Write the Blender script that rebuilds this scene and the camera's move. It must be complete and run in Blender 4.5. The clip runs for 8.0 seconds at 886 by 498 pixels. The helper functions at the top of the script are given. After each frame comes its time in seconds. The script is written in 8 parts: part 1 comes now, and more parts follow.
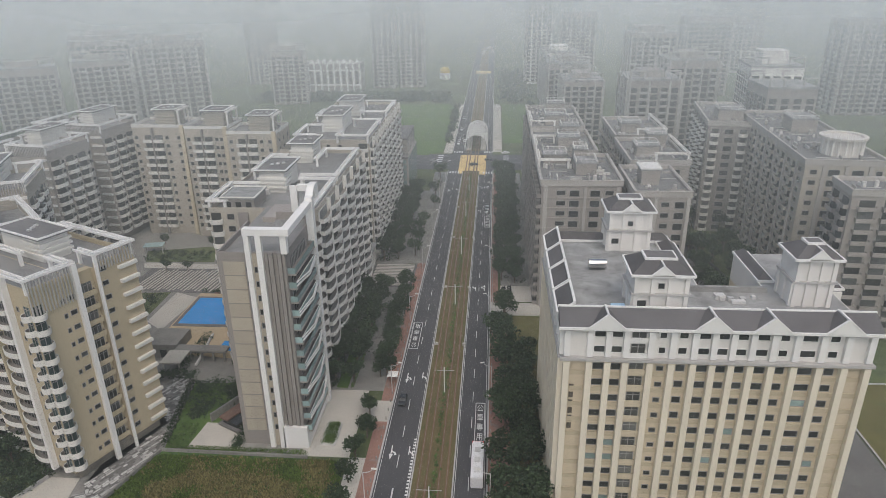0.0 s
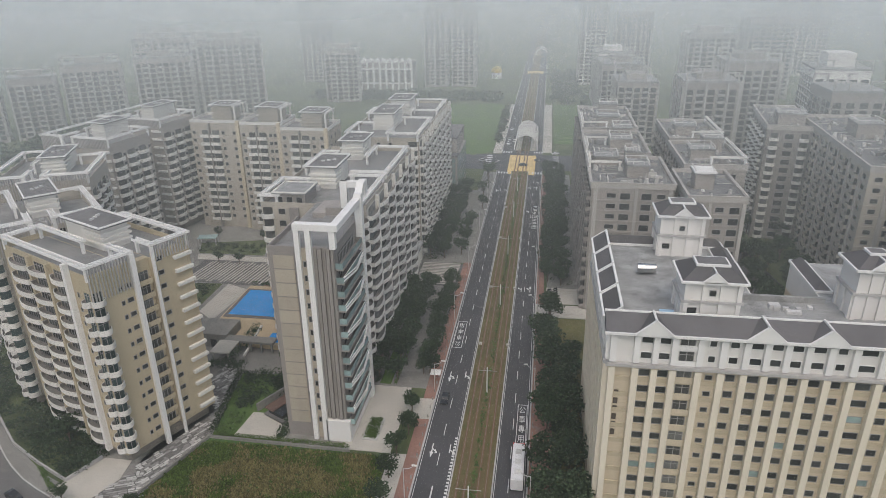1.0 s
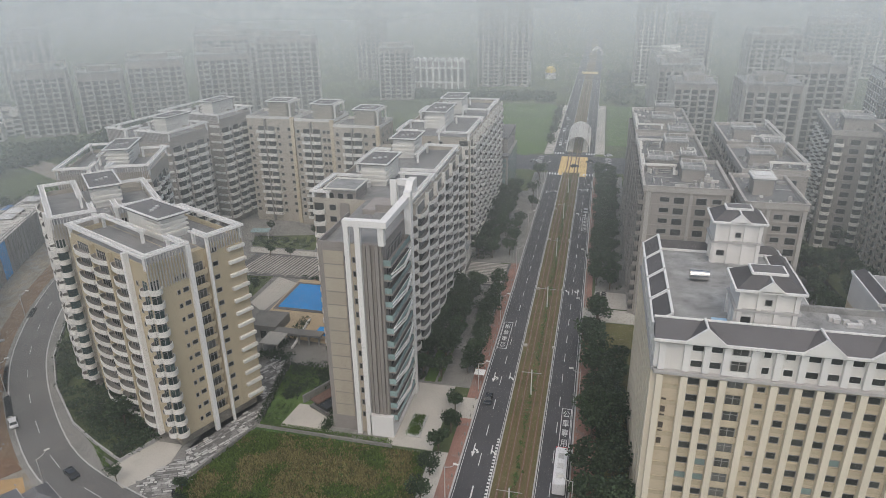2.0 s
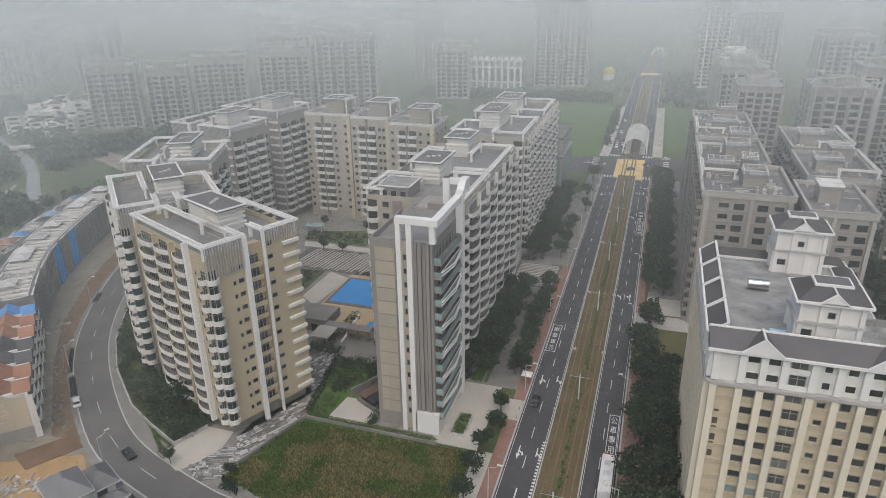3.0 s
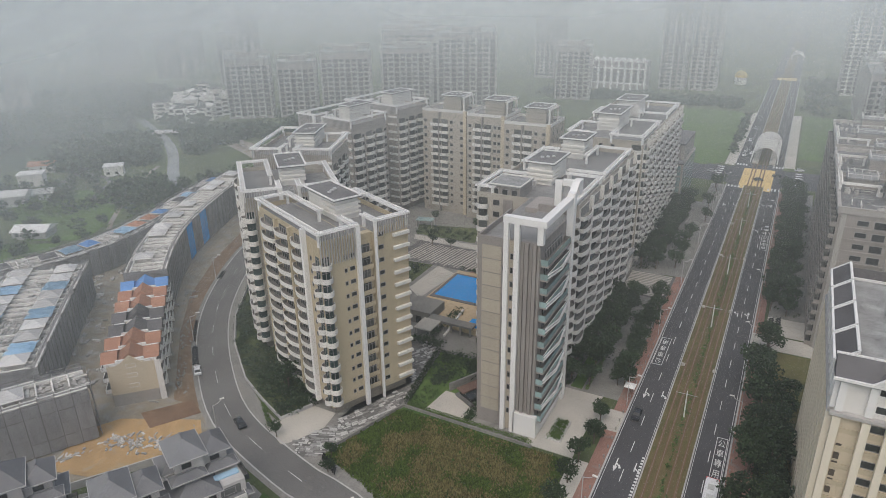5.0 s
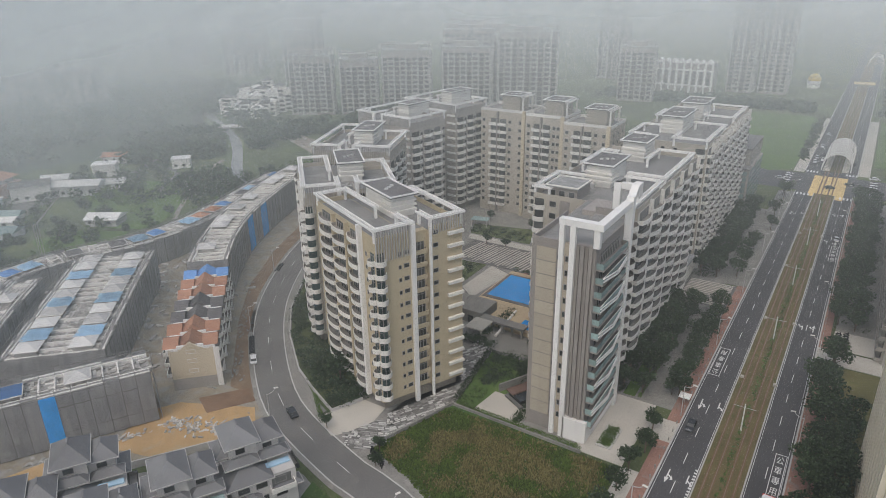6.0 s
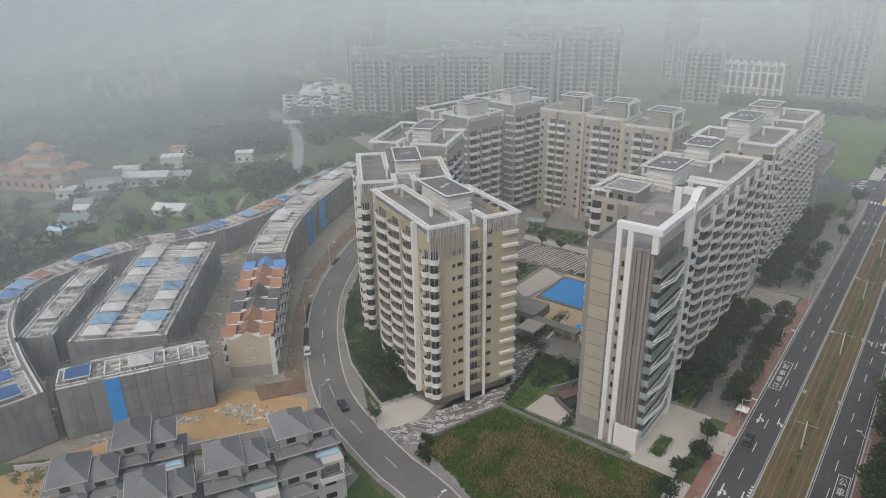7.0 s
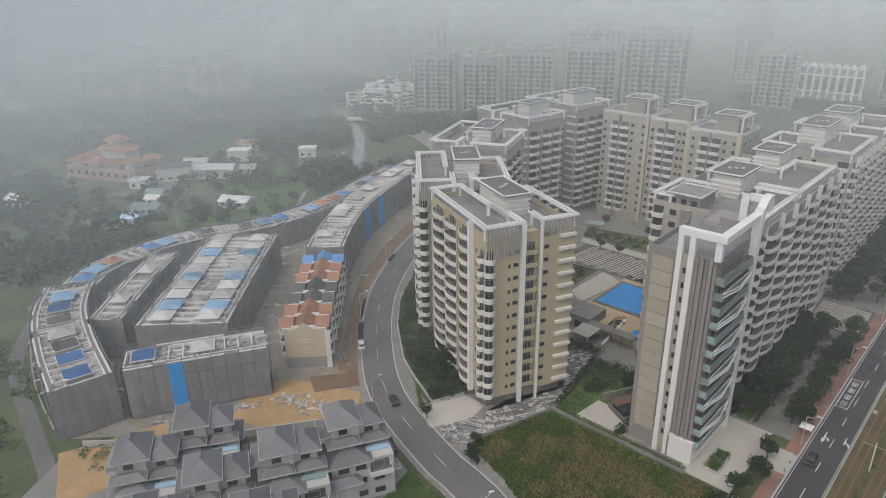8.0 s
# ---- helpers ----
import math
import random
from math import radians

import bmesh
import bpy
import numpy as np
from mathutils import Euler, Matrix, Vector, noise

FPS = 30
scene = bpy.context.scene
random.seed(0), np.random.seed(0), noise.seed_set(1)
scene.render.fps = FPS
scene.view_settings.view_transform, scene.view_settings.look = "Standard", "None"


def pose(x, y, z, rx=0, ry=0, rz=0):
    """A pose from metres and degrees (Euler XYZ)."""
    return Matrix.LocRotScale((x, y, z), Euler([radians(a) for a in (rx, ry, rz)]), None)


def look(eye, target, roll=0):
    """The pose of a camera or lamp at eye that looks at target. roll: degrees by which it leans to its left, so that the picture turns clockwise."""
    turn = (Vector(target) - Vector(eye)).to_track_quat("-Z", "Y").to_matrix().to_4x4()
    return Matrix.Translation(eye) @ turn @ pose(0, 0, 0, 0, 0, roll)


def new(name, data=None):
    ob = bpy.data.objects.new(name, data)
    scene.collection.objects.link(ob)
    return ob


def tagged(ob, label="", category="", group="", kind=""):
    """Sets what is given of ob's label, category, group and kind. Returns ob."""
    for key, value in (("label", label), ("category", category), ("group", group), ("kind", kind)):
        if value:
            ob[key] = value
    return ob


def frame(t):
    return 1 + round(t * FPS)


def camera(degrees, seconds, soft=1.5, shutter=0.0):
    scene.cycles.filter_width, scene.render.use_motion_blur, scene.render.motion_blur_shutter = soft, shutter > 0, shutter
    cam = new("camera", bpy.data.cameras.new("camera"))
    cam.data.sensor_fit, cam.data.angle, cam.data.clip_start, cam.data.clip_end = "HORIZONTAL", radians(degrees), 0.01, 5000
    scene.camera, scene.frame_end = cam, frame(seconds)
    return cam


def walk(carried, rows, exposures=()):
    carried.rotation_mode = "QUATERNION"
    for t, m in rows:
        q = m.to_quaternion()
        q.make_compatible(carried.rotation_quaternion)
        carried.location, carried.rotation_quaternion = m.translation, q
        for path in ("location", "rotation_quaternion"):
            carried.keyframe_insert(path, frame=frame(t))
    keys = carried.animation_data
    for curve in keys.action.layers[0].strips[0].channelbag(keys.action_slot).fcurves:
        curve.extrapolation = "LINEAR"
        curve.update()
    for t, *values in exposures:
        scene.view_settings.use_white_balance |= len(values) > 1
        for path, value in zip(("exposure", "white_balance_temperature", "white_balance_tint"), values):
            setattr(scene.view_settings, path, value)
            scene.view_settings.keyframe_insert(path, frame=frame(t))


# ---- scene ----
cam = camera(66.97, 8.0, soft=0.8)
EYE = Vector((0, 0, 95))


def gaze(yaw, down=22.48):
    """A point ahead of the hovering drone; yaw in degrees to the left of the avenue."""
    a, p = radians(yaw), radians(down)
    return EYE + Vector((-math.sin(a) * math.cos(p), math.cos(a) * math.cos(p), -math.sin(p)))


PATH = [(t, look(EYE, gaze(yaw), -0.84)) for t, yaw in (
    (0.0, 4.50), (0.5, 6.66), (1.0, 8.80), (1.5, 10.98), (2.0, 13.22), (2.5, 15.53), (3.0, 17.91), (3.5, 20.34), (4.0, 22.82), (4.5, 25.33), (5.0, 27.85), (5.5, 30.36), (6.0, 32.86), (6.5, 35.36), (7.0, 37.86), (7.5, 40.41), (8.0, 43.05))]
walk(cam, PATH)

# ---- sky and light: high overcast over a low fog ----
world = bpy.data.worlds.new("overcast_sky")
scene.world = world
world.use_nodes = True
wn = world.node_tree
sky_node = wn.nodes.new("ShaderNodeTexSky")
sky_node.sky_type, sky_node.sun_disc = "NISHITA", False
sky_node.sun_elevation, sky_node.sun_rotation = radians(57), radians(171)
sky_node.air_density, sky_node.dust_density, sky_node.ozone_density = 0.8, 4.0, 0.7
wn.links.new(sky_node.outputs[0], wn.nodes["Background"].inputs[0])
wn.nodes["Background"].inputs[1].default_value = 0.15
sun = new("sun", bpy.data.lights.new("sun", "SUN"))
sun.data.energy, sun.data.angle, sun.data.color = 1.1, radians(110), (0.985, 1.0, 0.965)
sun.matrix_world = look((8, -50, 78), (0, 0, 0))
scene.view_settings.exposure = -0.17


# ---- materials ----
def surf(name, col, rough=0.8, var=0.18, big=9.0, fine=0.7, bump=0.15, streak=0.0, rand=0.0, island=0.0, metal=0.0, second=None, patch=0.5, spec=0.35):
    """A surface with broad stains, fine grain and relief; second: a colour that comes through in patches."""
    m = bpy.data.materials.new(name)
    m.use_nodes = True
    t = m.node_tree
    n, l = t.nodes, t.links
    b = n["Principled BSDF"]
    b.inputs["Roughness"].default_value, b.inputs["Metallic"].default_value = rough, metal
    b.inputs["Specular IOR Level"].default_value = spec
    geo = n.new("ShaderNodeNewGeometry")

    def grain(size, detail, stretch=1.0):
        mp = n.new("ShaderNodeMapping")
        mp.inputs["Scale"].default_value = (1 / size, 1 / size, stretch / size)
        l.new(geo.outputs["Position"], mp.inputs[0])
        g = n.new("ShaderNodeTexNoise")
        g.inputs["Scale"].default_value, g.inputs["Detail"].default_value = 1.0, detail
        l.new(mp.outputs[0], g.inputs["Vector"])
        return g.outputs[0]

    def calc(op, a, c):
        k = n.new("ShaderNodeMath")
        k.operation = op
        for i, v in enumerate((a, c)):
            if isinstance(v, (int, float)):
                k.inputs[i].default_value = v
            else:
                l.new(v, k.inputs[i])
        return k.outputs[0]

    broad, small = grain(big, 4), grain(fine, 3)
    f = calc("ADD", calc("MULTIPLY", broad, 0.6), calc("MULTIPLY", small, 0.4))
    if streak:
        f = calc("ADD", calc("MULTIPLY", f, 1 - streak), calc("MULTIPLY", grain(big * 0.2, 3, 0.06), streak))
    if rand:
        info = n.new("ShaderNodeObjectInfo")
        f = calc("ADD", f, calc("MULTIPLY", calc("SUBTRACT", info.outputs["Random"], 0.5), rand))
    if island:
        f = calc("ADD", f, calc("MULTIPLY", calc("SUBTRACT", geo.outputs["Random Per Island"], 0.5), island))
    f = calc("ADD", calc("MULTIPLY", calc("SUBTRACT", f, 0.5), 2.2), 0.5)
    mix = n.new("ShaderNodeMix")
    mix.data_type = "RGBA"
    mix.inputs[6].default_value = (*[c * (1 - var) for c in col], 1)
    mix.inputs[7].default_value = (*[min(1, c * (1 + var)) for c in col], 1)
    l.new(f, mix.inputs[0])
    out = mix.outputs[2]
    if second:
        mix2 = n.new("ShaderNodeMix")
        mix2.data_type = "RGBA"
        k = calc("MULTIPLY", calc("SUBTRACT", grain(big * 0.45, 5), 1 - patch), 4.5)
        clamp = n.new("ShaderNodeClamp")
        l.new(k, clamp.inputs[0])
        l.new(clamp.outputs[0], mix2.inputs[0])
        l.new(out, mix2.inputs[6])
        mix2.inputs[7].default_value = (*second, 1)
        out = mix2.outputs[2]
    l.new(out, b.inputs["Base Color"])
    if bump:
        bp = n.new("ShaderNodeBump")
        bp.inputs["Strength"].default_value, bp.inputs["Distance"].default_value = bump, fine * 0.2
        l.new(small, bp.inputs["Height"])
        l.new(bp.outputs[0], b.inputs["Normal"])
    return m


BEIGE = surf("beige_tile", (0.48, 0.41, 0.285), 0.7, 0.14, 12, 0.6, 0.1, streak=0.35)
SAND = surf("sand_tile", (0.43, 0.395, 0.335), 0.7, 0.14, 12, 0.6, 0.1, streak=0.35)
CREAM = surf("cream_tile", (0.58, 0.50, 0.37), 0.7, 0.12, 10, 0.5, 0.1, streak=0.35)
TANPANEL = surf("tan_panel", (0.42, 0.375, 0.30), 0.7, 0.14, 8, 0.5, 0.1, streak=0.35, rand=0.2)
STONERIM = surf("grey_tan_rim", (0.44, 0.415, 0.38), 0.75, 0.15, 7, 0.5, 0.1, streak=0.3)
GREIGE = surf("grey_brown_tile", (0.28, 0.258, 0.238), 0.7, 0.15, 10, 0.5, 0.1, streak=0.4)
TAUPE = surf("taupe_tile", (0.34, 0.313, 0.285), 0.75, 0.15, 12, 0.6, 0.1, streak=0.35)
PALE = surf("pale_parapet", (0.71, 0.69, 0.64), 0.65, 0.12, 8, 0.5, 0.08, streak=0.35, rand=0.25)
WHITE = surf("white_paint", (0.78, 0.77, 0.74), 0.55, 0.10, 8, 0.5, 0.05, streak=0.4)
STUCCO = surf("white_stucco", (0.72, 0.70, 0.66), 0.8, 0.14, 7, 0.4, 0.1, streak=0.5)
FIN = surf("grey_aluminium", (0.46, 0.445, 0.425), 0.45, 0.1, 5, 0.4, 0.05)
GLASS = surf("dark_window_glass", (0.05, 0.053, 0.053), 0.12, 0.3, 3, 1.0, 0.0, rand=0.9, spec=0.5)
TEAL = surf("teal_glass", (0.29, 0.39, 0.38), 0.12, 0.25, 4, 1.0, 0.0, rand=0.6, spec=0.6)
BALGLASS = surf("curtained_glass", (0.115, 0.118, 0.112), 0.2, 0.4, 3, 1.0, 0.0, rand=1.0, spec=0.5)
# dark tone that stands in for shade in recesses and openings
SHADETONE = surf("painted_recess_shade", (0.25, 0.225, 0.19), 0.8, 0.2, 4, 0.5, 0.05)
# darker tone for balcony floors and inner parapet faces, shade painted in
BALCONYSHADE = surf("balcony_inner_shade", (0.26, 0.245, 0.225), 0.8, 0.2, 3, 0.4, 0.0)
PILASTER = surf("pale_cream_tile", (0.74, 0.68, 0.55), 0.7, 0.10, 9, 0.5, 0.08, streak=0.35)
VILLASLATE = surf("grey_glazed_tile", (0.185, 0.186, 0.19), 0.6, 0.25, 4, 0.3, 0.4, rand=0.3)
GREENGLASS = surf("grey_green_glass", (0.075, 0.105, 0.10), 0.12, 0.3, 3, 1.0, 0.0, rand=0.6, spec=0.5)
VILLA = surf("grey_villa_stucco", (0.53, 0.51, 0.485), 0.8, 0.15, 5, 0.4, 0.1, streak=0.45)
OLIVE = surf("weedy_ground", (0.135, 0.125, 0.05), 0.95, 0.3, 8, 0.5, 0.4, second=(0.09, 0.11, 0.04), patch=0.42)
FARTRIM = surf("grey_trim", (0.38, 0.37, 0.35), 0.7, 0.12, 8, 0.5, 0.05)
FRAME = surf("window_frame_metal", (0.30, 0.29, 0.28), 0.5, 0.1, 3, 0.4, 0.0)
CONCRETE = surf("roof_concrete", (0.31, 0.31, 0.30), 0.9, 0.55, 4, 0.3, 0.5, second=(0.17, 0.17, 0.165), patch=0.43)
DECK = surf("dark_roof_deck", (0.24, 0.237, 0.228), 0.9, 0.3, 7, 0.5, 0.2, second=(0.165, 0.162, 0.155), patch=0.42)
SPANDREL = surf("tan_spandrel", (0.50, 0.43, 0.31), 0.75, 0.12, 6, 0.5, 0.1, streak=0.3)
MIDDECK = surf("grey_roof_deck", (0.20, 0.20, 0.195), 0.9, 0.3, 7, 0.5, 0.2, second=(0.14, 0.14, 0.135), patch=0.42)
PILASTERDIM = surf("dull_cream_rim", (0.62, 0.59, 0.54), 0.75, 0.15, 7, 0.5, 0.1, streak=0.3)
MEMBRANE = surf("roof_membrane", (0.17, 0.165, 0.16), 0.9, 0.25, 6, 0.4, 0.15)
SLATE = surf("slate_roof", (0.118, 0.113, 0.113), 0.8, 0.25, 5, 0.35, 0.3, rand=0.3)
ORANGE = surf("orange_roof_tile", (0.37, 0.19, 0.12), 0.8, 0.25, 5, 0.3, 0.3, rand=0.3)
BLUEROOF = surf("blue_sheet_roof", (0.12, 0.26, 0.52), 0.6, 0.25, 5, 0.5, 0.1, rand=0.4)
BLUENET = surf("blue_tarpaulin", (0.03, 0.31, 0.76), 0.6, 0.25, 3, 0.6, 0.3)
SKYTARP = surf("pale_blue_tarpaulin", (0.42, 0.62, 0.78), 0.6, 0.2, 3, 0.4, 0.3, rand=0.5)
GREYTARP = surf("grey_cement_sheet", (0.52, 0.515, 0.50), 0.8, 0.2, 4, 0.4, 0.2, rand=0.6)
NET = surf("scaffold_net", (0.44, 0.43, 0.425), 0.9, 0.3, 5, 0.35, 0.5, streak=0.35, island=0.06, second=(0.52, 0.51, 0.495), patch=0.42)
RAWCON = surf("raw_concrete", (0.47, 0.455, 0.425), 0.9, 0.3, 3, 0.3, 0.3, rand=0.3, island=0.9)
SCAFF = surf("scaffold_steel", (0.26, 0.25, 0.24), 0.6, 0.3, 3, 0.4, 0.0)
ASPHALT = surf("asphalt", (0.078, 0.078, 0.082), 0.85, 0.22, 14, 0.4, 0.1, second=(0.10, 0.099, 0.10), patch=0.42)
OLDASPHALT = surf("worn_asphalt", (0.155, 0.152, 0.145), 0.9, 0.25, 10, 0.4, 0.1, second=(0.205, 0.193, 0.175), patch=0.42)
LINE = surf("road_paint", (0.70, 0.70, 0.68), 0.7, 0.15, 4, 0.3, 0.0)
YELLOWPAINT = surf("yellow_road_paint", (0.74, 0.53, 0.22), 0.7, 0.15, 5, 0.4, 0.0)
KERB = surf("kerb_stone", (0.46, 0.45, 0.43), 0.85, 0.2, 6, 0.4, 0.1)
BRICKPAVE = surf("red_brick_paving", (0.29, 0.165, 0.13), 0.9, 0.3, 6, 0.3, 0.2, second=(0.25, 0.22, 0.195), patch=0.45)
PAVE = surf("pale_paving", (0.48, 0.455, 0.40), 0.85, 0.18, 8, 0.4, 0.1, second=(0.36, 0.345, 0.31), patch=0.38)
GREYPAVE = surf("grey_stone_paving", (0.235, 0.228, 0.21), 0.85, 0.3, 6, 0.5, 0.2, second=(0.32, 0.31, 0.285), patch=0.42)
DARKPAVE = surf("dark_stone_paving", (0.15, 0.145, 0.138), 0.85, 0.25, 6, 0.4, 0.1)
BROWNSOIL = surf("brown_soil", (0.20, 0.142, 0.092), 0.95, 0.4, 4, 0.4, 0.6, second=(0.29, 0.245, 0.18), patch=0.42)
PALEGLASS = surf("pale_curtained_glass", (0.19, 0.195, 0.188), 0.2, 0.4, 3, 1.0, 0.0, rand=1.0, spec=0.5)
TANPAVE = surf("tan_deck_paving", (0.50, 0.40, 0.26), 0.85, 0.15, 6, 0.4, 0.1)
TRACKBED = surf("track_bed_turf", (0.135, 0.112, 0.052), 0.95, 0.3, 7, 0.35, 0.4, second=(0.09, 0.105, 0.035), patch=0.46)
RAILBED = surf("rail_slab", (0.17, 0.105, 0.062), 0.9, 0.2, 6, 0.3, 0.1)
STEEL = surf("rail_steel", (0.25, 0.19, 0.15), 0.45, 0.2, 5, 0.3, 0.0, metal=0.6)
LAND = surf("rough_land", (0.08, 0.102, 0.046), 0.95, 0.5, 34, 2.5, 0.4, second=(0.125, 0.15, 0.06), patch=0.5)
FIELD = surf("wild_meadow", (0.06, 0.112, 0.03), 0.95, 0.3, 12, 0.5, 0.6, second=(0.105, 0.115, 0.045), patch=0.47)
EARTH = surf("orange_earth", (0.44, 0.29, 0.14), 0.95, 0.3, 5, 0.5, 0.6, second=(0.40, 0.33, 0.22), patch=0.45)
TRENCH = surf("wet_brown_earth", (0.19, 0.12, 0.075), 0.9, 0.35, 4, 0.4, 0.6)
LAWN = surf("lawn", (0.085, 0.145, 0.036), 0.95, 0.22, 10, 0.4, 0.4, second=(0.125, 0.18, 0.052), patch=0.45)
SOIL = surf("bare_soil", (0.265, 0.23, 0.175), 0.95, 0.4, 7, 0.5, 0.6, second=(0.29, 0.28, 0.255), patch=0.56)
LEAF = surf("dark_leaves", (0.034, 0.056, 0.024), 0.7, 0.35, 4, 0.6, 0.0, rand=0.5, island=0.9)
SHRUB = surf("bright_leaves", (0.075, 0.125, 0.028), 0.75, 0.35, 4, 0.6, 0.0, rand=0.3, island=0.9)
DRYGRASS = surf("dry_grass", (0.215, 0.19, 0.075), 0.9, 0.35, 4, 0.6, 0.0, island=1.2)
GRASSBLADE = surf("green_grass", (0.095, 0.145, 0.03), 0.9, 0.35, 6, 0.6, 0.0, island=1.0)
BARK = surf("bark", (0.12, 0.095, 0.07), 0.9, 0.3, 1, 0.15, 0.5)
POOL = surf("pool_water", (0.02, 0.29, 0.74), 0.08, 0.15, 8, 1.2, 0.1, spec=0.5)
WATER = surf("river_water", (0.29, 0.30, 0.29), 0.15, 0.2, 20, 2, 0.05)
WOODDECK = surf("brown_roof_boards", (0.16, 0.10, 0.08), 0.8, 0.2, 3, 0.4, 0.2)
CARDARK = surf("dark_car_paint", (0.03, 0.032, 0.036), 0.25, 0.1, 2, 0.4, 0.0, spec=0.6)
CARWHITE = surf("white_car_paint", (0.72, 0.72, 0.72), 0.3, 0.06, 2, 0.4, 0.0, spec=0.6)
CARSILVER = surf("silver_car_paint", (0.40, 0.41, 0.42), 0.3, 0.08, 2, 0.4, 0.0, spec=0.6)
CARRED = surf("red_vehicle_paint", (0.55, 0.05, 0.05), 0.35, 0.1, 2, 0.4, 0.0, spec=0.6)
RUBBER = surf("tyre_rubber", (0.02, 0.02, 0.02), 0.9, 0.1, 1, 0.2, 0.0)
CHROME = surf("stainless_steel", (0.62, 0.62, 0.61), 0.22, 0.05, 2, 0.4, 0.0, metal=1.0)
BRONZE = surf("dark_lettering", (0.10, 0.085, 0.07), 0.6, 0.1, 2, 0.3, 0.0)
GOLD = surf("gold_dome", (0.62, 0.46, 0.08), 0.4, 0.1, 4, 0.5, 0.0)


# ---- building blocks ----
def box(bm, x0, y0, z0, x1, y1, z1, mi=0):
    v = [bm.verts.new((x, y, z)) for z in (z0, z1) for x, y in ((x0, y0), (x1, y0), (x1, y1), (x0, y1))]
    for f in ((3, 2, 1, 0), (4, 5, 6, 7), (0, 1, 5, 4), (1, 2, 6, 5), (2, 3, 7, 6), (3, 0, 4, 7)):
        bm.faces.new([v[i] for i in f]).material_index = mi


def prism(bm, pts, z0, z1, mi=0):
    """An upright prism over an outline; z0 and z1 are numbers."""
    if sum(a[0] * b[1] - b[0] * a[1] for a, b in zip(pts, pts[1:] + pts[:1])) < 0:
        pts = pts[::-1]
    lo, hi = [bm.verts.new((x, y, z0)) for x, y in pts], [bm.verts.new((x, y, z1)) for x, y in pts]
    k = len(pts)
    bm.faces.new(hi).material_index = mi
    bm.faces.new(lo[::-1]).material_index = mi
    for i in range(k):
        bm.faces.new((lo[i], lo[(i + 1) % k], hi[(i + 1) % k], hi[i])).material_index = mi


def beam(bm, a, b, w, h, mi=0):
    """A square bar from a to b, w wide and h high, hung below its line."""
    a, b = Vector(a), Vector(b)
    d = (b - a)
    s = Vector((-d.y, d.x, 0))
    s = s.normalized() * w / 2 if s.length > 1e-6 else Vector((w / 2, 0, 0))
    up = Vector((0, 0, h)) if abs(d.z) < d.length * 0.9 else Vector((0, h, 0))
    v = [bm.verts.new(p) for p in (a - s - up, a + s - up, a + s, a - s, b - s - up, b + s - up, b + s, b - s)]
    for f in ((3, 2, 1, 0), (4, 5, 6, 7), (0, 1, 5, 4), (1, 2, 6, 5), (2, 3, 7, 6), (3, 0, 4, 7)):
        bm.faces.new([v[i] for i in f]).material_index = mi
    return bm


def hip(bm, x0, y0, z0, x1, y1, h, mi=0, ridge=0.5):
    """A hipped roof over a rectangle."""
    w, d = x1 - x0, y1 - y0
    i = min(w, d) * ridge
    if w >= d:
        r = [(x0 + i, (y0 + y1) / 2), (x1 - i, (y0 + y1) / 2)]
    else:
        r = [((x0 + x1) / 2, y0 + i), ((x0 + x1) / 2, y1 - i)]
    lo = [bm.verts.new((x, y, z0)) for x, y in ((x0, y0), (x1, y0), (x1, y1), (x0, y1))]
    e = [bm.verts.new((x, y, z0 + h)) for x, y in r]
    fs = [(lo[0], lo[1], e[1], e[0]), (lo[1], lo[2], e[1]), (lo[2], lo[3], e[0], e[1]), (lo[3], lo[0], e[0])] if w >= d else \
        [(lo[0], lo[1], e[0]), (lo[1], lo[2], e[1], e[0]), (lo[2], lo[3], e[1]), (lo[3], lo[0], e[0], e[1])]
    for f in fs + [(lo[3], lo[2], lo[1], lo[0])]:
        bm.faces.new(f).material_index = mi


def gable(bm, x0, x1, y0, y1, z0, h, mi=0):
    """A gabled prism with its ridge along y."""
    c = (x0 + x1) / 2
    v = [bm.verts.new(p) for p in ((x0, y0, z0), (x1, y0, z0), (c, y0, z0 + h), (x0, y1, z0), (x1, y1, z0), (c, y1, z0 + h))]
    for f in ((0, 1, 2), (5, 4, 3), (1, 4, 5, 2), (3, 0, 2, 5), (0, 3, 4, 1)):
        bm.faces.new([v[i] for i in f]).material_index = mi


def mesh_of(name, bm, *mats):
    me = bpy.data.meshes.new(name)
    bm.to_mesh(me)
    bm.free()
    for m in mats:
        me.materials.append(m)
    return me


def thing(name, x, y, rz, label, category, group="", z=0.0, kind=""):
    o = new(name)
    o.empty_display_size = 0.5
    o.matrix_basis = pose(x, y, z, 0, 0, rz)
    return tagged(o, label, category, group, kind)


NEAR = {"apartment_block", "apartment_house", "apartment_tower"}


def put(name, me, parent, m=None, label=""):
    """Links a mesh as a part under a thing, at a pose in the thing's own frame."""
    me, subs, simple = me if isinstance(me, tuple) else (me, (), None)
    root = parent.parent or parent
    if simple and root.name not in NEAR:
        me, subs = simple, ()      # farther houses: frame and glass in one piece
    o = new(name, me)
    o.parent = parent
    for sub, mesh in subs:
        new(sub, mesh).parent = o
    if m is not None:
        o.matrix_basis = m
    return tagged(o, label) if label else o


def part(name, bm, material, parent, label="", m=None):
    return put(name, mesh_of(name, bm, *(material if isinstance(material, (list, tuple)) else (material,))), parent, m, label)


def slab(name, bm, material, label, category="ground", kind="structure"):
    return tagged(new(name, mesh_of(name, bm, *(material if isinstance(material, tuple) else (material,)))), label, category, kind=kind)


CACHE = {}


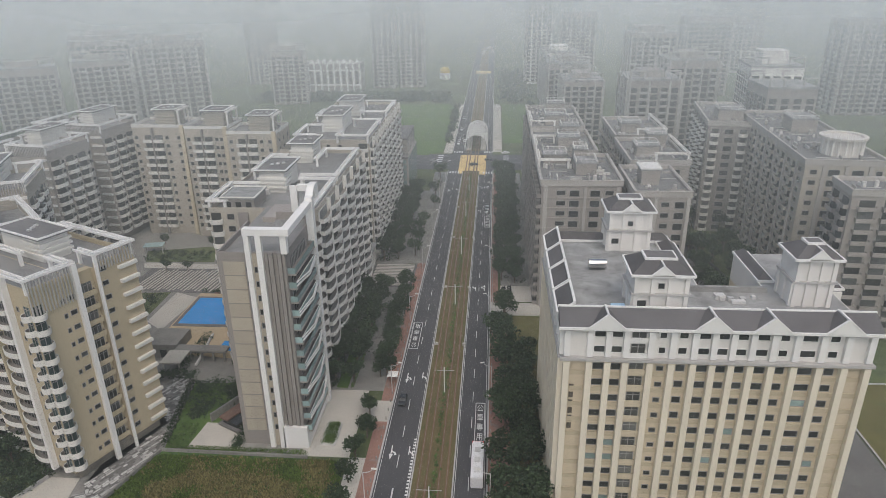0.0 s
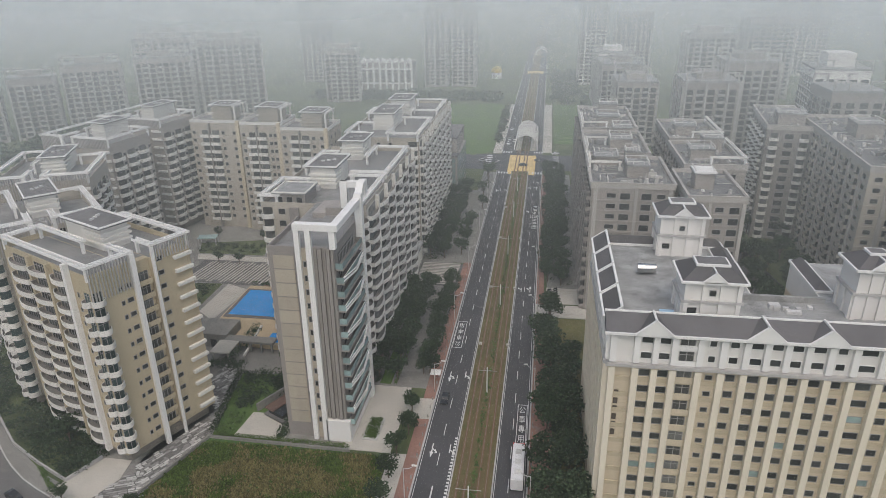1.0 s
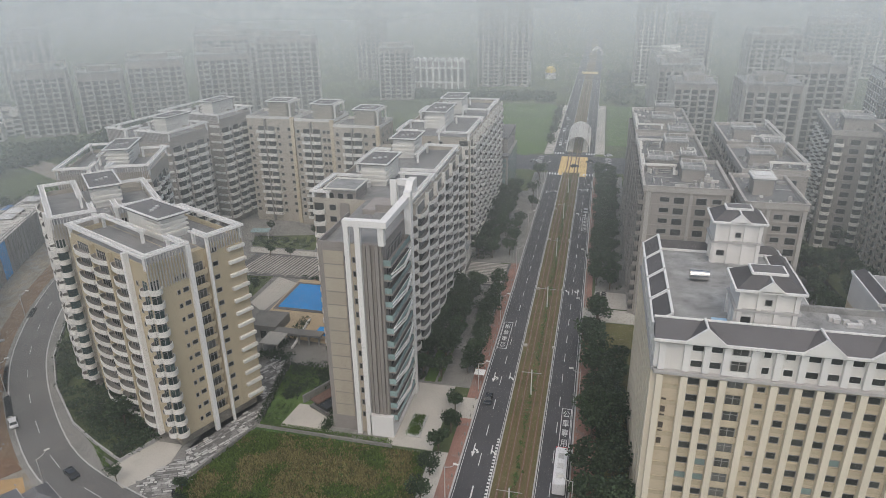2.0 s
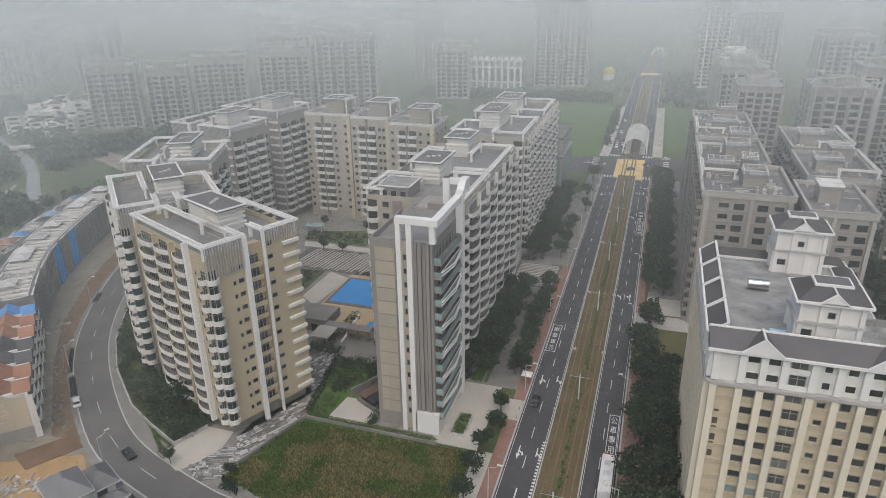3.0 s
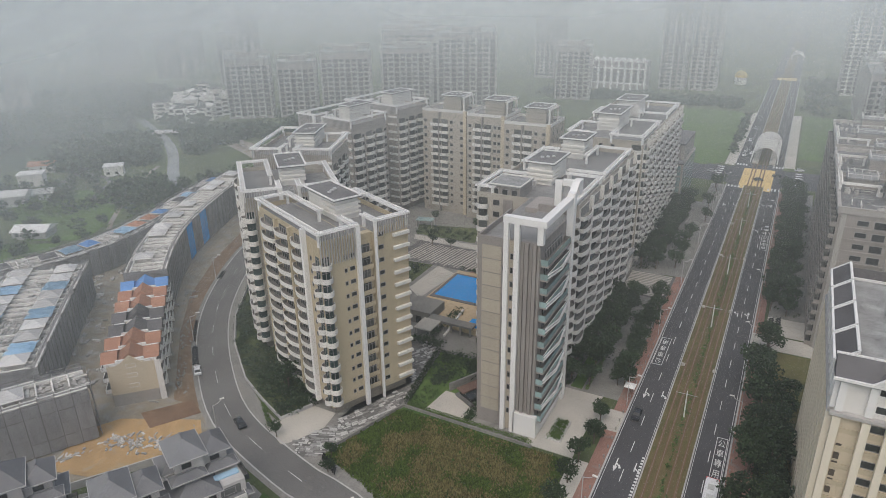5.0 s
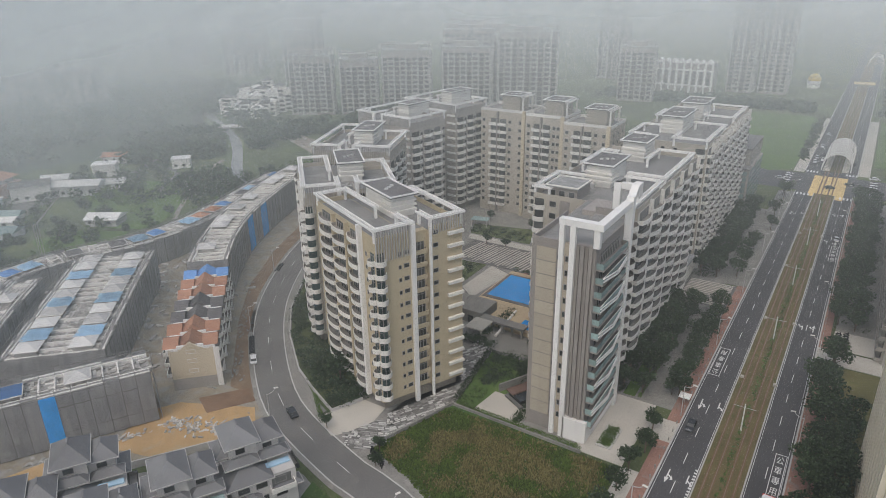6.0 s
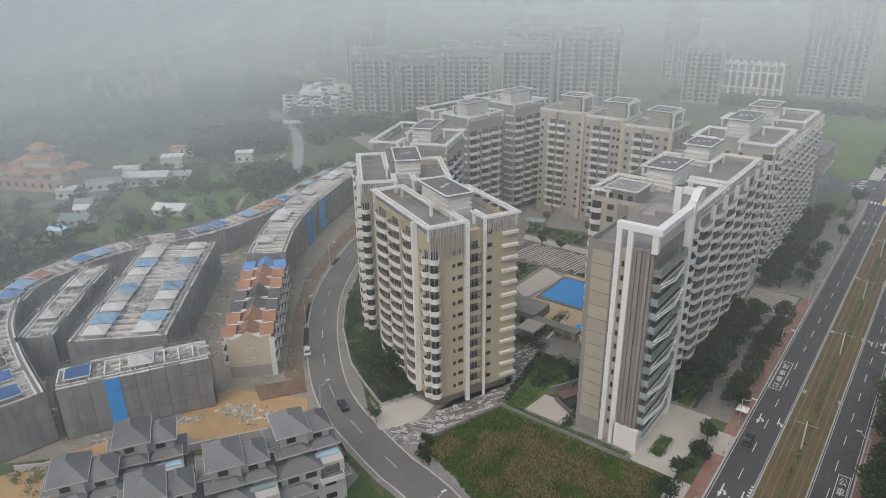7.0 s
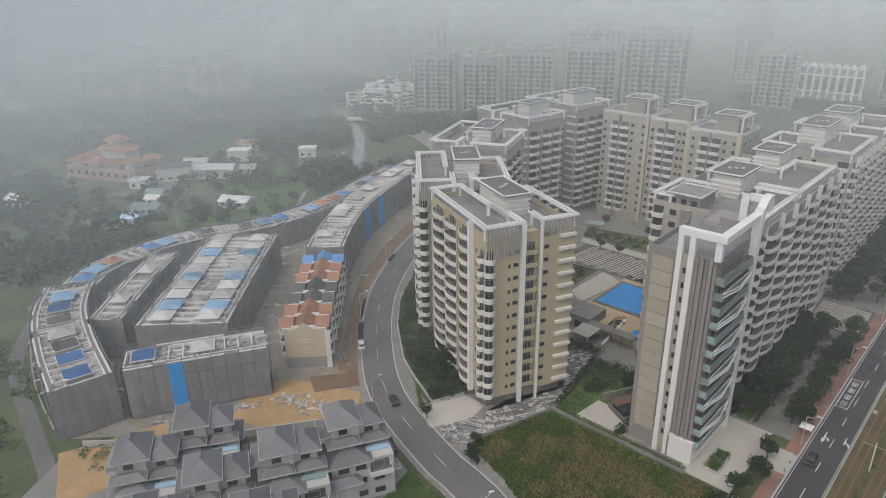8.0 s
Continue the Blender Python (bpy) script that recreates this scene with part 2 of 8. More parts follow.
def cached(key, make):
    if key not in CACHE:
        CACHE[key] = make()
    return CACHE[key]


def ring(bm, x0, z0, x1, z1, t, y0, y1, mi=0):
    """An upright rectangular frame, t wide, from depth y0 to y1, as one closed piece."""
    o, i = [(x0, z0), (x1, z0), (x1, z1), (x0, z1)], [(x0 + t, z0 + t), (x1 - t, z0 + t), (x1 - t, z1 - t), (x0 + t, z1 - t)]
    v = [[bm.verts.new((x, y, z)) for x, z in q] for q in (o, i) for y in (y0, y1)]
    for k in range(4):
        n = (k + 1) % 4
        for a, c in ((0, 2), (3, 1), (1, 0), (2, 3)):
            bm.faces.new((v[a][k], v[a][n], v[c][n], v[c][k])).material_index = mi


def window_mesh(w, h, glass=GLASS, frame_mat=FRAME):
    """A window: a proud frame, and a set-back pane. Wall coordinates: x along, y inwards, z up."""
    def make():
        bm = bmesh.new()
        ring(bm, -w / 2, 0, w / 2, h, 0.09, -0.11, 0.02)
        bmesh.ops.recalc_face_normals(bm, faces=bm.faces)
        pane = bmesh.new()
        box(pane, -w / 2 + 0.09, -0.04, 0.09, w / 2 - 0.09, 0.0, h - 0.09)
        one = bmesh.new()
        ring(one, -w / 2, 0, w / 2, h, 0.09, -0.11, 0.02)
        bmesh.ops.recalc_face_normals(one, faces=one.faces)
        box(one, -w / 2 + 0.09, -0.04, 0.09, w / 2 - 0.09, 0.0, h - 0.09, 1)
        return mesh_of("window", bm, frame_mat), (("pane", mesh_of("pane", pane, glass)),), mesh_of("window", one, frame_mat, glass)
    return cached(("win", w, h, glass.name, frame_mat.name), make)


def balcony_mesh(w, out, bulge, parapet=PALE, rail=1.05, slant=0.0, glass=BALGLASS, height=2.5):
    """A balcony: slab with a parapet that bows outwards, and the glazed doors in the shade behind it."""
    def make():
        bm = bmesh.new()
        k = 9 if bulge else 1
        xs = [-w / 2 + w * i / k for i in range(k + 1)]

        def front(x):
            u = x / w + 0.5
            return -(out * (1 - bulge) + out * bulge * math.sin(math.pi * u) ** 0.8 + slant * (u - 0.5))
        t = 0.14
        pts = [(x, front(x)) for x in xs]
        outer = [(-w / 2, 0.0)] + pts + [(w / 2, 0.0)]
        inner = [(-w / 2 + t, 0.0)] + [(max(-w / 2 + t, min(w / 2 - t, x)), y + t) for x, y in pts] + [(w / 2 - t, 0.0)]
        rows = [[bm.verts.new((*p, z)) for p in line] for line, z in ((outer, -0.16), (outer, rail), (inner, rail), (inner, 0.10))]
        # slot 1, the inner faces and floor, has shade put into its colour
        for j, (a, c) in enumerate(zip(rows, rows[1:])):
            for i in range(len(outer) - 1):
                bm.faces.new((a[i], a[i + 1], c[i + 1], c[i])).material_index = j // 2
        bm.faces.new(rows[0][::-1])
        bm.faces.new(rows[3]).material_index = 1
        one = bm.copy()
        door = bmesh.new()
        box(door, -w * 0.38, -0.06, 0.12, w * 0.38, 0.0, height)
        box(one, -w * 0.4, -0.06, 0.12, w * 0.4, 0.0, height, 2)
        bars = max(2, round(w / 1.3))
        for i in range(bars + 1):
            x = -w * 0.38 + w * 0.76 * i / bars
            box(door, x - 0.06, -0.11, 0.12, x + 0.06, -0.06, height, 1)
        box(door, -w * 0.38, -0.10, height - 0.55, w * 0.38, -0.06, height - 0.45, 1)
        return mesh_of("balcony", bm, parapet, BALCONYSHADE), (("glazing", mesh_of("glazing", door, glass, FRAME)),), mesh_of("balcony", one, parapet, BALCONYSHADE, glass)
    return cached(("bal", w, out, bulge, parapet.name, rail, slant, glass.name), make)


def bar_mesh(name, w, out, h, mat, inset=0.02):
    def make():
        bm = bmesh.new()
        box(bm, -w / 2, -out, 0, w / 2, inset, h)
        return mesh_of(name, bm, mat)
    return cached((name, w, out, h, mat.name), make)


def louvre_box(parent, x0, y0, x1, y1, z0, z1, wall=PALE, name="penthouse"):
    """A stair and lift head with projecting bands and a flat roof with a raised rim."""
    bm = bmesh.new()
    box(bm, x0, y0, z0, x1, y1, z1)
    p = part(name, bm, wall, parent)
    n = max(2, int((z1 - z0 - 1.2) / 1.15))
    for i in range(n):
        bm = bmesh.new()
        z = z0 + 1.2 + i * 1.15
        box(bm, x0 - 0.45, y0 - 0.45, z, x1 + 0.45, y1 * 0.45 + y0 * 0.55, z + 0.5)
        part("band", bm, wall, p)
    bm = bmesh.new()
    box(bm, x0 - 0.9, y0 - 0.9, z1, x1 + 0.9, y1 + 0.9, z1 + 0.25, 0)
    for a in ((x0 - 0.9, y0 - 0.9, x1 + 0.9, y0 - 0.55), (x0 - 0.9, y1 + 0.55, x1 + 0.9, y1 + 0.9), (x0 - 0.9, y0 - 0.55, x0 - 0.55, y1 + 0.55), (x1 + 0.55, y0 - 0.55, x1 + 0.9, y1 + 0.55)):
        box(bm, a[0], a[1], z1 + 0.25, a[2], a[3], z1 + 0.55, 1)
    for k in range(3):
        cx, cy = x0 + (x1 - x0) * (0.3 + 0.2 * k), (y0 + y1) / 2 + (k - 1) * 0.8
        box(bm, cx - 0.4, cy - 0.3, z1 + 0.25, cx + 0.4, cy + 0.3, z1 + 0.6, 2)
    part("flat_roof", bm, (MEMBRANE, WHITE, GREYTARP), p)
    return p


def roof_frame(parent, pts, z, width=1.5, mat=WHITE, posts=True, zr=42.6, depth=0.5):
    """A white pergola along an outline on the roof: two rails, rungs between them, and posts."""
    bm = bmesh.new()
    for (ax, ay), (bx, by) in zip(pts, pts[1:]):
        d = Vector((bx - ax, by - ay, 0))
        ln = d.length
        d.normalize()
        s = Vector((-d.y, d.x, 0))
        a, b = Vector((ax, ay, z)), Vector((bx, by, z))
        for off in (-width / 2 + 0.2, width / 2 - 0.2):
            beam(bm, a + s * off - d * (width / 2), b + s * off + d * (width / 2), 0.26, depth)
        n = int(ln / 0.9)
        for i in range(n + 1):
            c = a + d * (ln * i / max(n, 1)) - Vector((0, 0, 0.12))
            beam(bm, c - s * (width / 2 - 0.2), c + s * (width / 2 - 0.2), 0.22, depth * 0.5)
    p = part("roof_frame", bm, mat, parent)
    if posts:
        me = cached(("post", round(z - zr, 2)), lambda: mesh_of("post", beam(bmesh.new(), (0, -0.3, z - depth - zr), (0, 0.3, z - depth - zr), 0.6, z - depth - zr), mat))
        for x, y in pts:
            put("post", me, p, pose(x, y, zr))
    return p


def fins(parent, face, x0, x1, z0, z1, step=0.75, mat=FIN, out=0.35):
    n = int((x1 - x0) / step)
    me = bar_mesh("fin", 0.16, out, round(z1 - z0, 2), mat)
    for i in range(n + 1):
        put("fin", me, parent, face @ pose(x0 + (x1 - x0) * i / max(n, 1), -0.05, z0))


def faces_of(w, d):
    return {"S": pose(0, 0, 0), "W": pose(0, d, 0, 0, 0, -90), "E": pose(w, 0, 0, 0, 0, 90), "N": pose(w, d, 0, 0, 0, 180)}


def column(parent, face, x, zs, name, me):
    for z in zs:
        put(name, me, parent, face @ pose(x, 0, z))


# ---- fog: see-through sheets ringed round the eye stand in for haze; lit by the sky, opacity painted by height and bearing ----
def mist_material(name, radius, thick, opaque=False):
    m = bpy.data.materials.new(name)
    m.use_nodes = True
    t = m.node_tree
    n, l = t.nodes, t.links
    n.clear()
    out, mix, clear = n.new("ShaderNodeOutputMaterial"), n.new("ShaderNodeMixShader"), n.new("ShaderNodeBsdfTransparent")
    front, through_light, both = n.new("ShaderNodeBsdfDiffuse"), n.new("ShaderNodeBsdfTranslucent"), n.new("ShaderNodeAddShader")
    geo = n.new("ShaderNodeNewGeometry")
    inward = n.new("ShaderNodeVectorMath")
    inward.operation, inward.inputs[1].default_value = "MULTIPLY", (-1 / radius, -1 / radius, 0)
    l.new(geo.outputs["Position"], inward.inputs[0])
    for node, up in ((front, 1.0), (through_light, -1.0)):
        v = n.new("ShaderNodeVectorMath")
        v.operation, v.inputs[1].default_value = "ADD", (0, 0, 0.9 * up)
        unit = n.new("ShaderNodeVectorMath")
        unit.operation = "NORMALIZE"
        l.new(inward.outputs[0], v.inputs[0])
        l.new(v.outputs[0], unit.inputs[0])
        l.new(unit.outputs[0], node.inputs["Normal"])
        node.inputs["Color"].default_value = (0.415, 0.445, 0.43, 1)
        l.new(node.outputs[0], both.inputs[0 if up > 0 else 1])
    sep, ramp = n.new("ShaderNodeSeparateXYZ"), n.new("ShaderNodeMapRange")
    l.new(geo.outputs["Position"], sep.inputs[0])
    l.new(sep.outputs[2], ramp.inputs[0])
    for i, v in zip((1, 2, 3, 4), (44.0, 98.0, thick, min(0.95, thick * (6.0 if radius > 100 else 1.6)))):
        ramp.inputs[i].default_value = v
    wisp = n.new("ShaderNodeTexNoise")
    wisp.inputs["Scale"].default_value, wisp.inputs["Detail"].default_value = 0.006, 3
    l.new(geo.outputs["Position"], wisp.inputs["Vector"])
    k = n.new("ShaderNodeMapRange")
    for i, v in zip((1, 2, 3, 4), (0.3, 0.7, 0.7, 1.3)):
        k.inputs[i].default_value = v
    l.new(wisp.outputs[0], k.inputs[0])
    mul = n.new("ShaderNodeMath")
    mul.operation, mul.use_clamp = "MULTIPLY", True
    # haze painted thicker towards the south-west, by bearing alone
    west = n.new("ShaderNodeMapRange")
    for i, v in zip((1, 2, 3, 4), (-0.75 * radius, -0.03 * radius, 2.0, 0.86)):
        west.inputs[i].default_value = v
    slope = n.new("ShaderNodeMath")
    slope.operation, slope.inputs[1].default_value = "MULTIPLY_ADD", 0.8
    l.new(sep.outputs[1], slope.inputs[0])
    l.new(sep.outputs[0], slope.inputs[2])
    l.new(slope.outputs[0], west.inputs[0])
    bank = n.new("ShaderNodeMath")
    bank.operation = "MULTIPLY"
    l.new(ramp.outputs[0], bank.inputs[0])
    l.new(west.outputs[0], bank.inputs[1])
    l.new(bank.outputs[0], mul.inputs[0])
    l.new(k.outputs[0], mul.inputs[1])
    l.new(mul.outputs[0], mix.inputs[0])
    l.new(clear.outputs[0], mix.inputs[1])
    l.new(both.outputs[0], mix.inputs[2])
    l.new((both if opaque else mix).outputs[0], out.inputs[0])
    return m


def ring_sheet(name, r, z0, z1, material, label):
    bm = bmesh.new()
    k = 360
    vs = [[bm.verts.new((r * math.sin(a / k * 2 * math.pi), r * math.cos(a / k * 2 * math.pi), z)) for a in range(k)] for z in (z0, z1)]
    for a in range(k):
        bm.faces.new((vs[0][a - 1], vs[0][a], vs[1][a], vs[1][a - 1]))
    return tagged(new(name, mesh_of(name, bm, material)), label, "fog", kind="stuff")


FOG = 0.00102
scene.cycles.transparent_max_bounces = 48
# two extra near veils, added to lift the darks as haze would
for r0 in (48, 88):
    ring_sheet("fog_bank", r0, -2, 100, mist_material("mist", r0, 0.022), "faint see-through sheet standing in for grey morning haze")
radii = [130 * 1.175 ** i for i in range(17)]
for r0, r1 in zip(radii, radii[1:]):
    ring_sheet("fog_bank", r0, -2, 100, mist_material("mist", r0, 1 - math.exp(-FOG * min(1.0, 0.55 + r0 / 700) * (r1 - r0))), "thin see-through sheet standing in for grey morning fog over the city")
ring_sheet("fog_backdrop", 1900, -2, 130, mist_material("far_mist", 1900, 0.9, True), "opaque grey backdrop standing in for the fog that closes off the distance")


# ---- ground and roads ----
def smooth_line(pts, step=4.0):
    """A curve through plan points, evenly stepped."""
    out = []
    p = [Vector((*q, 0)) for q in pts]
    p = [p[0] * 2 - p[1]] + p + [p[-1] * 2 - p[-2]]
    for i in range(1, len(p) - 2):
        n = max(2, int((p[i + 1] - p[i]).length / step))
        for k in range(n):
            t = k / n
            out.append(0.5 * (2 * p[i] + (p[i + 1] - p[i - 1]) * t + (2 * p[i - 1] - 5 * p[i] + 4 * p[i + 1] - p[i + 2]) * t * t
                              + (3 * p[i] - p[i - 1] - 3 * p[i + 1] + p[i + 2]) * t ** 3))
    out.append(p[-2])
    return out


def ribbon(bm, line, o0, o1, z0, z1, mi=0):
    """A raised strip between two offsets (to the left of the line's way)."""
    rows = []
    for i, c in enumerate(line):
        d = (line[min(i + 1, len(line) - 1)] - line[max(i - 1, 0)]).normalized()
        s = Vector((-d.y, d.x, 0))
        rows.append([bm.verts.new((c + s * o).to_tuple()[:2] + (z,)) for o, z in ((o0, z0), (o0, z1), (o1, z1), (o1, z0))])
    for a, b in zip(rows, rows[1:]):
        for k in range(3):
            bm.faces.new((a[k], b[k], b[k + 1], a[k + 1])).material_index = mi
    bm.faces.new(rows[0])
    bm.faces.new(rows[-1][::-1])


def sheet(name, pts, z, material, label, category="ground", z0=-0.3):
    bm = bmesh.new()
    prism(bm, [tuple(p) for p in pts], z0, z)
    bmesh.ops.triangulate(bm, faces=[f for f in bm.faces if len(f.verts) > 4])
    return slab(name, bm, material, label, category)


bm = bmesh.new()
cells = [-4000, -2500, -1500, -900, -600, -400, -300, -200, -100, 0, 100, 200, 300, 400, 600, 900, 1500, 2500, 4000]
grid = [[bm.verts.new((x, y, 0)) for x in cells] for y in cells]
for j in range(len(cells) - 1):
    for i in range(len(cells) - 1):
        bm.faces.new((grid[j][i], grid[j][i + 1], grid[j + 1][i + 1], grid[j + 1][i]))
slab("ground", bm, LAND, "rough green and brown land round the city")

KL, ML, MR, KR = -22.8, -15.6, -6.9, -0.4      # kerb, median edges, kerb of the avenue
bm = bmesh.new()
box(bm, KL, -150, -0.3, ML, 1300, 0.05)
box(bm, MR, -150, -0.3, KR, 1300, 0.05)
box(bm, ML, 334, -0.3, MR, 376, 0.05)
slab("road", bm, ASPHALT, "dark asphalt avenue with two carriageways", "road")
bm = bmesh.new()
box(bm, -120, 337, -0.3, KL, 368, 0.045)
box(bm, KR, 337, -0.3, 110, 368, 0.045)
slab("cross_road", bm, ASPHALT, "asphalt cross street at the tram stop", "road")
bm = bmesh.new()
for y0, y1 in ((-150, 334), (376, 1300)):
    box(bm, ML, y0, -0.3, MR, y1, 0.16)
slab("tram_track_bed", bm, TRACKBED, "brown and green turf between the tram rails", "track")
bm = bmesh.new()
for x in (ML, MR - 0.3):
    for y0, y1 in ((-150, 334), (376, 900)):
        box(bm, x, y0, 0.1, x + 0.3, y1, 0.24)
for x in (KL - 0.35, KR):
    for y0, y1 in ((-150, 335), (374, 900)):
        box(bm, x, y0, -0.1, x + 0.35, y1, 0.2)
slab("kerb", bm, KERB, "pale concrete kerbs along the avenue", "kerb")
for x in (-14.05, -12.5, -9.9, -8.35):
    t = thing("tram_rail", x, 0, 0, "rust-brown rail in a slab of the tram track", "rail", "tram rails", 0.16)
    bm = bmesh.new()
    box(bm, -0.28, -150, -0.05, 0.28, 1000, 0.02)
    part("rail_slab", bm, RAILBED, t)
    bm = bmesh.new()
    box(bm, -0.05, -150, 0.02, 0.05, 1000, 0.07)
    part("rail", bm, STEEL, t)
bm = bmesh.new()
for i in range(900):
    x, y = random.gauss(-10.9, 0.35), random.uniform(70, 326)
    s = random.uniform(0.1, 0.4)
    for k in range(4):
        a = random.uniform(0, 6.28)
        v = [bm.verts.new((x + s * math.cos(a + q), y + s * math.sin(a + q), 0.16 + h)) for q, h in ((0, 0), (2.1, 0.05), (4.2, s))]
        bm.faces.new(v)
slab("median_plants", bm, SHRUB, "low weeds between the two tram tracks", "plants", "stuff")

# road markings
bm = bmesh.new()
for y in range(60, 322, 10):
    box(bm, -19.05, y, 0.04, -18.9, y + 4, 0.056)
    box(bm, -4.0, y + 4, 0.04, -3.85, y + 8, 0.056)
for y in range(384, 900, 10):
    box(bm, -19.05, y, 0.04, -18.9, y + 4, 0.056)
    box(bm, -3.7, y + 4, 0.04, -3.55, y + 8, 0.056)
box(bm, -18.95, 84, 0.04, -18.75, 104, 0.056)
for x in (KL + 0.3, KR - 0.42, ML - 0.3, MR + 0.2):
    box(bm, x, -100, 0.04, x + 0.1, 322, 0.054)
for y in (329.5, 371.5):
    for k in range(16):
        x = KL + 0.6 + k * 1.42
        if x < ML - 2 or x > MR + 1:
            box(bm, x, y, 0.04, x + 0.7, y + 3.6, 0.062)
for x0, x1 in ((-33, -25), (3, 11)):
    for k in range(7):
        box(bm, (x0 + x1) / 2 - 1.6, 339 + k * 4.2, 0.04, (x0 + x1) / 2 + 1.6, 340.2 + k * 4.2, 0.056)
for k in range(60):
    box(bm, ML - 0.75, 60 + k * 1.0, 0.04, ML - 0.15, 60.5 + k * 1.0, 0.057)


def lane_box(bm, x0, x1, y0, y1):
    for a in ((x0, y0, x1, y0 + 0.2), (x0, y1 - 0.2, x1, y1), (x0, y0 + 0.2, x0 + 0.14, y1 - 0.2), (x1 - 0.14, y0 + 0.2, x1, y1 - 0.2)):
        box(bm, a[0], a[1], 0.04, a[2], a[3], 0.057)


lane_box(bm, -3.2, -0.95, 118.5, 133.5)
lane_box(bm, -22.3, -19.7, 157.5, 172.5)
lane_box(bm, -3.2, -0.95, 252, 268)
slab("road_marking", bm, LINE, "white lane lines and crossings painted on the avenue", "marking")


def arrow(bm, x, y, way, bend):
    """A lane arrow: shaft, head, and a side head where the lane may turn."""
    def tri(pts):
        prism(bm, [(x + way * px, y + way * py) for px, py in pts], 0.04, 0.057)
    tri([(-0.12, 0), (0.12, 0), (0.12, 2.8), (-0.12, 2.8)])
    if bend != "turn":
        tri([(-0.45, 2.8), (0.45, 2.8), (0, 4.6)])
    if bend in ("turn", "both"):
        s = -1
        tri([(0.12 * s, 1.6), (0.75 * s, 2.3), (0.75 * s, 2.7), (0.12 * s, 2.1)])
        tri([(0.7 * s, 1.8), (1.25 * s, 3.0), (0.7 * s, 3.3)])


bm = bmesh.new()
for x, y, way, bend in ((-20.8, 117, -1, "both"), (-17.0, 117, -1, "turn"), (-20.8, 145.5, -1, "both"), (-17.0, 146, -1, "turn"),
                        (-5.0, 194, 1, "turn"), (-2.2, 194, 1, "both"), (-20.8, 303, -1, "both"), (-17, 304, -1, "turn"),
                        (-5.0, 270, 1, "turn"), (-2.2, 268, 1, "both"), (-5.0, 304, 1, "turn"), (-2.2, 304, 1, "both")):
    arrow(bm, x, y, way, bend)
slab("lane_arrow", bm, LINE, "white lane arrows painted on the asphalt", "marking")


def lane_words(x, y0, y1, way, size):
    """The four characters for 'buses only', one below the other along the lane."""
    text = "公車專用"
    for i, c in enumerate(text):
        cu = bpy.data.curves.new("lane_character", "FONT")
        cu.body, cu.size, cu.align_x, cu.align_y, cu.extrude = c, size, "CENTER", "CENTER", 0.004
        cu.materials.append(LINE)
        o = new("lane_character", cu)
        y = y1 - (i + 0.5) * (y1 - y0) / 4 if way > 0 else y0 + (i + 0.5) * (y1 - y0) / 4
        o.matrix_basis = pose(x, y, 0.058, 0, 0, 0 if way > 0 else 180) @ Matrix.Diagonal((0.85, 1.5, 1, 1))
        tagged(o, "white character painted in the bus lane", "road writing", "bus lane words", "structure")


lane_words(-2.07, 119, 133, 1, 1.9)
lane_words(-21.0, 158, 172, -1, 1.9)
lane_words(-2.07, 252.5, 267.5, 1, 1.9)
sheet("yellow_box", [(ML - 2.2, 329.5), (MR + 3.0, 327.5), (MR + 3.2, 366.5), (ML - 2.4, 366.5)], 0.061, YELLOWPAINT, "yellow painted crossing box on the tracks", "marking", 0.04)
bm = bmesh.new()
for x in (-14.05, -12.5, -9.9, -8.35):
    box(bm, x - 0.05, 334, 0.05, x + 0.05, 376, 0.068)
slab("crossing_rail", bm, STEEL, "rails set flush in the crossing", "rail")

# pavements
bm = bmesh.new()
box(bm, -25.9, 40, -0.2, KL - 0.35, 215, 0.17)
box(bm, KR + 0.35, 40, -0.2, 4.6, 178, 0.17)
box(bm, KR + 0.35, 186, -0.2, 2.2, 330, 0.17)
slab("pavement", bm, BRICKPAVE, "red brick pavements along the avenue", "pavement")
bm = bmesh.new()
box(bm, -40, 112.5, -0.2, -29.5, 137, 0.15)
box(bm, 3.0, 187, -0.2, 15, 198, 0.15)
box(bm, -28, 370, -0.2, -23.2, 520, 0.17)
box(bm, 0, 374, -0.2, 5, 520, 0.17)
box(bm, -29.5, 125, 0.1, -23.1, 133, 0.178)
box(bm, -29.5, 40, -0.2, -25.9, 112.5, 0.16)
box(bm, KR + 0.35, 178, -0.2, 17, 186, 0.17)
slab("pale_pavement", bm, PAVE, "pale stone forecourts and pavements", "pavement")
bm = bmesh.new()
box(bm, -40.5, 137.2, -0.2, -25.9, 195.8, 0.12)
box(bm, -40.5, 214.2, -0.2, -29.6, 300, 0.12)
box(bm, -29.5, 215, -0.2, KL - 0.35, 332, 0.17)
box(bm, 3.1, 198.2, -0.2, 13.5, 330, 0.12)
slab("garden_path", bm, GREYPAVE, "grey paved garden strip along the apartments", "pavement")
sheet("entrance_paving", [(-40.5, 195.9), (-25.9, 195.9), (-25.9, 214.1), (-40.5, 214.1)], 0.13, DARKPAVE, "dark stone paving of the entrance court", "paving")
for k in range(14):
    t = new("step", cached("gardenstep", lambda: mesh_of("step", beam(bmesh.new(), (0, 0, 0.2), (13.2, 0, 0.2), 0.5, 0.2), PAVE)))
    t.matrix_basis = pose(-40, 197 + k * 1.25, 0.1)
    tagged(t, "pale stone strip across the entrance court", "paving strip", "entrance strips", "structure")
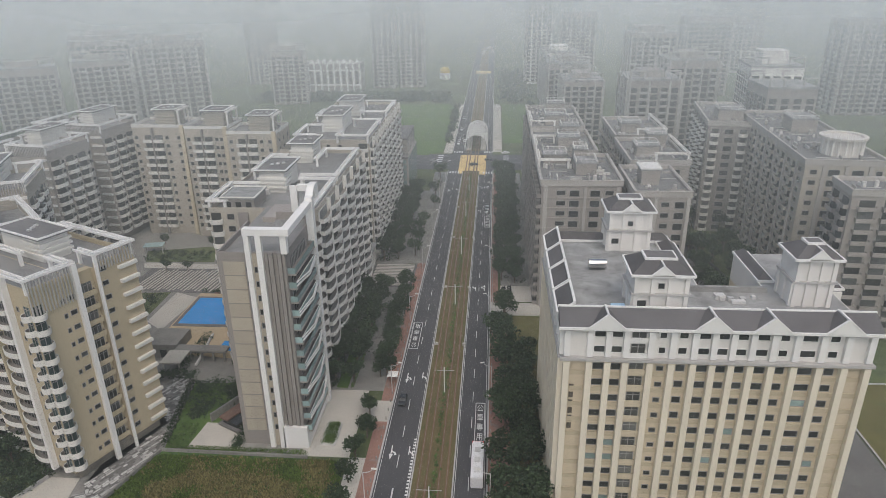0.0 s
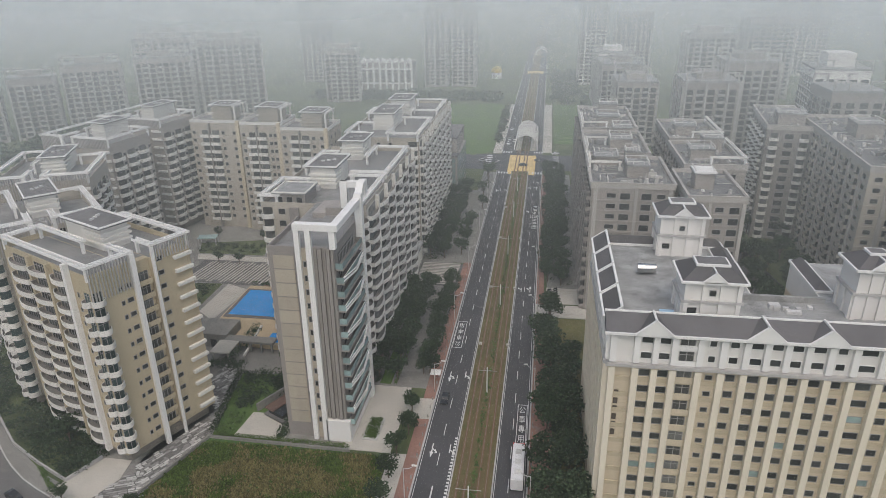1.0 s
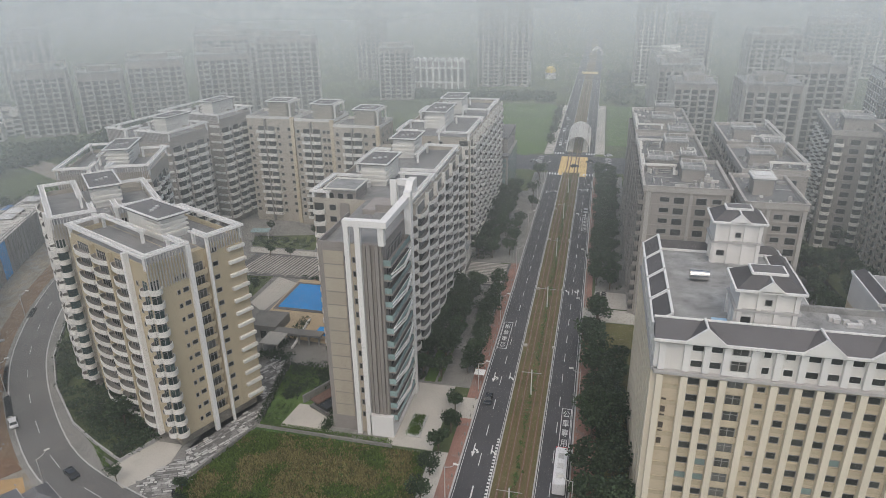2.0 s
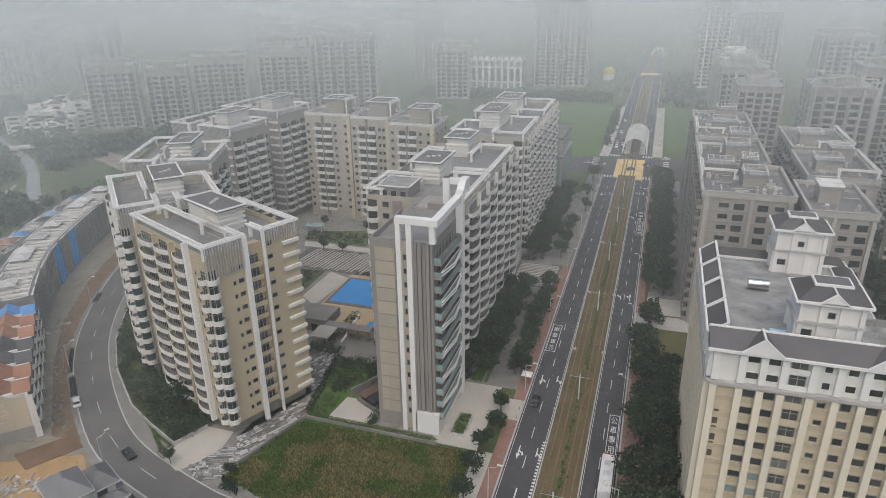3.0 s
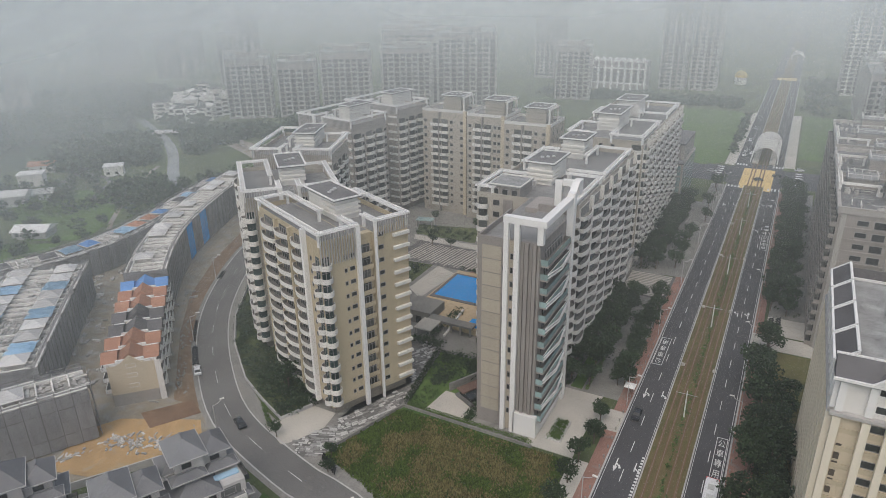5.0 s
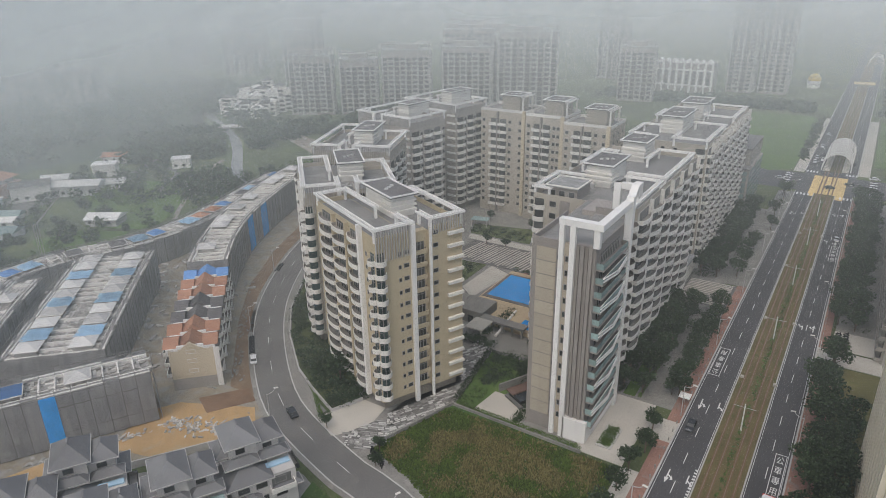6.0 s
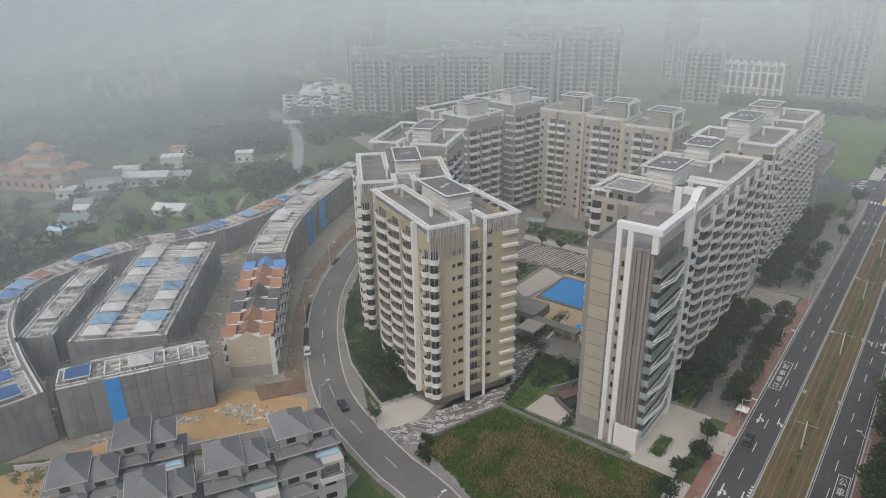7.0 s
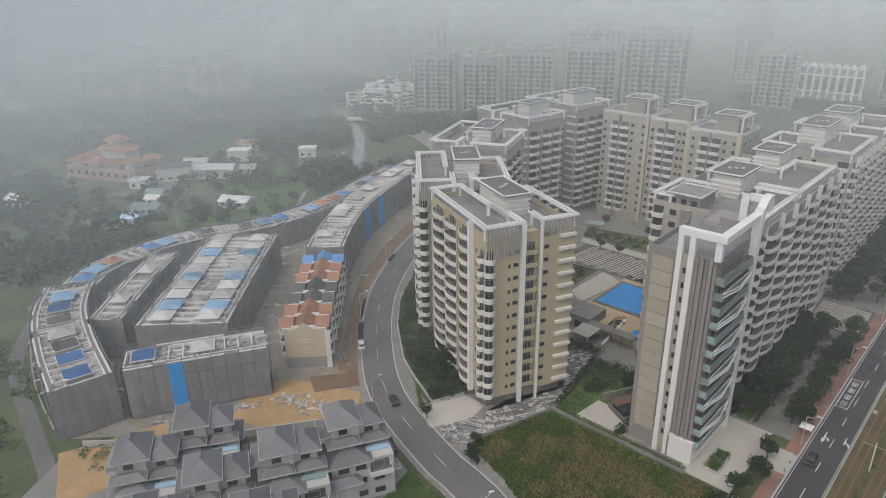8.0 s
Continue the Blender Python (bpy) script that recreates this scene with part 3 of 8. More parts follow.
for k in range(44):
    t = new("flagstone", cached("flag", lambda: mesh_of("flagstone", beam(bmesh.new(), (0, 0, 0.16), (3.2, 0, 0.16), 0.8, 0.14), GREYPAVE)))
    t.matrix_basis = pose(-33.6, 138.5 + k * 1.3, 0.02)
    tagged(t, "pale flagstone of the garden path", "paving strip", "garden flagstones", "structure")
sheet("lawn_strip", [(-37.8, 138), (-35.0, 138), (-35.0, 195), (-37.8, 195)], 0.26, LAWN, "narrow lawn beside the garden path", "lawn")
sheet("side_plot", [(6.4, 100), (16.5, 100), (16.5, 177.5), (6.4, 177.5)], 0.06, OLIVE, "weedy brown plot beside the apartment house", "lawn")

CURVE = smooth_line([(-24, 62), (-40, 70), (-65, 79.3), (-76, 81.3), (-90, 85.3), (-100, 88.9), (-109.5, 94), (-122, 103.6), (-135, 115.5), (-146.5, 128.5), (-157, 144), (-166.5, 161), (-174, 178), (-187, 214), (-201, 262), (-209, 330)])
bm = bmesh.new()
ribbon(bm, CURVE, -7.6, 5.5, -0.2, 0.10)
slab("curved_pavement", bm, GREYPAVE, "pale pavements along the curved street", "pavement")
bm = bmesh.new()
ribbon(bm, CURVE, -4.1, 4.1, -0.1, 0.125)
slab("curved_road", bm, OLDASPHALT, "worn grey asphalt of the curved street", "road")
bm = bmesh.new()
ribbon(bm, CURVE, 4.1, 4.4, 0.0, 0.22)
ribbon(bm, CURVE, -4.4, -4.1, 0.0, 0.22)
slab("curved_kerb", bm, KERB, "kerbs of the curved street", "kerb")
bm = bmesh.new()
for i in range(6, len(CURVE) - 2, 3):
    ribbon(bm, CURVE[i:i + 2], -0.05, 0.05, 0.1, 0.132)
slab("street_line", bm, LINE, "thin white lines on the curved street", "marking")

# the plot of the apartment compound
sheet("compound_paving", [(-77, 94.5), (-70.5, 112.6), (-40.6, 112.9), (-40.6, 303), (-175, 303), (-190, 235), (-172, 175), (-150, 140), (-124, 114), (-106, 101), (-92, 95)],
      0.055, GREYPAVE, "grey stone paving round the apartment blocks", "paving")
sheet("meadow", [(-76, 93.5), (-70.4, 112.2), (-38.5, 111.6), (-31, 110.5), (-29.6, 62), (-42, 77), (-64, 86), (-74, 89)], 0.08, FIELD, "overgrown meadow of green and brown grass", "field")
sheet("forecourt", [(-95, 92.2), (-93.5, 95.2), (-89.5, 103), (-83.4, 103), (-82.6, 97.5), (-85.4, 90.8), (-87.5, 88.4)], 0.15, PAVE, "pale concrete ramp before the apartment block", "paving")
sheet("garden_lawn", [(-70.3, 113.2), (-54, 113.2), (-54, 139), (-74, 138)], 0.12, LAWN, "small lawn inside the hedge", "lawn")
sheet("garden_terrace", [(-65.5, 113.6), (-53.6, 113.6), (-53.6, 122.5), (-64.5, 122.5)], 0.14, PAVE, "pale terrace beside the tower", "paving")
BANKWALL = ((-90, 102.8), (-93.2, 95.3), (-102.2, 99.2), (-112.4, 104.4), (-127, 116), (-138.4, 128.2), (-152, 149.5), (-163, 172))
sheet("bank_planting", [(-93.5, 95.2), (-90, 102.5), (-110, 116), (-128, 136), (-146, 164), (-158, 190), (-166, 178), (-152, 150), (-138, 128.5), (-127, 116.5), (-112, 104.5), (-102, 99.5)], 0.16, LAND, "dark planted bank beside the curved street", "planting")
bm = bmesh.new()
for p, q in zip(BANKWALL, BANKWALL[1:]):
    beam(bm, (*p, 0.9), (*q, 0.9), 0.3, 0.9)
slab("bank_wall", bm, KERB, "low pale wall along the planted bank", "wall")
sheet("far_lawn", [(-100, 519), (-34, 522), (-29.8, 510), (-28.4, 431), (-28.6, 374), (-38.5, 365), (-50, 371), (-80, 420)], 0.10, LAWN, "smooth green sports field beyond the crossing", "lawn")
sheet("far_lawn_east", [(6, 395), (26, 395), (26, 520), (6, 520)], 0.10, LAWN, "green verge beyond the crossing", "lawn")
sheet("building_site", [(-146, 30.5), (-112, 66), (-99, 81), (-111, 89), (-126, 101), (-150, 125), (-170, 158), (-188, 200), (-205, 225), (-240, 235), (-226, 150), (-230, 100), (-222, 62), (-203, 46), (-190, 40), (-170, 35.5)],
      0.05, SOIL, "bare orange soil of the building site", "soil")
sheet("villa_yard", [(-140, 30), (-110, 62), (-97, 75), (-84, 76), (-62, 68), (-70, 20), (-120, 0)], 0.09, GREYPAVE, "grey yards between the villas", "paving")
sheet("green_corner", [(-81, 75.5), (-66, 71.5), (-58, 50), (-75, 50)], 0.13, FIELD, "green corner plot beside the curved street", "lawn")
bm = bmesh.new()
ribbon(bm, smooth_line([(-120, 20), (-136, 24.6), (-151.6, 27.2), (-178, 31.7), (-190, 34.9), (-200.5, 39.8), (-212, 47), (-232, 62)]), -1.8, 1.8, -0.1, 0.07)
ribbon(bm, smooth_line([(-262, 190), (-280, 185), (-300, 210), (-330, 215)]), -1.2, 1.2, -0.1, 0.06)
ribbon(bm, smooth_line([(-330, 140), (-315, 165), (-320, 200), (-350, 240)]), -2, 2, -0.1, 0.06)
slab("lane", bm, OLDASPHALT, "narrow grey farm lanes", "road")
bm = bmesh.new()
ribbon(bm, smooth_line([(-250, 213), (-275, 228), (-312, 261), (-345, 285), (-400, 316), (-450, 345)]), -3.0, 3.0, -0.1, 0.08)
slab("river", bm, WATER, "pale still water of a small river", "water")
sheet("meadow_patch", [(-238, 150), (-247, 168), (-276, 203), (-300, 192), (-309, 168), (-276, 146), (-258, 140)], 0.05, LAWN, "green meadow beyond the building site", "field")
sheet("meadow_patch", [(-132, 12), (-205, 25), (-240, 45), (-300, 60), (-300, -20), (-150, -20)], 0.05, LAWN, "green rough field beside the farm lane", "field")

sheet("meadow_patch", [(-236, 128), (-243, 144), (-262, 134), (-268, 118), (-250, 112)], 0.055, LAWN, "green meadow beyond the building site", "field")
sheet("vegetable_plot", [(-262, 92), (-282, 106), (-294, 92), (-274, 78)], 0.055, SOIL, "bare vegetable plots among the farms", "field")
sheet("vegetable_plot", [(-318, 166), (-338, 184), (-346, 172), (-326, 156)], 0.055, OLDASPHALT, "grey farm yard between the sheds", "field")
sheet("temple_yard", [(-322, 112), (-330, 150), (-310, 150), (-296, 128)], 0.06, OLDASPHALT, "grey yard before the temple", "paving")
sheet("river_road", [(-345, 312), (-300, 292), (-240, 262), (-214, 262), (-212, 276), (-296, 304), (-340, 322)], 0.06, SOIL, "pale ground beside the river road", "soil")
sheet("undergrowth", [(-700, 60), (-400, 130), (-372, 170), (-352, 240), (-318, 236), (-330, 262), (-362, 280), (-410, 305), (-430, 330), (-700, 480)], 0.04, LEAF, "dark undergrowth below the woods", "planting")
bm = bmesh.new()
ribbon(bm, smooth_line([(-240, 163), (-250, 173), (-279, 206.5), (-292, 226), (-300, 240)]), -1.0, 1.0, -0.1, 0.075)
slab("farm_path", bm, SOIL, "pale earth path through the meadow", "path")
for k in range(34):
    q = Vector((-196 + 45 * k / 33, 40.5 - 9.6 * k / 33 - 1.3 * math.sin(k / 33 * math.pi), 0))
    o = new("fence_post", cached("lane_post", lambda: mesh_of("fence_post", beam(bmesh.new(), (0, -0.14, 1.0), (0, 0.14, 1.0), 0.28, 1.1), PALE)))
    o.matrix_basis = pose(q.x, q.y, 0.05)
    tagged(o, "short white post along the farm lane", "fence post", "lane fence posts")
sheet("orange_earth", [(-126, 60), (-131, 72), (-127, 79), (-110, 87), (-105.5, 83), (-108.5, 72.8), (-115, 63)], 0.10, EARTH, "churned orange earth on the building site", "soil", -0.02)
sheet("orange_earth_strip", [(-141, 28.5), (-133, 51), (-128.8, 49.2), (-122, 34), (-124, 22)], 0.13, EARTH, "strip of orange earth beside the villas", "soil", -0.02)
sheet("brown_strip", [(-122, 90), (-112.5, 90.6), (-124.5, 99.3), (-138, 111.5), (-149.8, 125), (-160, 141), (-170, 158), (-182, 186), (-189, 186), (-178, 160), (-163, 134), (-147, 115)],
      0.085, BROWNSOIL, "strip of brown soil between the house rows and the street", "soil", -0.02)
r = random.Random(61)
bm = bmesh.new()
for i in range(80):
    t = r.random()
    x, y = -122.5 - 44 * t + r.uniform(-1.6, 1.6), 92.5 + 44 * t + r.uniform(-1.6, 1.6)
    a, ln, z = 2.3 + r.uniform(-0.5, 0.5), r.uniform(0.3, 1.6), r.uniform(0.12, 0.35)
    beam(bm, (x, y, z), (x + ln * math.cos(a), y + ln * math.sin(a), z), r.uniform(0.08, 0.5), z)
for k in range(12):
    beam(bm, (-119 - k * 1.6, 94.5 + k * 1.35, 0.25), (-120.6 - k * 1.6, 95.85 + k * 1.35, 0.25), 0.16, 0.16)
slab("site_debris", bm, GREYPAVE, "planks, pipes and blocks on the brown soil", "rubble", "stuff")
sheet("trench", [(-140, 111), (-137.6, 112.6), (-146.4, 122.4), (-149.4, 121)], 0.1, TRENCH, "wet brown trench beside the street", "soil", -0.02)
sheet("trench", [(-124.5, 82.5), (-117.4, 92), (-112, 89), (-118, 79.5)], 0.16, TRENCH, "wet brown trench dug beside the terraced houses", "soil", -0.02)


# ---- the apartment compound ----
FLOORS = [3.6 + 3.08 * k for k in range(12)]


def fan_block(x, y, rz, w, d, label, top=45.7, wall=BEIGE, mirrored=False):
    """A twelve-storey block with bowed balconies on one flank, piers, a glazed shaft and pergolas on the roof."""
    b = thing("apartment_block", x, y, rz, label, "apartment block", "compound blocks")
    f = faces_of(w, d)
    zr = top - 3.2
    # ground floor set back, with its shade painted in as a dark tone
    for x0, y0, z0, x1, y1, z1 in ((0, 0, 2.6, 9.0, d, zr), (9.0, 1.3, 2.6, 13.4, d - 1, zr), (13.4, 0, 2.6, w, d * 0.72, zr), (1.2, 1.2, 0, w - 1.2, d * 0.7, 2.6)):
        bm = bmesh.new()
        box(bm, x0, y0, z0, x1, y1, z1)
        part("wall" if z0 else "ground_floor", bm, wall if z0 else SHADETONE, b)
    bm = bmesh.new()
    for x0, y0, x1, y1 in ((0.3, 0.3, 8.8, d - 0.3), (9.0, 3, 13.4, d - 1.2), (13.6, 0.3, w - 0.3, d * 0.72 - 0.3)):
        box(bm, x0, y0, zr - 0.1, x1, y1, zr + 0.03)
    part("flat_roof", bm, DECK, b)
    bm = bmesh.new()
    for a in ((0, 0, 9.0, 0.3), (0, 0.3, 0.3, d), (0.3, d - 0.3, 9, d), (13.4, 0, w, 0.3), (w - 0.3, 0.3, w, d * 0.72), (13.4, d * 0.72 - 0.3, w - 0.3, d * 0.72)):
        box(bm, a[0], a[1], zr + 0.03, a[2], a[3], zr + 1.1)
    part("parapet", bm, wall, b)
    # front
    s = f["S"]
    for px, pw, po, hi in ((9.1, 1.0, 0.75, top - 0.6), (13.6, 0.5, 0.6, top - 0.6)):
        put("pier", bar_mesh("pier", pw, po, hi, WHITE), b, s @ pose(px, 0, 0))
    win, small = window_mesh(1.35, 1.05), window_mesh(0.75, 1.0)
    column(b, s, 5.9, [z + 0.8 for z in FLOORS], "window", small)
    column(b, s, 7.5, [z + 0.9 for z in FLOORS], "window", win)
    column(b, s, 15.0, [z + 0.9 for z in FLOORS + [FLOORS[-1] + 3.08]], "window", win)
    column(b, s, 1.1, FLOORS, "balcony", balcony_mesh(2.6, 1.5, 0.6, glass=GREENGLASS))
    loggia = balcony_mesh(3.3, 1.0, 0.0, parapet=wall, rail=0.95)
    column(b, s @ pose(0, 1.3, 0), 11.5, FLOORS, "loggia", loggia)
    band = bar_mesh("band", 4.2, 0.7, 0.7, PALE)
    column(b, s, w - 2.0, [z + 0.1 for z in FLOORS + [FLOORS[-1] + 3.08]], "band", band)
    fins(b, s, 0.2, 8.3, FLOORS[-1] + 0.6, top - 0.6, 0.62)
    fins(b, s, 14.4, w - 0.2, zr - 0.6, top - 0.6, 0.6)
    # left flank: bowed balconies
    q = f["W"]
    flank, court = rz > 40, rz < 40
    spans = ((d - 3.2, 4.6), (d - 9.6, 5.6), (d - 16.6, 6.8), (d - 24.6, 7.6))
    for i, (cx, cw) in enumerate(spans):
        column(b, q, cx, FLOORS + [FLOORS[-1] + 3.08] if i and flank else [], "balcony", balcony_mesh(cw, 1.6 + 0.1 * i, 0.42, rail=0.9, slant=0.5 if i % 2 else -0.5, height=1.9))
    column(b, q, d - 4.2, [z + 0.9 for z in FLOORS if flank], "window", small)
    column(b, q, d - 1.2, FLOORS if flank else [], "balcony", balcony_mesh(2.2, 1.3, 0.6, glass=GREENGLASS))
    for px, pw, po, hi in ((d - 6.2, 0.9, 1.1, top - 0.6), (d - 13.0, 0.8, 1.0, zr + 1.0), (d - 20.4, 0.8, 0.9, zr + 1.0)):
        put("pier", bar_mesh("pier", pw, po, round(hi - 2, 2), WHITE if hi > zr + 2 else wall), b, q @ pose(px, 0, 2))
    # right flank and back: straight balconies and windows
    e = f["E"]
    for cx, cw in ((3.2, 4.6), (9.5, 4.2), (15.0, 4.2)):
        column(b, e, cx, FLOORS if court else [], "balcony", balcony_mesh(cw, 1.4, 0.25))
    for cx in (6.3, 12.2, 18.6):
        column(b, e, cx, [z + 0.9 for z in FLOORS if court], "window", win)
    # roof
    louvre_box(b, 10.6, 11.5, 16.4, 25 if d > 28 else d - 4, zr, top + 1.8)
    roof_frame(b, [(7.6, d * 0.45), (7.6, d - 0.8), (0.2, d - 0.8), (0.2, 0.2), (8.9, 0.2), (8.9, 6.5)], top, zr=zr)
    roof_frame(b, [(13.9, 5.0), (13.9, 0.2), (w - 0.2, 0.2), (w - 0.2, d * 0.71), (w - 7.0, d * 0.71)], top, zr=zr)
    bm = bmesh.new()
    for i in range(5):
        cx, cy = random.uniform(9.8, 12.6), random.uniform(4, 9)
        box(bm, cx - 0.5, cy - 0.4, zr, cx + 0.5, cy + 0.4, zr + 0.9)
    part("roof_units", bm, GREYTARP, b, "grey roof machines")
    return b


fan_block(-82.7, 101.5, 64.9, 22.2, 31.5, "beige tiled apartment block with bowed white balconies")
fan_block(-117.7, 117.2, 45.5, 23.4, 30, "beige apartment block with white roof pergolas beside the street", wall=SAND)
fan_block(-146.7, 152.1, 22, 25, 31, "sand-coloured apartment block with roof pergolas on the street's bend", wall=SAND)
fan_block(-170.2, 203.8, -9.5, 28, 27, "taupe apartment block with rows of pale balconies", wall=TAUPE)
fan_block(-170.2, 235.4, -9.5, 28.4, 28, "taupe apartment block at the back of the court", wall=TAUPE)


def court_block(x, y, w, d, zr, label):
    """A plainer block that closes the court: twin balcony stacks between windows, with a stair head on the roof."""
    b = thing("apartment_block", x, y, 0, label, "apartment block", "compound blocks")
    f = faces_of(w, d)
    bm = bmesh.new()
    box(bm, 0, 0, 0, w, d, zr)
    part("wall", bm, SAND, b)
    bm = bmesh.new()
    box(bm, 0.3, 0.3, zr, w - 0.3, d - 0.3, zr + 0.03)
    part("flat_roof", bm, DECK, b)
    bm = bmesh.new()
    for a in ((0, 0, w, 0.3), (0, d - 0.3, w, d), (0, 0.3, 0.3, d - 0.3), (w - 0.3, 0.3, w, d - 0.3)):
        box(bm, a[0], a[1], zr, a[2], a[3], zr + 1.1)
    part("parapet", bm, PALE, b)
    s = f["S"]
    zs = [3.2 + 3.08 * k for k in range(12)]
    bal = balcony_mesh(3.6, 1.4, 0.0)
    for cx in (w * 0.30, w * 0.30 + 4.1):
        column(b, s, cx, zs, "balcony", bal)
    put("pier", bar_mesh("pier", 0.5, 1.6, zr, GREIGE), b, s @ pose(w * 0.30 + 2.05, 0, 0))
    put("pier", bar_mesh("pier", 1.4, 1.0, zr + 1, CREAM), b, s @ pose(w - 0.8, 0, 0))
    for cx in (1.4, w * 0.30 + 7.2, w - 2.6):
        column(b, s, cx, [z + 0.9 for z in zs], "window", window_mesh(1.3, 1.3))
    for face in ("E",):
        for cx in (3.0, 8.0, d - 3):
            column(b, f[face], cx, [z + 0.9 for z in zs], "window", window_mesh(1.3, 1.3))
    louvre_box(b, w * 0.42, 3, w * 0.42 + 7.5, d - 4, zr, zr + 6.0, SAND)
    roof_frame(b, [(w * 0.42 + 9.2, 2.5), (w * 0.42 + 9.2, d - 4)], zr + 6.2, 1.4, PALE, True, zr)
    return b


court_block(-136, 241, 20.5, 15, 42.5, "sand-coloured apartment block that closes the court")
court_block(-114.5, 238.5, 16.5, 16, 42.5, "sand-coloured apartment block with a tall stair head")
court_block(-97, 235, 18.5, 16, 41.5, "sand-coloured apartment block with paired balcony stacks")


# the white-framed tower at the front of the avenue side
def framed_tower():
    b = thing("apartment_tower", -53.2, 115.5, 0, "grey-brown apartment tower with a white frame and teal glass balconies", "apartment tower")
    w, d = 14.7, 19.5
    f = faces_of(w, d)
    bm = bmesh.new()
    box(bm, 0, 0.5, 0, 6.2, d + 12, 44.3)
    box(bm, 6.2, 0.3, 0, w - 1.0, d, 45.6)
    part("wall", bm, GREIGE, b)
    zs = [3.6 + 3.08 * k for k in range(13)]
    for z in zs:
        bm = bmesh.new()
        box(bm, 1.0, 0.42, z + 0.12, 5.3, 0.52, z + 2.96)
        part("panel", bm, TANPANEL, b)
    bm = bmesh.new()
    box(bm, 7.1, 0.1, 0.2, 8.4, 0.3, 45.4)
    part("strip", bm, TANPANEL, b)
    column(b, f["S"], 7.75, [z + 0.9 for z in zs], "window", window_mesh(0.7, 1.3))
    column(b, f["S"] @ pose(0, 0.4, 0), 5.75, [z + 0.9 for z in zs], "window", window_mesh(0.5, 1.2))
    for px, pw in ((6.6, 1.0), (8.9, 1.1)):
        put("pier", bar_mesh("pier", pw, 0.9, 50.0, WHITE), b, f["S"] @ pose(px, 0.3, 0))
    for px, pw, po in ((10.0, 0.5, 0.35), (10.9, 0.8, 0.6), (11.9, 0.35, 0.3), (12.6, 0.7, 0.55), (13.4, 0.4, 0.3)):
        put("rib", bar_mesh("rib", pw, po, 40.0, GREIGE), b, f["S"] @ pose(px, 0.3, 5.6))
    bm = bmesh.new()
    box(bm, 9.2, -0.6, 0, w - 0.2, 0.3, 5.4)
    box(bm, w - 1.0, 0.3, 0, w - 0.2, d - 1.5, 3.4)
    part("plinth", bm, WHITE, b)
    bm = bmesh.new()
    box(bm, 6.0, -0.68, 49.4, w + 0.3, 0.9, 50.7)
    box(bm, w - 1.3, 0.9, 49.4, w + 0.3, d - 3, 50.7)
    box(bm, w - 1.6, -0.4, 45.6, w - 0.4, 0.8, 49.4)
    for i in range(8):
        t0, t1 = i / 8, (i + 1) / 8
        z0, z1 = (50.7 + 2.4 * (3 * q * q - 2 * q ** 3) for q in (t0, t1))
        beam(bm, (w - 0.5, d - 3 + t0 * 4, z0), (w - 0.5, d - 3 + t1 * 4 + 0.05, z1), 1.6, 1.3)
    box(bm, w - 1.3, d + 1, 50.0, w + 0.3, d + 3.2, 53.1)
    box(bm, w - 1.1, d - 3.2, 0, w + 0.5, d - 1.6, 51.5)
    box(bm, w - 5.2, d + 0.6, 44, w - 3.7, d + 2.0, 53.0)
    box(bm, w - 5.2, d + 1.0, 51.6, w - 1.0, d + 2.0, 53.0)
    part("white_frame", bm, WHITE, b, "white painted frame")
    bm = bmesh.new()
    box(bm, 6.4, 0.9, 45.6, w - 1.4, d - 1, 45.63)
    box(bm, 0.4, 0.9, 44.3, 5.8, d + 11, 44.33)
    part("flat_roof", bm, DECK, b)
    bm = bmesh.new()
    for a in ((0, 0.5, 6.2, 0.8), (0, 0.8, 0.3, 18)):
        box(bm, a[0], a[1], 44.33, a[2], a[3], 45.5)
    box(bm, 6.2, d - 0.4, 45.6, w - 1.0, d, 47.2)
    part("parapet", bm, GREIGE, b)
    # avenue side: teal glass balconies with slanted white edges
    e = f["E"] @ pose(0, 1.0, 0)
    teal = balcony_mesh(14.6, 1.5, 0.0, parapet=TEAL, rail=1.1)
    bm = bmesh.new()
    beam(bm, (-7.3, -1.5, 0.1), (0.5, -2.3, 0.1), 0.3, 0.24)
    beam(bm, (0.5, -2.3, 0.1), (7.2, -1.5, 0.5), 0.3, 0.24)
    beam(bm, (-7.3, -1.5, 1.25), (7.2, -1.5, 1.25), 0.12, 0.1)
    beam(bm, (-7.3, -1.55, 0.75), (0.5, -2.35, 0.75), 0.22, 0.16)
    beam(bm, (0.5, -2.35, 0.75), (7.2, -1.55, 1.15), 0.22, 0.16)
    edge = mesh_of("balcony_edge", bm, WHITE)
    spandrel = bar_mesh("balcony_spandrel", 14.6, 1.62, 0.45, GREIGE)
    for i, z in enumerate([4.2 + 3.08 * k for k in range(13)]):
        put("balcony", teal, b, e @ pose(7.9, 0, z), "teal glass balcony")
        put("balcony_spandrel", spandrel, b, e @ pose(7.9, 0, z - 0.5))
        if i % 2:
            put("balcony_edge", edge, b, e @ pose(7.9, 0, z) @ Matrix.Diagonal((1 if i % 4 == 1 else -1, 1, 1, 1)))
    return b


framed_tower()


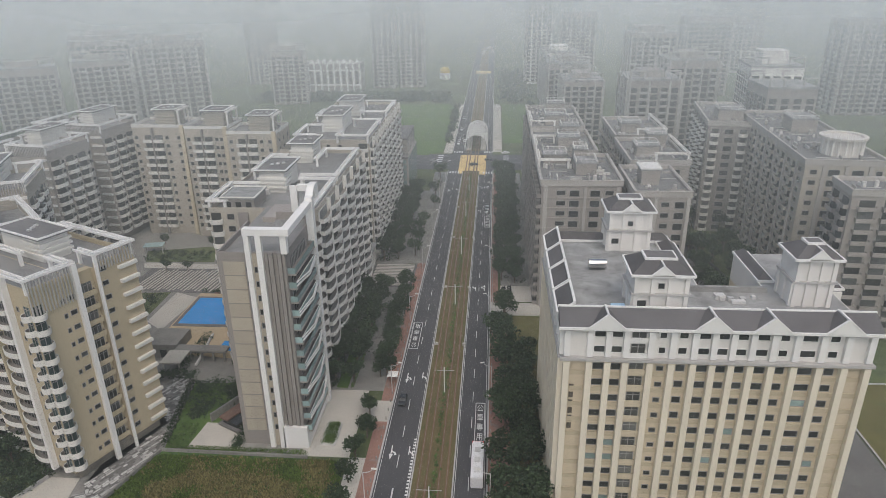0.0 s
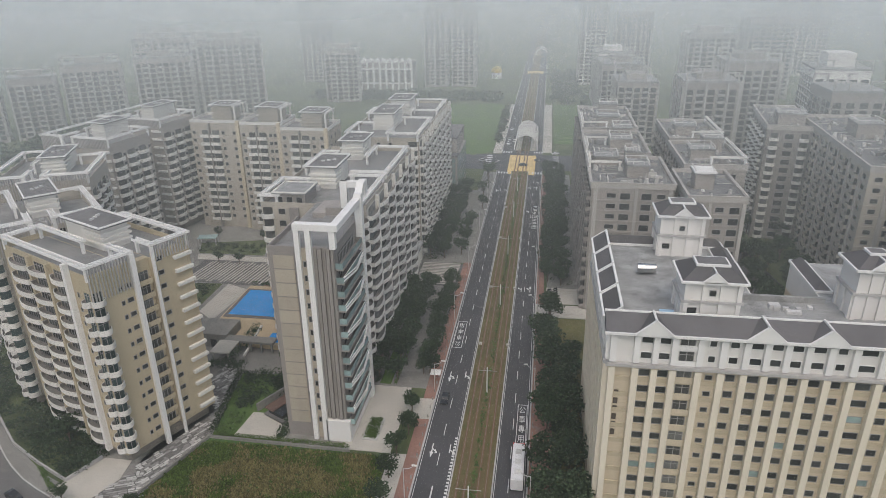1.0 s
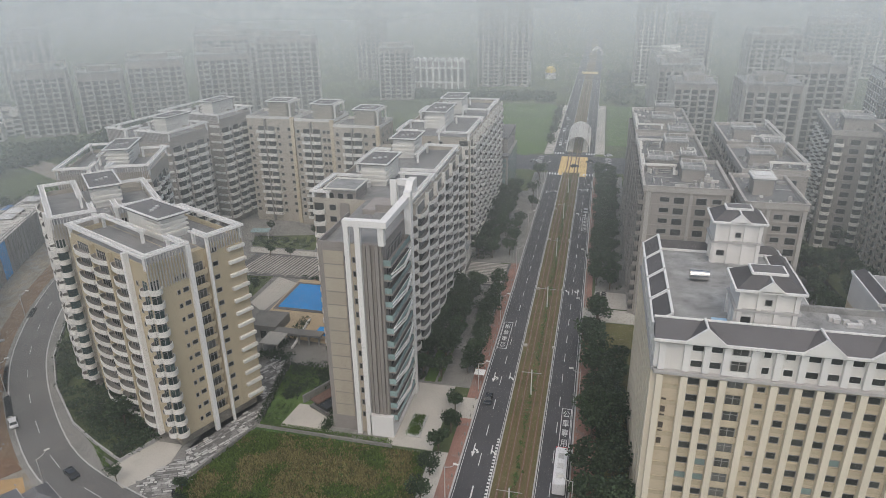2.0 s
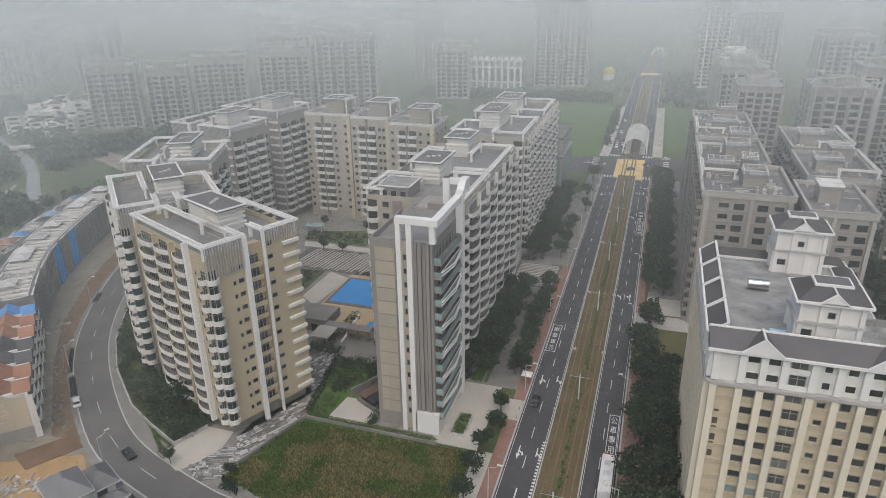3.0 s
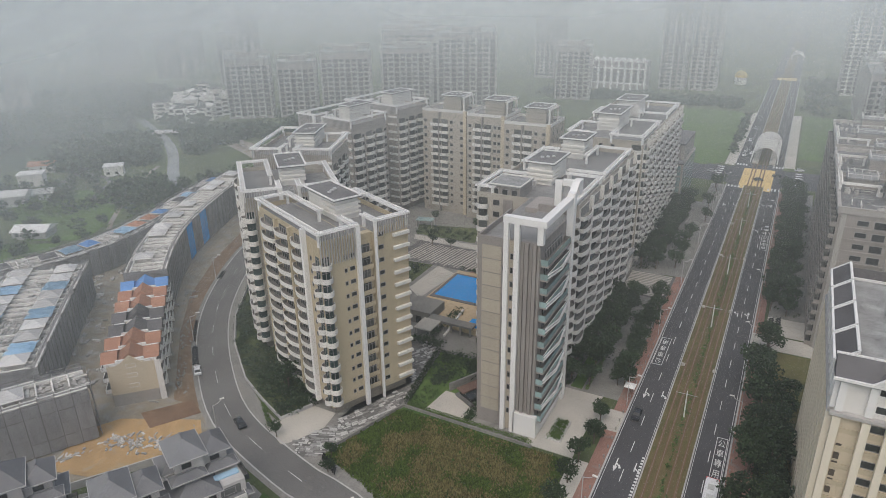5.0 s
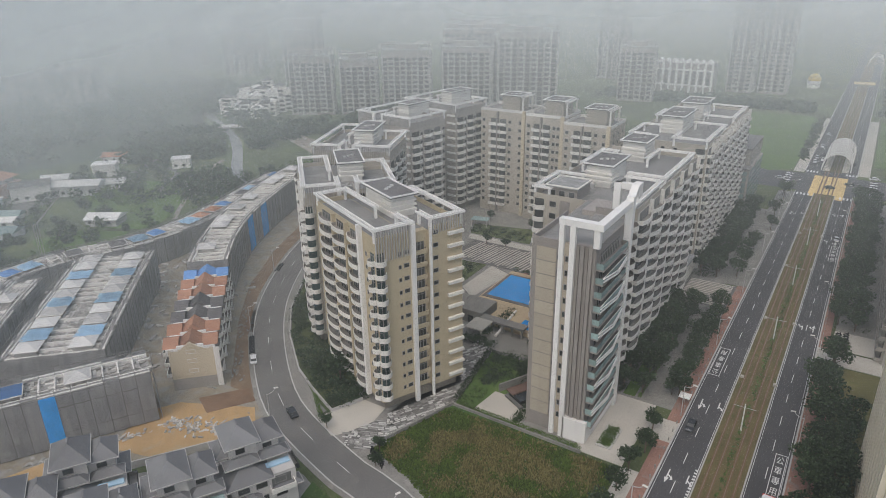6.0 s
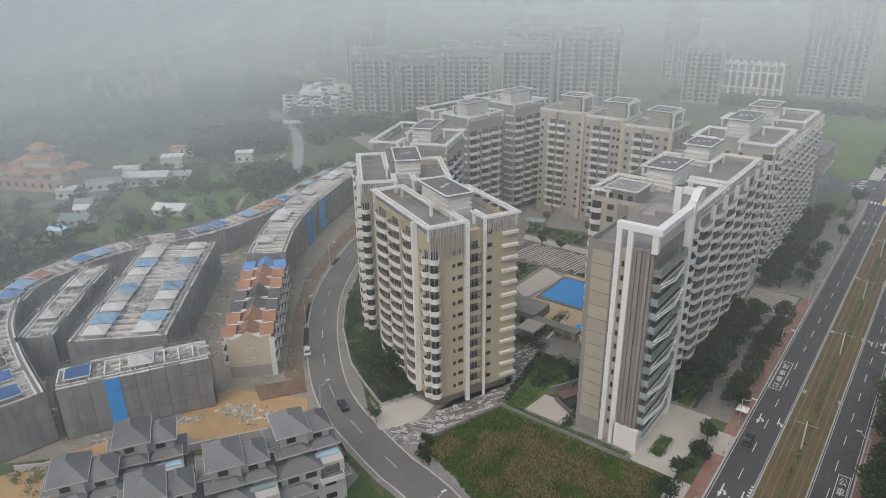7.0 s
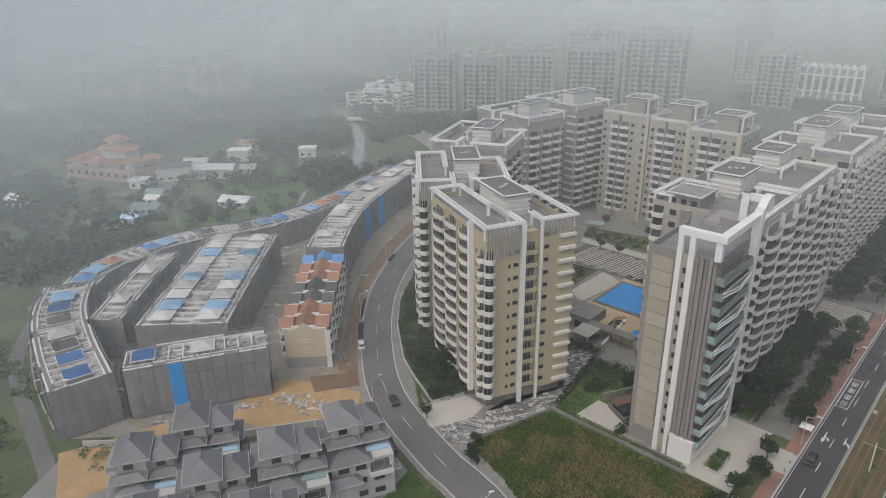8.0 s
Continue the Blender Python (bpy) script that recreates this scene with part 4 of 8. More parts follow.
def avenue_block(y0, y1, label, wide, wall=SAND, waves=True):
    """A long block on the avenue: stacks of bowed balconies, pergolas and stair heads along its roof."""
    x0, w, d, top = -67.6, 26.4, y1 - y0, 45.7
    zr = top - 3.0
    b = thing("avenue_block", x0, y0, 0, label, "apartment block", "compound blocks")
    f = faces_of(w, d)
    bm = bmesh.new()
    box(bm, 0, 0, 0, w, d, zr)
    part("wall", bm, wall, b)
    bm = bmesh.new()
    box(bm, w, 0.3, 0.2, w + 0.12, d - 0.3, zr - 0.1)
    part("flank_cladding", bm, PILASTERDIM, b, "pale tiled flank")
    bm = bmesh.new()
    box(bm, 0.3, 0.3, zr, w - 0.3, d - 0.3, zr + 0.03)
    part("flat_roof", bm, DECK, b)
    bm = bmesh.new()
    for a in ((0, 0, w, 0.3), (0, d - 0.3, w, d), (0, 0.3, 0.3, d - 0.3), (w - 0.3, 0.3, w, d - 0.3)):
        box(bm, a[0], a[1], zr, a[2], a[3], zr + 1.1)
    part("parapet", bm, wall, b)
    zs = [3.0 + 3.08 * k for k in range(13)]
    e = f["E"] @ pose(0, -0.13, 0)
    n = int(d / wide)
    for i in range(n):
        cx = (i + 0.5) * d / n
        column(b, e, cx, zs, "balcony", balcony_mesh(round(d / n - 1.0, 2), 1.7, 0.5, parapet=PALE, rail=0.9, slant=0.6 if i % 2 else -0.6, glass=PALEGLASS))
        put("pier", bar_mesh("pier", 0.7, 0.9, zr + 1, PALE), b, e @ pose(cx + d / n / 2 - 0.35, 0, 0))
    s = f["S"]
    column(b, s, 1.6, zs, "balcony", balcony_mesh(3.0, 1.4, 0.5))
    column(b, s, 5.2, [z + 0.8 for z in zs], "window", window_mesh(1.8, 1.5))
    put("pier", bar_mesh("pier", 2.4, 0.5, zr, GREIGE), b, s @ pose(8.4, 0, 0))
    if not waves:
        for cx in (12.5, 16.5):
            column(b, s, cx, [z + 0.8 for z in zs], "window", window_mesh(1.2, 1.3))
        column(b, s, w - 2.2, zs, "balcony", balcony_mesh(3.6, 1.4, 0.3))
    return b, w, d, zr, top


b, w, d, zr, top = avenue_block(147, 203.5, "sand-coloured avenue apartment block with bowed balconies", 9.4)
louvre_box(b, 7.6, 15.5, 14.2, 27.5, zr, 48.4, PALE)
louvre_box(b, 7.6, 44.5, 14.0, 54.5, zr, 48.4, PALE)
roof_frame(b, [(7.0, 15.0), (0.2, 15.0), (0.2, 0.4), (4.0, 0.4)], top, zr=zr)
roof_frame(b, [(6.0, 44), (2.2, 44), (2.2, 27)], top, zr=zr)
roof_frame(b, [(w - 0.4, -3.0), (w - 0.4, 19.5), (w - 9, 19.5)], top, zr=zr)
roof_frame(b, [(w - 9.5, 23.0), (w - 0.4, 23.0), (w - 0.4, 51.5), (w - 10.0, 51.5), (w - 10.0, 40)], top, zr=zr)
bm = bmesh.new()
box(bm, 3.2, 0.9, zr, 11.0, 9.5, zr + 3.0)
room = part("roof_room", bm, GREIGE, b)
bm = bmesh.new()
box(bm, 2.8, 0.5, zr + 3.0, 11.4, 9.9, zr + 3.3, 0)
for a in ((2.8, 0.5, 11.4, 0.8), (2.8, 9.6, 11.4, 9.9), (2.8, 0.8, 3.1, 9.6), (11.1, 0.8, 11.4, 9.6)):
    box(bm, a[0], a[1], zr + 3.3, a[2], a[3], zr + 3.6, 1)
part("flat_roof", bm, (CONCRETE, PALE), room)
for cx in (4.6, 7.1, 9.6):
    put("window", window_mesh(1.6, 1.6), room, pose(cx, 0.9, zr + 0.7))
bm = bmesh.new()
for i in range(7):
    cx, cy = random.uniform(4, 10), random.uniform(10.5, 14)
    box(bm, cx - 0.5, cy - 0.5, zr, cx + 0.5, cy + 0.5, zr + 1.3)
part("roof_units", bm, GREYTARP, b, "grey roof machines and tanks")
bm = bmesh.new()
box(bm, 13.5, -11.9, 0, 25.2, 0.0, 42.0)
box(bm, 17, -11.0, 42, 23, -2.0, 45.5)
part("link_wing", bm, TAUPE, b)
f = faces_of(w, d)
for cx in (-9.2, -3.2):
    column(b, f["E"] @ pose(0, 1.2, 0), cx, [3.0 + 3.08 * k for k in range(13)], "balcony", balcony_mesh(5.2, 2.6, 0.5))

b, w, d, zr, top = avenue_block(217, 287, "sand-coloured avenue apartment block beyond the entrance court", 5.4, waves=False)
louvre_box(b, 7.0, 16.5, 14.0, 33.0, zr, 48.4, PALE)
louvre_box(b, 7.0, 44.5, 14.5, 57.5, zr, 48.4, PALE)
roof_frame(b, [(7, 16), (1.5, 16), (1.5, 0.4), (7.5, 0.4)], top, zr=zr)
roof_frame(b, [(w - 10.5, 8.5), (w - 10.5, -0.4), (w - 0.4, -0.4), (w - 0.4, 26), (w - 10, 26)], top, zr=zr)
roof_frame(b, [(w - 10.5, 47), (w - 10.5, 40.5), (w - 0.4, 40.5), (w - 0.4, 64), (w - 12, 64)], top, zr=zr)
roof_frame(b, [(6.5, 44), (0.8, 44), (0.8, 33)], top, zr=zr)

# entrance portal between the two avenue blocks
t = thing("entrance_portal", -58, 203.8, 0, "beige gate house between the avenue blocks", "gate house")
bm = bmesh.new()
box(bm, 0, 0, 0, 15, 13, 6.5)
part("wall", bm, CREAM, t)
bm = bmesh.new()
for k in range(5):
    box(bm, 15, 0.5 + k * 2.8, 0, 17.0, 1.7 + k * 2.8, 5.5)
part("colonnade", bm, PALE, t)
bm = bmesh.new()
box(bm, -0.5, -0.2, 6.5, 17.6, 13.2, 7.1)
part("flat_roof", bm, CONCRETE, t)

# glazed office house at the crossing
t = thing("glazed_office", -52, 291, 0, "low office house with teal glass and a flat roof", "office house")
bm = bmesh.new()
box(bm, 0, 0, 0, 14, 34, 18)
box(bm, 2, 6, 18, 13, 34, 25)
part("wall", bm, TAUPE, t)
bm = bmesh.new()
for k in range(16):
    for j in range(7):
        box(bm, 14.0, 1 + k * 2.05, 1 + j * 2.4, 14.12, 2.7 + k * 2.05, 3.0 + j * 2.4)
for j in range(7):
    for k in range(6):
        box(bm, 1 + k * 2.1, -0.12, 1 + j * 2.4, 2.7 + k * 2.1, 0, 3.0 + j * 2.4)
part("glazing", bm, TEAL, t, "teal glass panes")
bm = bmesh.new()
box(bm, -0.2, -0.2, 18, 14.2, 6, 18.5)
box(bm, 1.8, 5.8, 25, 13.2, 34.2, 25.6)
part("flat_roof", bm, MEMBRANE, t)

# pool court
sheet("pool_deck", [(-92.5, 152), (-68.5, 150), (-68.5, 186), (-92.5, 186)], 1.2, TANPAVE, "tan paved pool terrace on a plinth", "terrace", 0.0)
sheet("pool_surround", [(-92, 164.6), (-70.5, 164.6), (-70.5, 183.5), (-92, 183.5)], 1.35, DARKPAVE, "dark stone surround of the pool", "terrace", 1.2)
sheet("swimming_pool", [(-91, 166), (-71.5, 166), (-71.5, 182.5), (-91, 182.5)], 1.39, POOL, "clear bright blue swimming pool water", "pool", 1.3)
sheet("paddling_pool", [(-73.5, 152), (-69.2, 152), (-69.2, 157), (-73.5, 157)], 1.27, POOL, "small round-edged blue paddling pool", "pool", 1.2)
t = thing("pool_house", -92.5, 149.5, 0, "low grey concrete pool house with a flat roof", "pool house")
bm = bmesh.new()
box(bm, 0, 0, 0, 9, 9, 4.0)
box(bm, 9, -1.5, 2.8, 23, 1.5, 3.4)
for k in range(5):
    box(bm, 10 + k * 3, -1.3, 0, 10.5 + k * 3, -0.8, 2.8)
part("wall", bm, GREYPAVE, t)
bm = bmesh.new()
box(bm, 8.0, -8.0, 3.2, 13.4, -1.6, 3.5)
for px in (8.6, 12.8):
    box(bm, px - 0.15, -7.6, 0, px + 0.15, -7.3, 3.2)
    box(bm, px - 0.15, -2.3, 0, px + 0.15, -2.0, 3.2)
part("canopy", bm, PAVE, t)
bm = bmesh.new()
box(bm, 4.2, -0.06, 0.1, 6.0, 0.0, 2.4)
part("door", bm, GLASS, t)
for k in range(24):
    o = new("paving_band", cached("band_strip", lambda: mesh_of("paving_band", beam(bmesh.new(), (0, 0, 0.16), (15.5, 0, 0.16), 0.52, 0.14), PAVE)))
    o.matrix_basis = pose(-117.5 + k * 1.25, 190.2 + 0.9 * math.sin(k * 1.7), 0.0, 0, 0, 82)
    tagged(o, "pale stone band in the dark court paving", "paving strip", "court bands", "structure")
sheet("court_paving", [(-120, 189), (-86, 188), (-84, 207), (-119, 207)], 0.07, DARKPAVE, "dark stone court paving", "paving")
sheet("court_walk", [(-122, 207.2), (-84, 207.2), (-84, 211.5), (-124, 211.5)], 0.09, PAVE, "pale stone walk across the court", "paving")
sheet("court_walk", [(-102, 169), (-95.4, 164), (-93, 185), (-101.6, 188.6)], 0.09, PAVE, "pale stone walk beside the pool", "paving")
sheet("court_lawn", [(-113, 187.6), (-103.6, 188.4), (-103.4, 170), (-108, 172)], 0.14, LAND, "dark green court lawn", "lawn")
sheet("court_lawn", [(-128, 222), (-103, 228), (-99, 213), (-124, 212.5)], 0.14, LAND, "dark green court lawn", "lawn")
sheet("pool_side_deck", [(-90, 183.8), (-70.5, 183.8), (-70.5, 187.8), (-88, 187.8)], 0.9, BRICKPAVE, "red-brown deck beside the pool", "terrace", 0.0)
t = thing("court_pavilion", -128, 219, 12, "small court pavilion with a glass roof", "pavilion")
bm = bmesh.new()
box(bm, 0, 0, 2.8, 7, 4, 3.05)
part("roof", bm, TEAL, t)
for px, py in ((0.3, 0.3), (6.7, 0.3), (0.3, 3.7), (6.7, 3.7)):
    bm = bmesh.new()
    box(bm, px - 0.12, py - 0.12, 0, px + 0.12, py + 0.12, 2.8)
    part("post", bm, FIN, t)

# garden monument by the hedge
t = thing("garden_fountain", -63.5, 122.8, 62, "low dark stone fountain with a brown board roof", "fountain")
bm = bmesh.new()
box(bm, 0, -8.5, 0, 9, -2.2, 0.7)
part("basin", bm, DARKPAVE, t)
bm = bmesh.new()
box(bm, 0.8, -7.6, 0.7, 8.2, -3.0, 1.6)
part("tank", bm, GLASS, t)
bm = bmesh.new()
box(bm, 0.5, -4.8, 1.7, 8.5, -2.0, 2.0)
part("board_roof", bm, WOODDECK, t)
bm = bmesh.new()
box(bm, 0, 0, 0, 11, 0.4, 2.2)
part("screen_wall", bm, GREYPAVE, t)


# ---- east of the avenue ----
def stair_head(parent, x0, y0, x1, y1, z0, z1, panes=1):
    """A white roof-top house: two storeys with a string course, pilasters and a clipped slate roof with pediments."""
    bm = bmesh.new()
    box(bm, x0, y0, z0, x1, y1, z1)
    p = part("roof_house", bm, STUCCO, parent)
    mid = z0 + (z1 - z0) * 0.5
    bm = bmesh.new()
    box(bm, x0 - 0.45, y0 - 0.45, mid, x1 + 0.45, y1 + 0.45, mid + 0.45)
    part("string_course", bm, FIN, p)
    w = x1 - x0
    n = 3
    pil, pil2 = bar_mesh("pilaster", 0.7, 0.35, round(mid - z0, 2), STUCCO), bar_mesh("pilaster", 0.7, 0.35, round(z1 - mid - 0.45, 2), STUCCO)
    for i in range(n + 1):
        x = x0 + 0.35 + (w - 0.7) * i / n
        put("pilaster", pil, p, pose(x, y0, z0))
        put("pilaster", pil2, p, pose(x, y0, mid + 0.45))
    m = 2
    for i in range(m + 1):
        y = y0 + 0.35 + (y1 - y0 - 0.7) * i / m
        put("pilaster", pil, p, pose(x0, y, z0, 0, 0, -90))
    for i in range(panes):
        put("window", window_mesh(1.1, 1.1), p, pose(x0 + w / 2, y0, mid + 1.2))
        put("window", window_mesh(1.6, 1.2), p, pose(x0 + w / 6, y0, z0 + 1.6))
    bm = bmesh.new()
    o = 0.7
    lo = [(x0 - o, y0 - o), (x1 + o, y0 - o), (x1 + o, y1 + o), (x0 - o, y1 + o)]
    hi = [(x0 + 2, y0 + 2), (x1 - 2, y0 + 2), (x1 - 2, y1 - 2), (x0 + 2, y1 - 2)]
    a, c = [bm.verts.new((*q, z1 + 0.1)) for q in lo], [bm.verts.new((*q, z1 + 2.0)) for q in hi]
    for i in range(4):
        bm.faces.new((a[i], a[(i + 1) % 4], c[(i + 1) % 4], c[i]))
    bm.faces.new(c)
    bm.faces.new(a[::-1])
    r = part("slate_roof", bm, SLATE, p)
    bm = bmesh.new()
    for q, k in zip(lo, lo[1:] + lo[:1]):
        beam(bm, (*q, z1 + 0.25), (*k, z1 + 0.25), 0.3, 0.4)
    part("white_rim", bm, WHITE, p)
    bm = bmesh.new()
    box(bm, x0 + 1.8, y0 + 1.8, z1 + 1.9, x1 - 1.8, y1 - 1.8, z1 + 2.3)
    part("cap", bm, WHITE, p)
    bm = bmesh.new()
    box(bm, x0 + 2.1, y0 + 2.1, z1 + 2.3, x1 - 2.1, y1 - 2.1, z1 + 2.33)
    part("cap_top", bm, MEMBRANE, p)
    bm = bmesh.new()
    c = (x0 + x1) / 2
    gable(bm, c - 1.9, c + 1.9, y0 - 0.85, y0 - 0.6, z1 + 0.1, 1.7)
    part("pediment", bm, WHITE, p)
    bm = bmesh.new()
    gable(bm, c - 1.85, c + 1.85, y0 - 0.59, y0 + 2.6, z1 + 0.1, 1.68)
    part("pediment_roof", bm, SLATE, p)
    bm = bmesh.new()
    for e in (-2.0, 2.0):
        beam(bm, (c + e, y0 - 0.75, z1 + 0.2), (c, y0 - 0.75, z1 + 2.0), 0.4, 0.25)
    beam(bm, (c, y0 - 0.9, z1 + 2.0), (c, y0 + 2.2, z1 + 1.95), 0.22, 0.22)
    part("pediment_rim", bm, WHITE, p)


def white_top_house():
    b = thing("apartment_house", 12.3, 98.2, 0, "cream apartment house with white upper floors and slate roof skirts", "apartment house")
    W = 49.2
    bars = ((0, 0, W, 15.5), (0, 15.5, 26, 41), (37.5, 15.5, 51, 33))
    for x0, y0, x1, y1 in bars:
        bm = bmesh.new()
        box(bm, x0, y0, 0, x1, y1, 35.0)
        part("wall", bm, CREAM, b)
        bm = bmesh.new()
        box(bm, x0, y0, 35.0, x1, y1, 40.5)
        part("upper_wall", bm, STUCCO, b, "white stucco upper storeys")
    bm = bmesh.new()
    for x0, y0, x1, y1 in bars:
        box(bm, x0 + 0.2, y0 + 0.2, 40.5, x1 - 0.2, y1 - (-0.2 if y0 == 0 else 0.2), 40.53)
    part("flat_roof", bm, CONCRETE, b, "stained grey concrete roof")
    f = faces_of(W, 41)
    s, q = f["S"], f["W"]
    cols = ((5.8, 1.9), (8.6, 1.9), (12.1, 3.0), (16.0, 1.2), (19.3, 1.5), (22.7, 1.9), (25.7, 1.8), (28.7, 1.8), (31.9, 2.1), (35.3, 1.5), (39.2, 2.5), (43.1, 1.6))
    pils = (0.45, 4.2, 7.2, 10.1, 14.1, 17.6, 21.1, 24.2, 27.2, 30.3, 33.6, 37.2, 41.2, 45.1, 48.75)
    sills = [1.5 + 3.13 * k for k in range(11)]
    for cx, cw in cols:
        if cw == 3.0:
            column(b, s, cx, [z - 0.7 for z in sills], "balcony", balcony_mesh(3.0, 0.35, 0.0, parapet=CREAM, rail=1.0, height=2.6))
            column(b, s, cx, [35.4, 38.3], "balcony", balcony_mesh(3.0, 0.35, 0.0, parapet=WHITE, rail=0.8, height=2.4))
            continue
        h = 0.95 if cw == 1.2 else 1.3
        tint = random.Random(int(cx * 10))
        for z in sills:
            put("window", window_mesh(cw, h, TEAL if cw < 2.6 and tint.random() < 0.07 else GLASS), b, s @ pose(cx, 0, z))
        column(b, s, cx, [36.1, 39.0], "window", window_mesh(cw, 1.3, GLASS, WHITE))
    low, high = bar_mesh("pilaster", 1.05, 0.95, 34.6, PILASTER), bar_mesh("pilaster", 1.0, 0.7, 5.6, WHITE)
    for x in pils:
        put("pilaster", low, b, s @ pose(x, 0, 0))
        put("pilaster", high, b, s @ pose(x, 0, 35.5))
    for i, (a, c) in enumerate(zip(pils, pils[1:])):
        ledge = bar_mesh("spandrel", round(c - a - 0.95, 2), 0.14, 0.85, SPANDREL)
        column(b, s, (a + c) / 2, [z - 1.15 for z in sills], "spandrel", ledge)
    put("cornice", bar_mesh("cornice", W + 1.2, 0.95, 0.55, FIN), b, s @ pose(W / 2, 0, 34.75), "grey string cornice")
    put("cornice", bar_mesh("cornice_side", 41.5, 0.95, 0.55, FIN), b, q @ pose(20.4, 0, 34.75), "grey string cornice")
    for i in range(13):
        y = 0.6 + i * 3.3
        put("pilaster", low, b, q @ pose(41 - y, 0, 0))
        put("pilaster", high, b, q @ pose(41 - y, 0, 35.5))
        if i < 12:
            column(b, q, 41 - y - 1.65, sills, "window", window_mesh(1.5, 1.45))
            column(b, q, 41 - y - 1.65, [36.1, 39.0], "window", window_mesh(1.5, 1.3, GLASS, WHITE))

    def skirt(m, length, gables):
        """A slate skirt roof along a wall, with white rims and pediments."""
        bm = bmesh.new()
        v = [bm.verts.new(p) for p in ((-0.9, -0.9, 41.0), (length + 0.9, -0.9, 41.0), (length + 0.9, 2.9, 43.0), (-0.9, 2.9, 43.0), (-0.9, 2.9, 40.5), (length + 0.9, 2.9, 40.5), (-0.9, -0.9, 40.5), (length + 0.9, -0.9, 40.5))]
        for k in ((0, 1, 2, 3), (3, 2, 5, 4), (6, 7, 1, 0), (6, 0, 3, 4), (1, 7, 5, 2), (4, 5, 7, 6)):
            bm.faces.new([v[i] for i in k])
        o = part("roof_skirt", bm, SLATE, b, "", m)
        bm = bmesh.new()
        box(bm, -1.1, -1.15, 40.7, length + 1.1, -0.85, 41.15)
        part("gutter", bm, WHITE, b, "", m)
        bm = bmesh.new()
        box(bm, -1.0, 2.85, 42.8, length + 1.0, 3.2, 43.2)
        part("ridge_rim", bm, WHITE, b, "", m)
        for g in gables:
            bm = bmesh.new()
            gable(bm, g - 2.9, g + 2.9, -1.25, -0.9, 41.0, 2.5)
            part("pediment", bm, WHITE, b, "", m)
            bm = bmesh.new()
            gable(bm, g - 2.8, g + 2.8, -0.89, 2.8, 41.0, 2.45)
            part("pediment_roof", bm, SLATE, b, "", m)
            bm = bmesh.new()
            for e in (-3.0, 3.0):
                beam(bm, (g + e, -1.1, 41.15), (g, -1.1, 43.8), 0.5, 0.3)
            beam(bm, (g, -1.3, 43.75), (g, 2.9, 43.6), 0.3, 0.3)
            part("pediment_rim", bm, WHITE, b, "", m)
    skirt(s, W, (6.7, 23.6, 32.8, 44.0))
    for k in range(4):
        bm = bmesh.new()
        y0, y1 = 4.5 + k * 9.2, 13.0 + k * 9.2
        z = 41.0
        v = [bm.verts.new(p) for p in ((-0.9, y0, z), (-0.9, y1, z), (1.9, y1, z + 2.0), (1.9, y0, z + 2.0), (1.9, y0, z - 0.4), (1.9, y1, z - 0.4), (-0.9, y0, z - 0.4), (-0.9, y1, z - 0.4))]
        for i in ((3, 2, 1, 0), (2, 3, 4, 5), (0, 1, 7, 6), (0, 6, 4, 3), (1, 2, 5, 7), (4, 6, 7, 5)):
            bm.faces.new([v[j] for j in i])
        part("roof_skirt", bm, SLATE, b)
        bm = bmesh.new()
        beam(bm, (-0.9, y0, z + 0.1), (1.9, y0, z + 2.15), 0.4, 0.4)
        beam(bm, (-0.9, y1, z + 0.1), (1.9, y1, z + 2.15), 0.4, 0.4)
        beam(bm, (1.9, y0, z + 2.2), (1.9, y1, z + 2.2), 0.4, 0.5)
        beam(bm, (-0.95, y0, z + 0.15), (-0.95, y1, z + 0.15), 0.35, 0.5)
        part("white_rim", bm, WHITE, b)
    # rear and inner skirts
    for x0, y0, x1, y1 in ((0, 38.2, 26, 41.6), (22.6, 27, 26.6, 38), (37.2, 19, 40.4, 33.4), (48.2, 16, 51.6, 33)):
        bm = bmesh.new()
        hip(bm, x0, y0, 40.6, x1, y1, 1.7)
        part("roof_skirt", bm, SLATE, b)
        bm = bmesh.new()
        for a in ((x0, y0, x1, y0 + 0.25), (x0, y1 - 0.25, x1, y1), (x0, y0 + 0.25, x0 + 0.25, y1 - 0.25), (x1 - 0.25, y0 + 0.25, x1, y1 - 0.25)):
            box(bm, a[0], a[1], 40.55, a[2], a[3], 41.0)
        part("white_rim", bm, WHITE, b)
    stair_head(b, 11.8, 33.6, 20.4, 40.4, 40.5, 49.2)
    stair_head(b, 11.6, 5.2, 20.6, 12.4, 40.5, 48.0)
    stair_head(b, 39.4, 9.6, 46.0, 15.8, 40.5, 49.4, 0)
    bm = bmesh.new()
    box(bm, 21.4, 14.6, 40.53, 37.4, 15.2, 41.6)
    box(bm, 0.4, 40.3, 40.53, 12, 40.7, 41.6)
    part("roof_wall", bm, CONCRETE, b)
    bm = bmesh.new()
    bmesh.ops.create_cone(bm, cap_ends=True, segments=20, radius1=0.95, radius2=0.95, depth=3.4, matrix=pose(8.4, 24, 41.7, 0, 90, 0))
    part("water_tank", bm, CHROME, b, "shiny steel water tank")
    for i in range(8):
        bm = bmesh.new()
        x, y = random.uniform(24, 36), random.uniform(6, 13)
        a, c = random.uniform(0.3, 1.2), random.uniform(0.3, 0.9)
        box(bm, x - a, y - c, 40.5, x + a, y + c, 40.5 + random.uniform(0.3, 0.9))
        part("roof_box", bm, GREYTARP, b)
    bm = bmesh.new()
    box(bm, 8.6, 6.2, 40.53, 11.0, 8.4, 41.0)
    part("tarpaulin", bm, SKYTARP, b, "blue tarpaulin scrap")
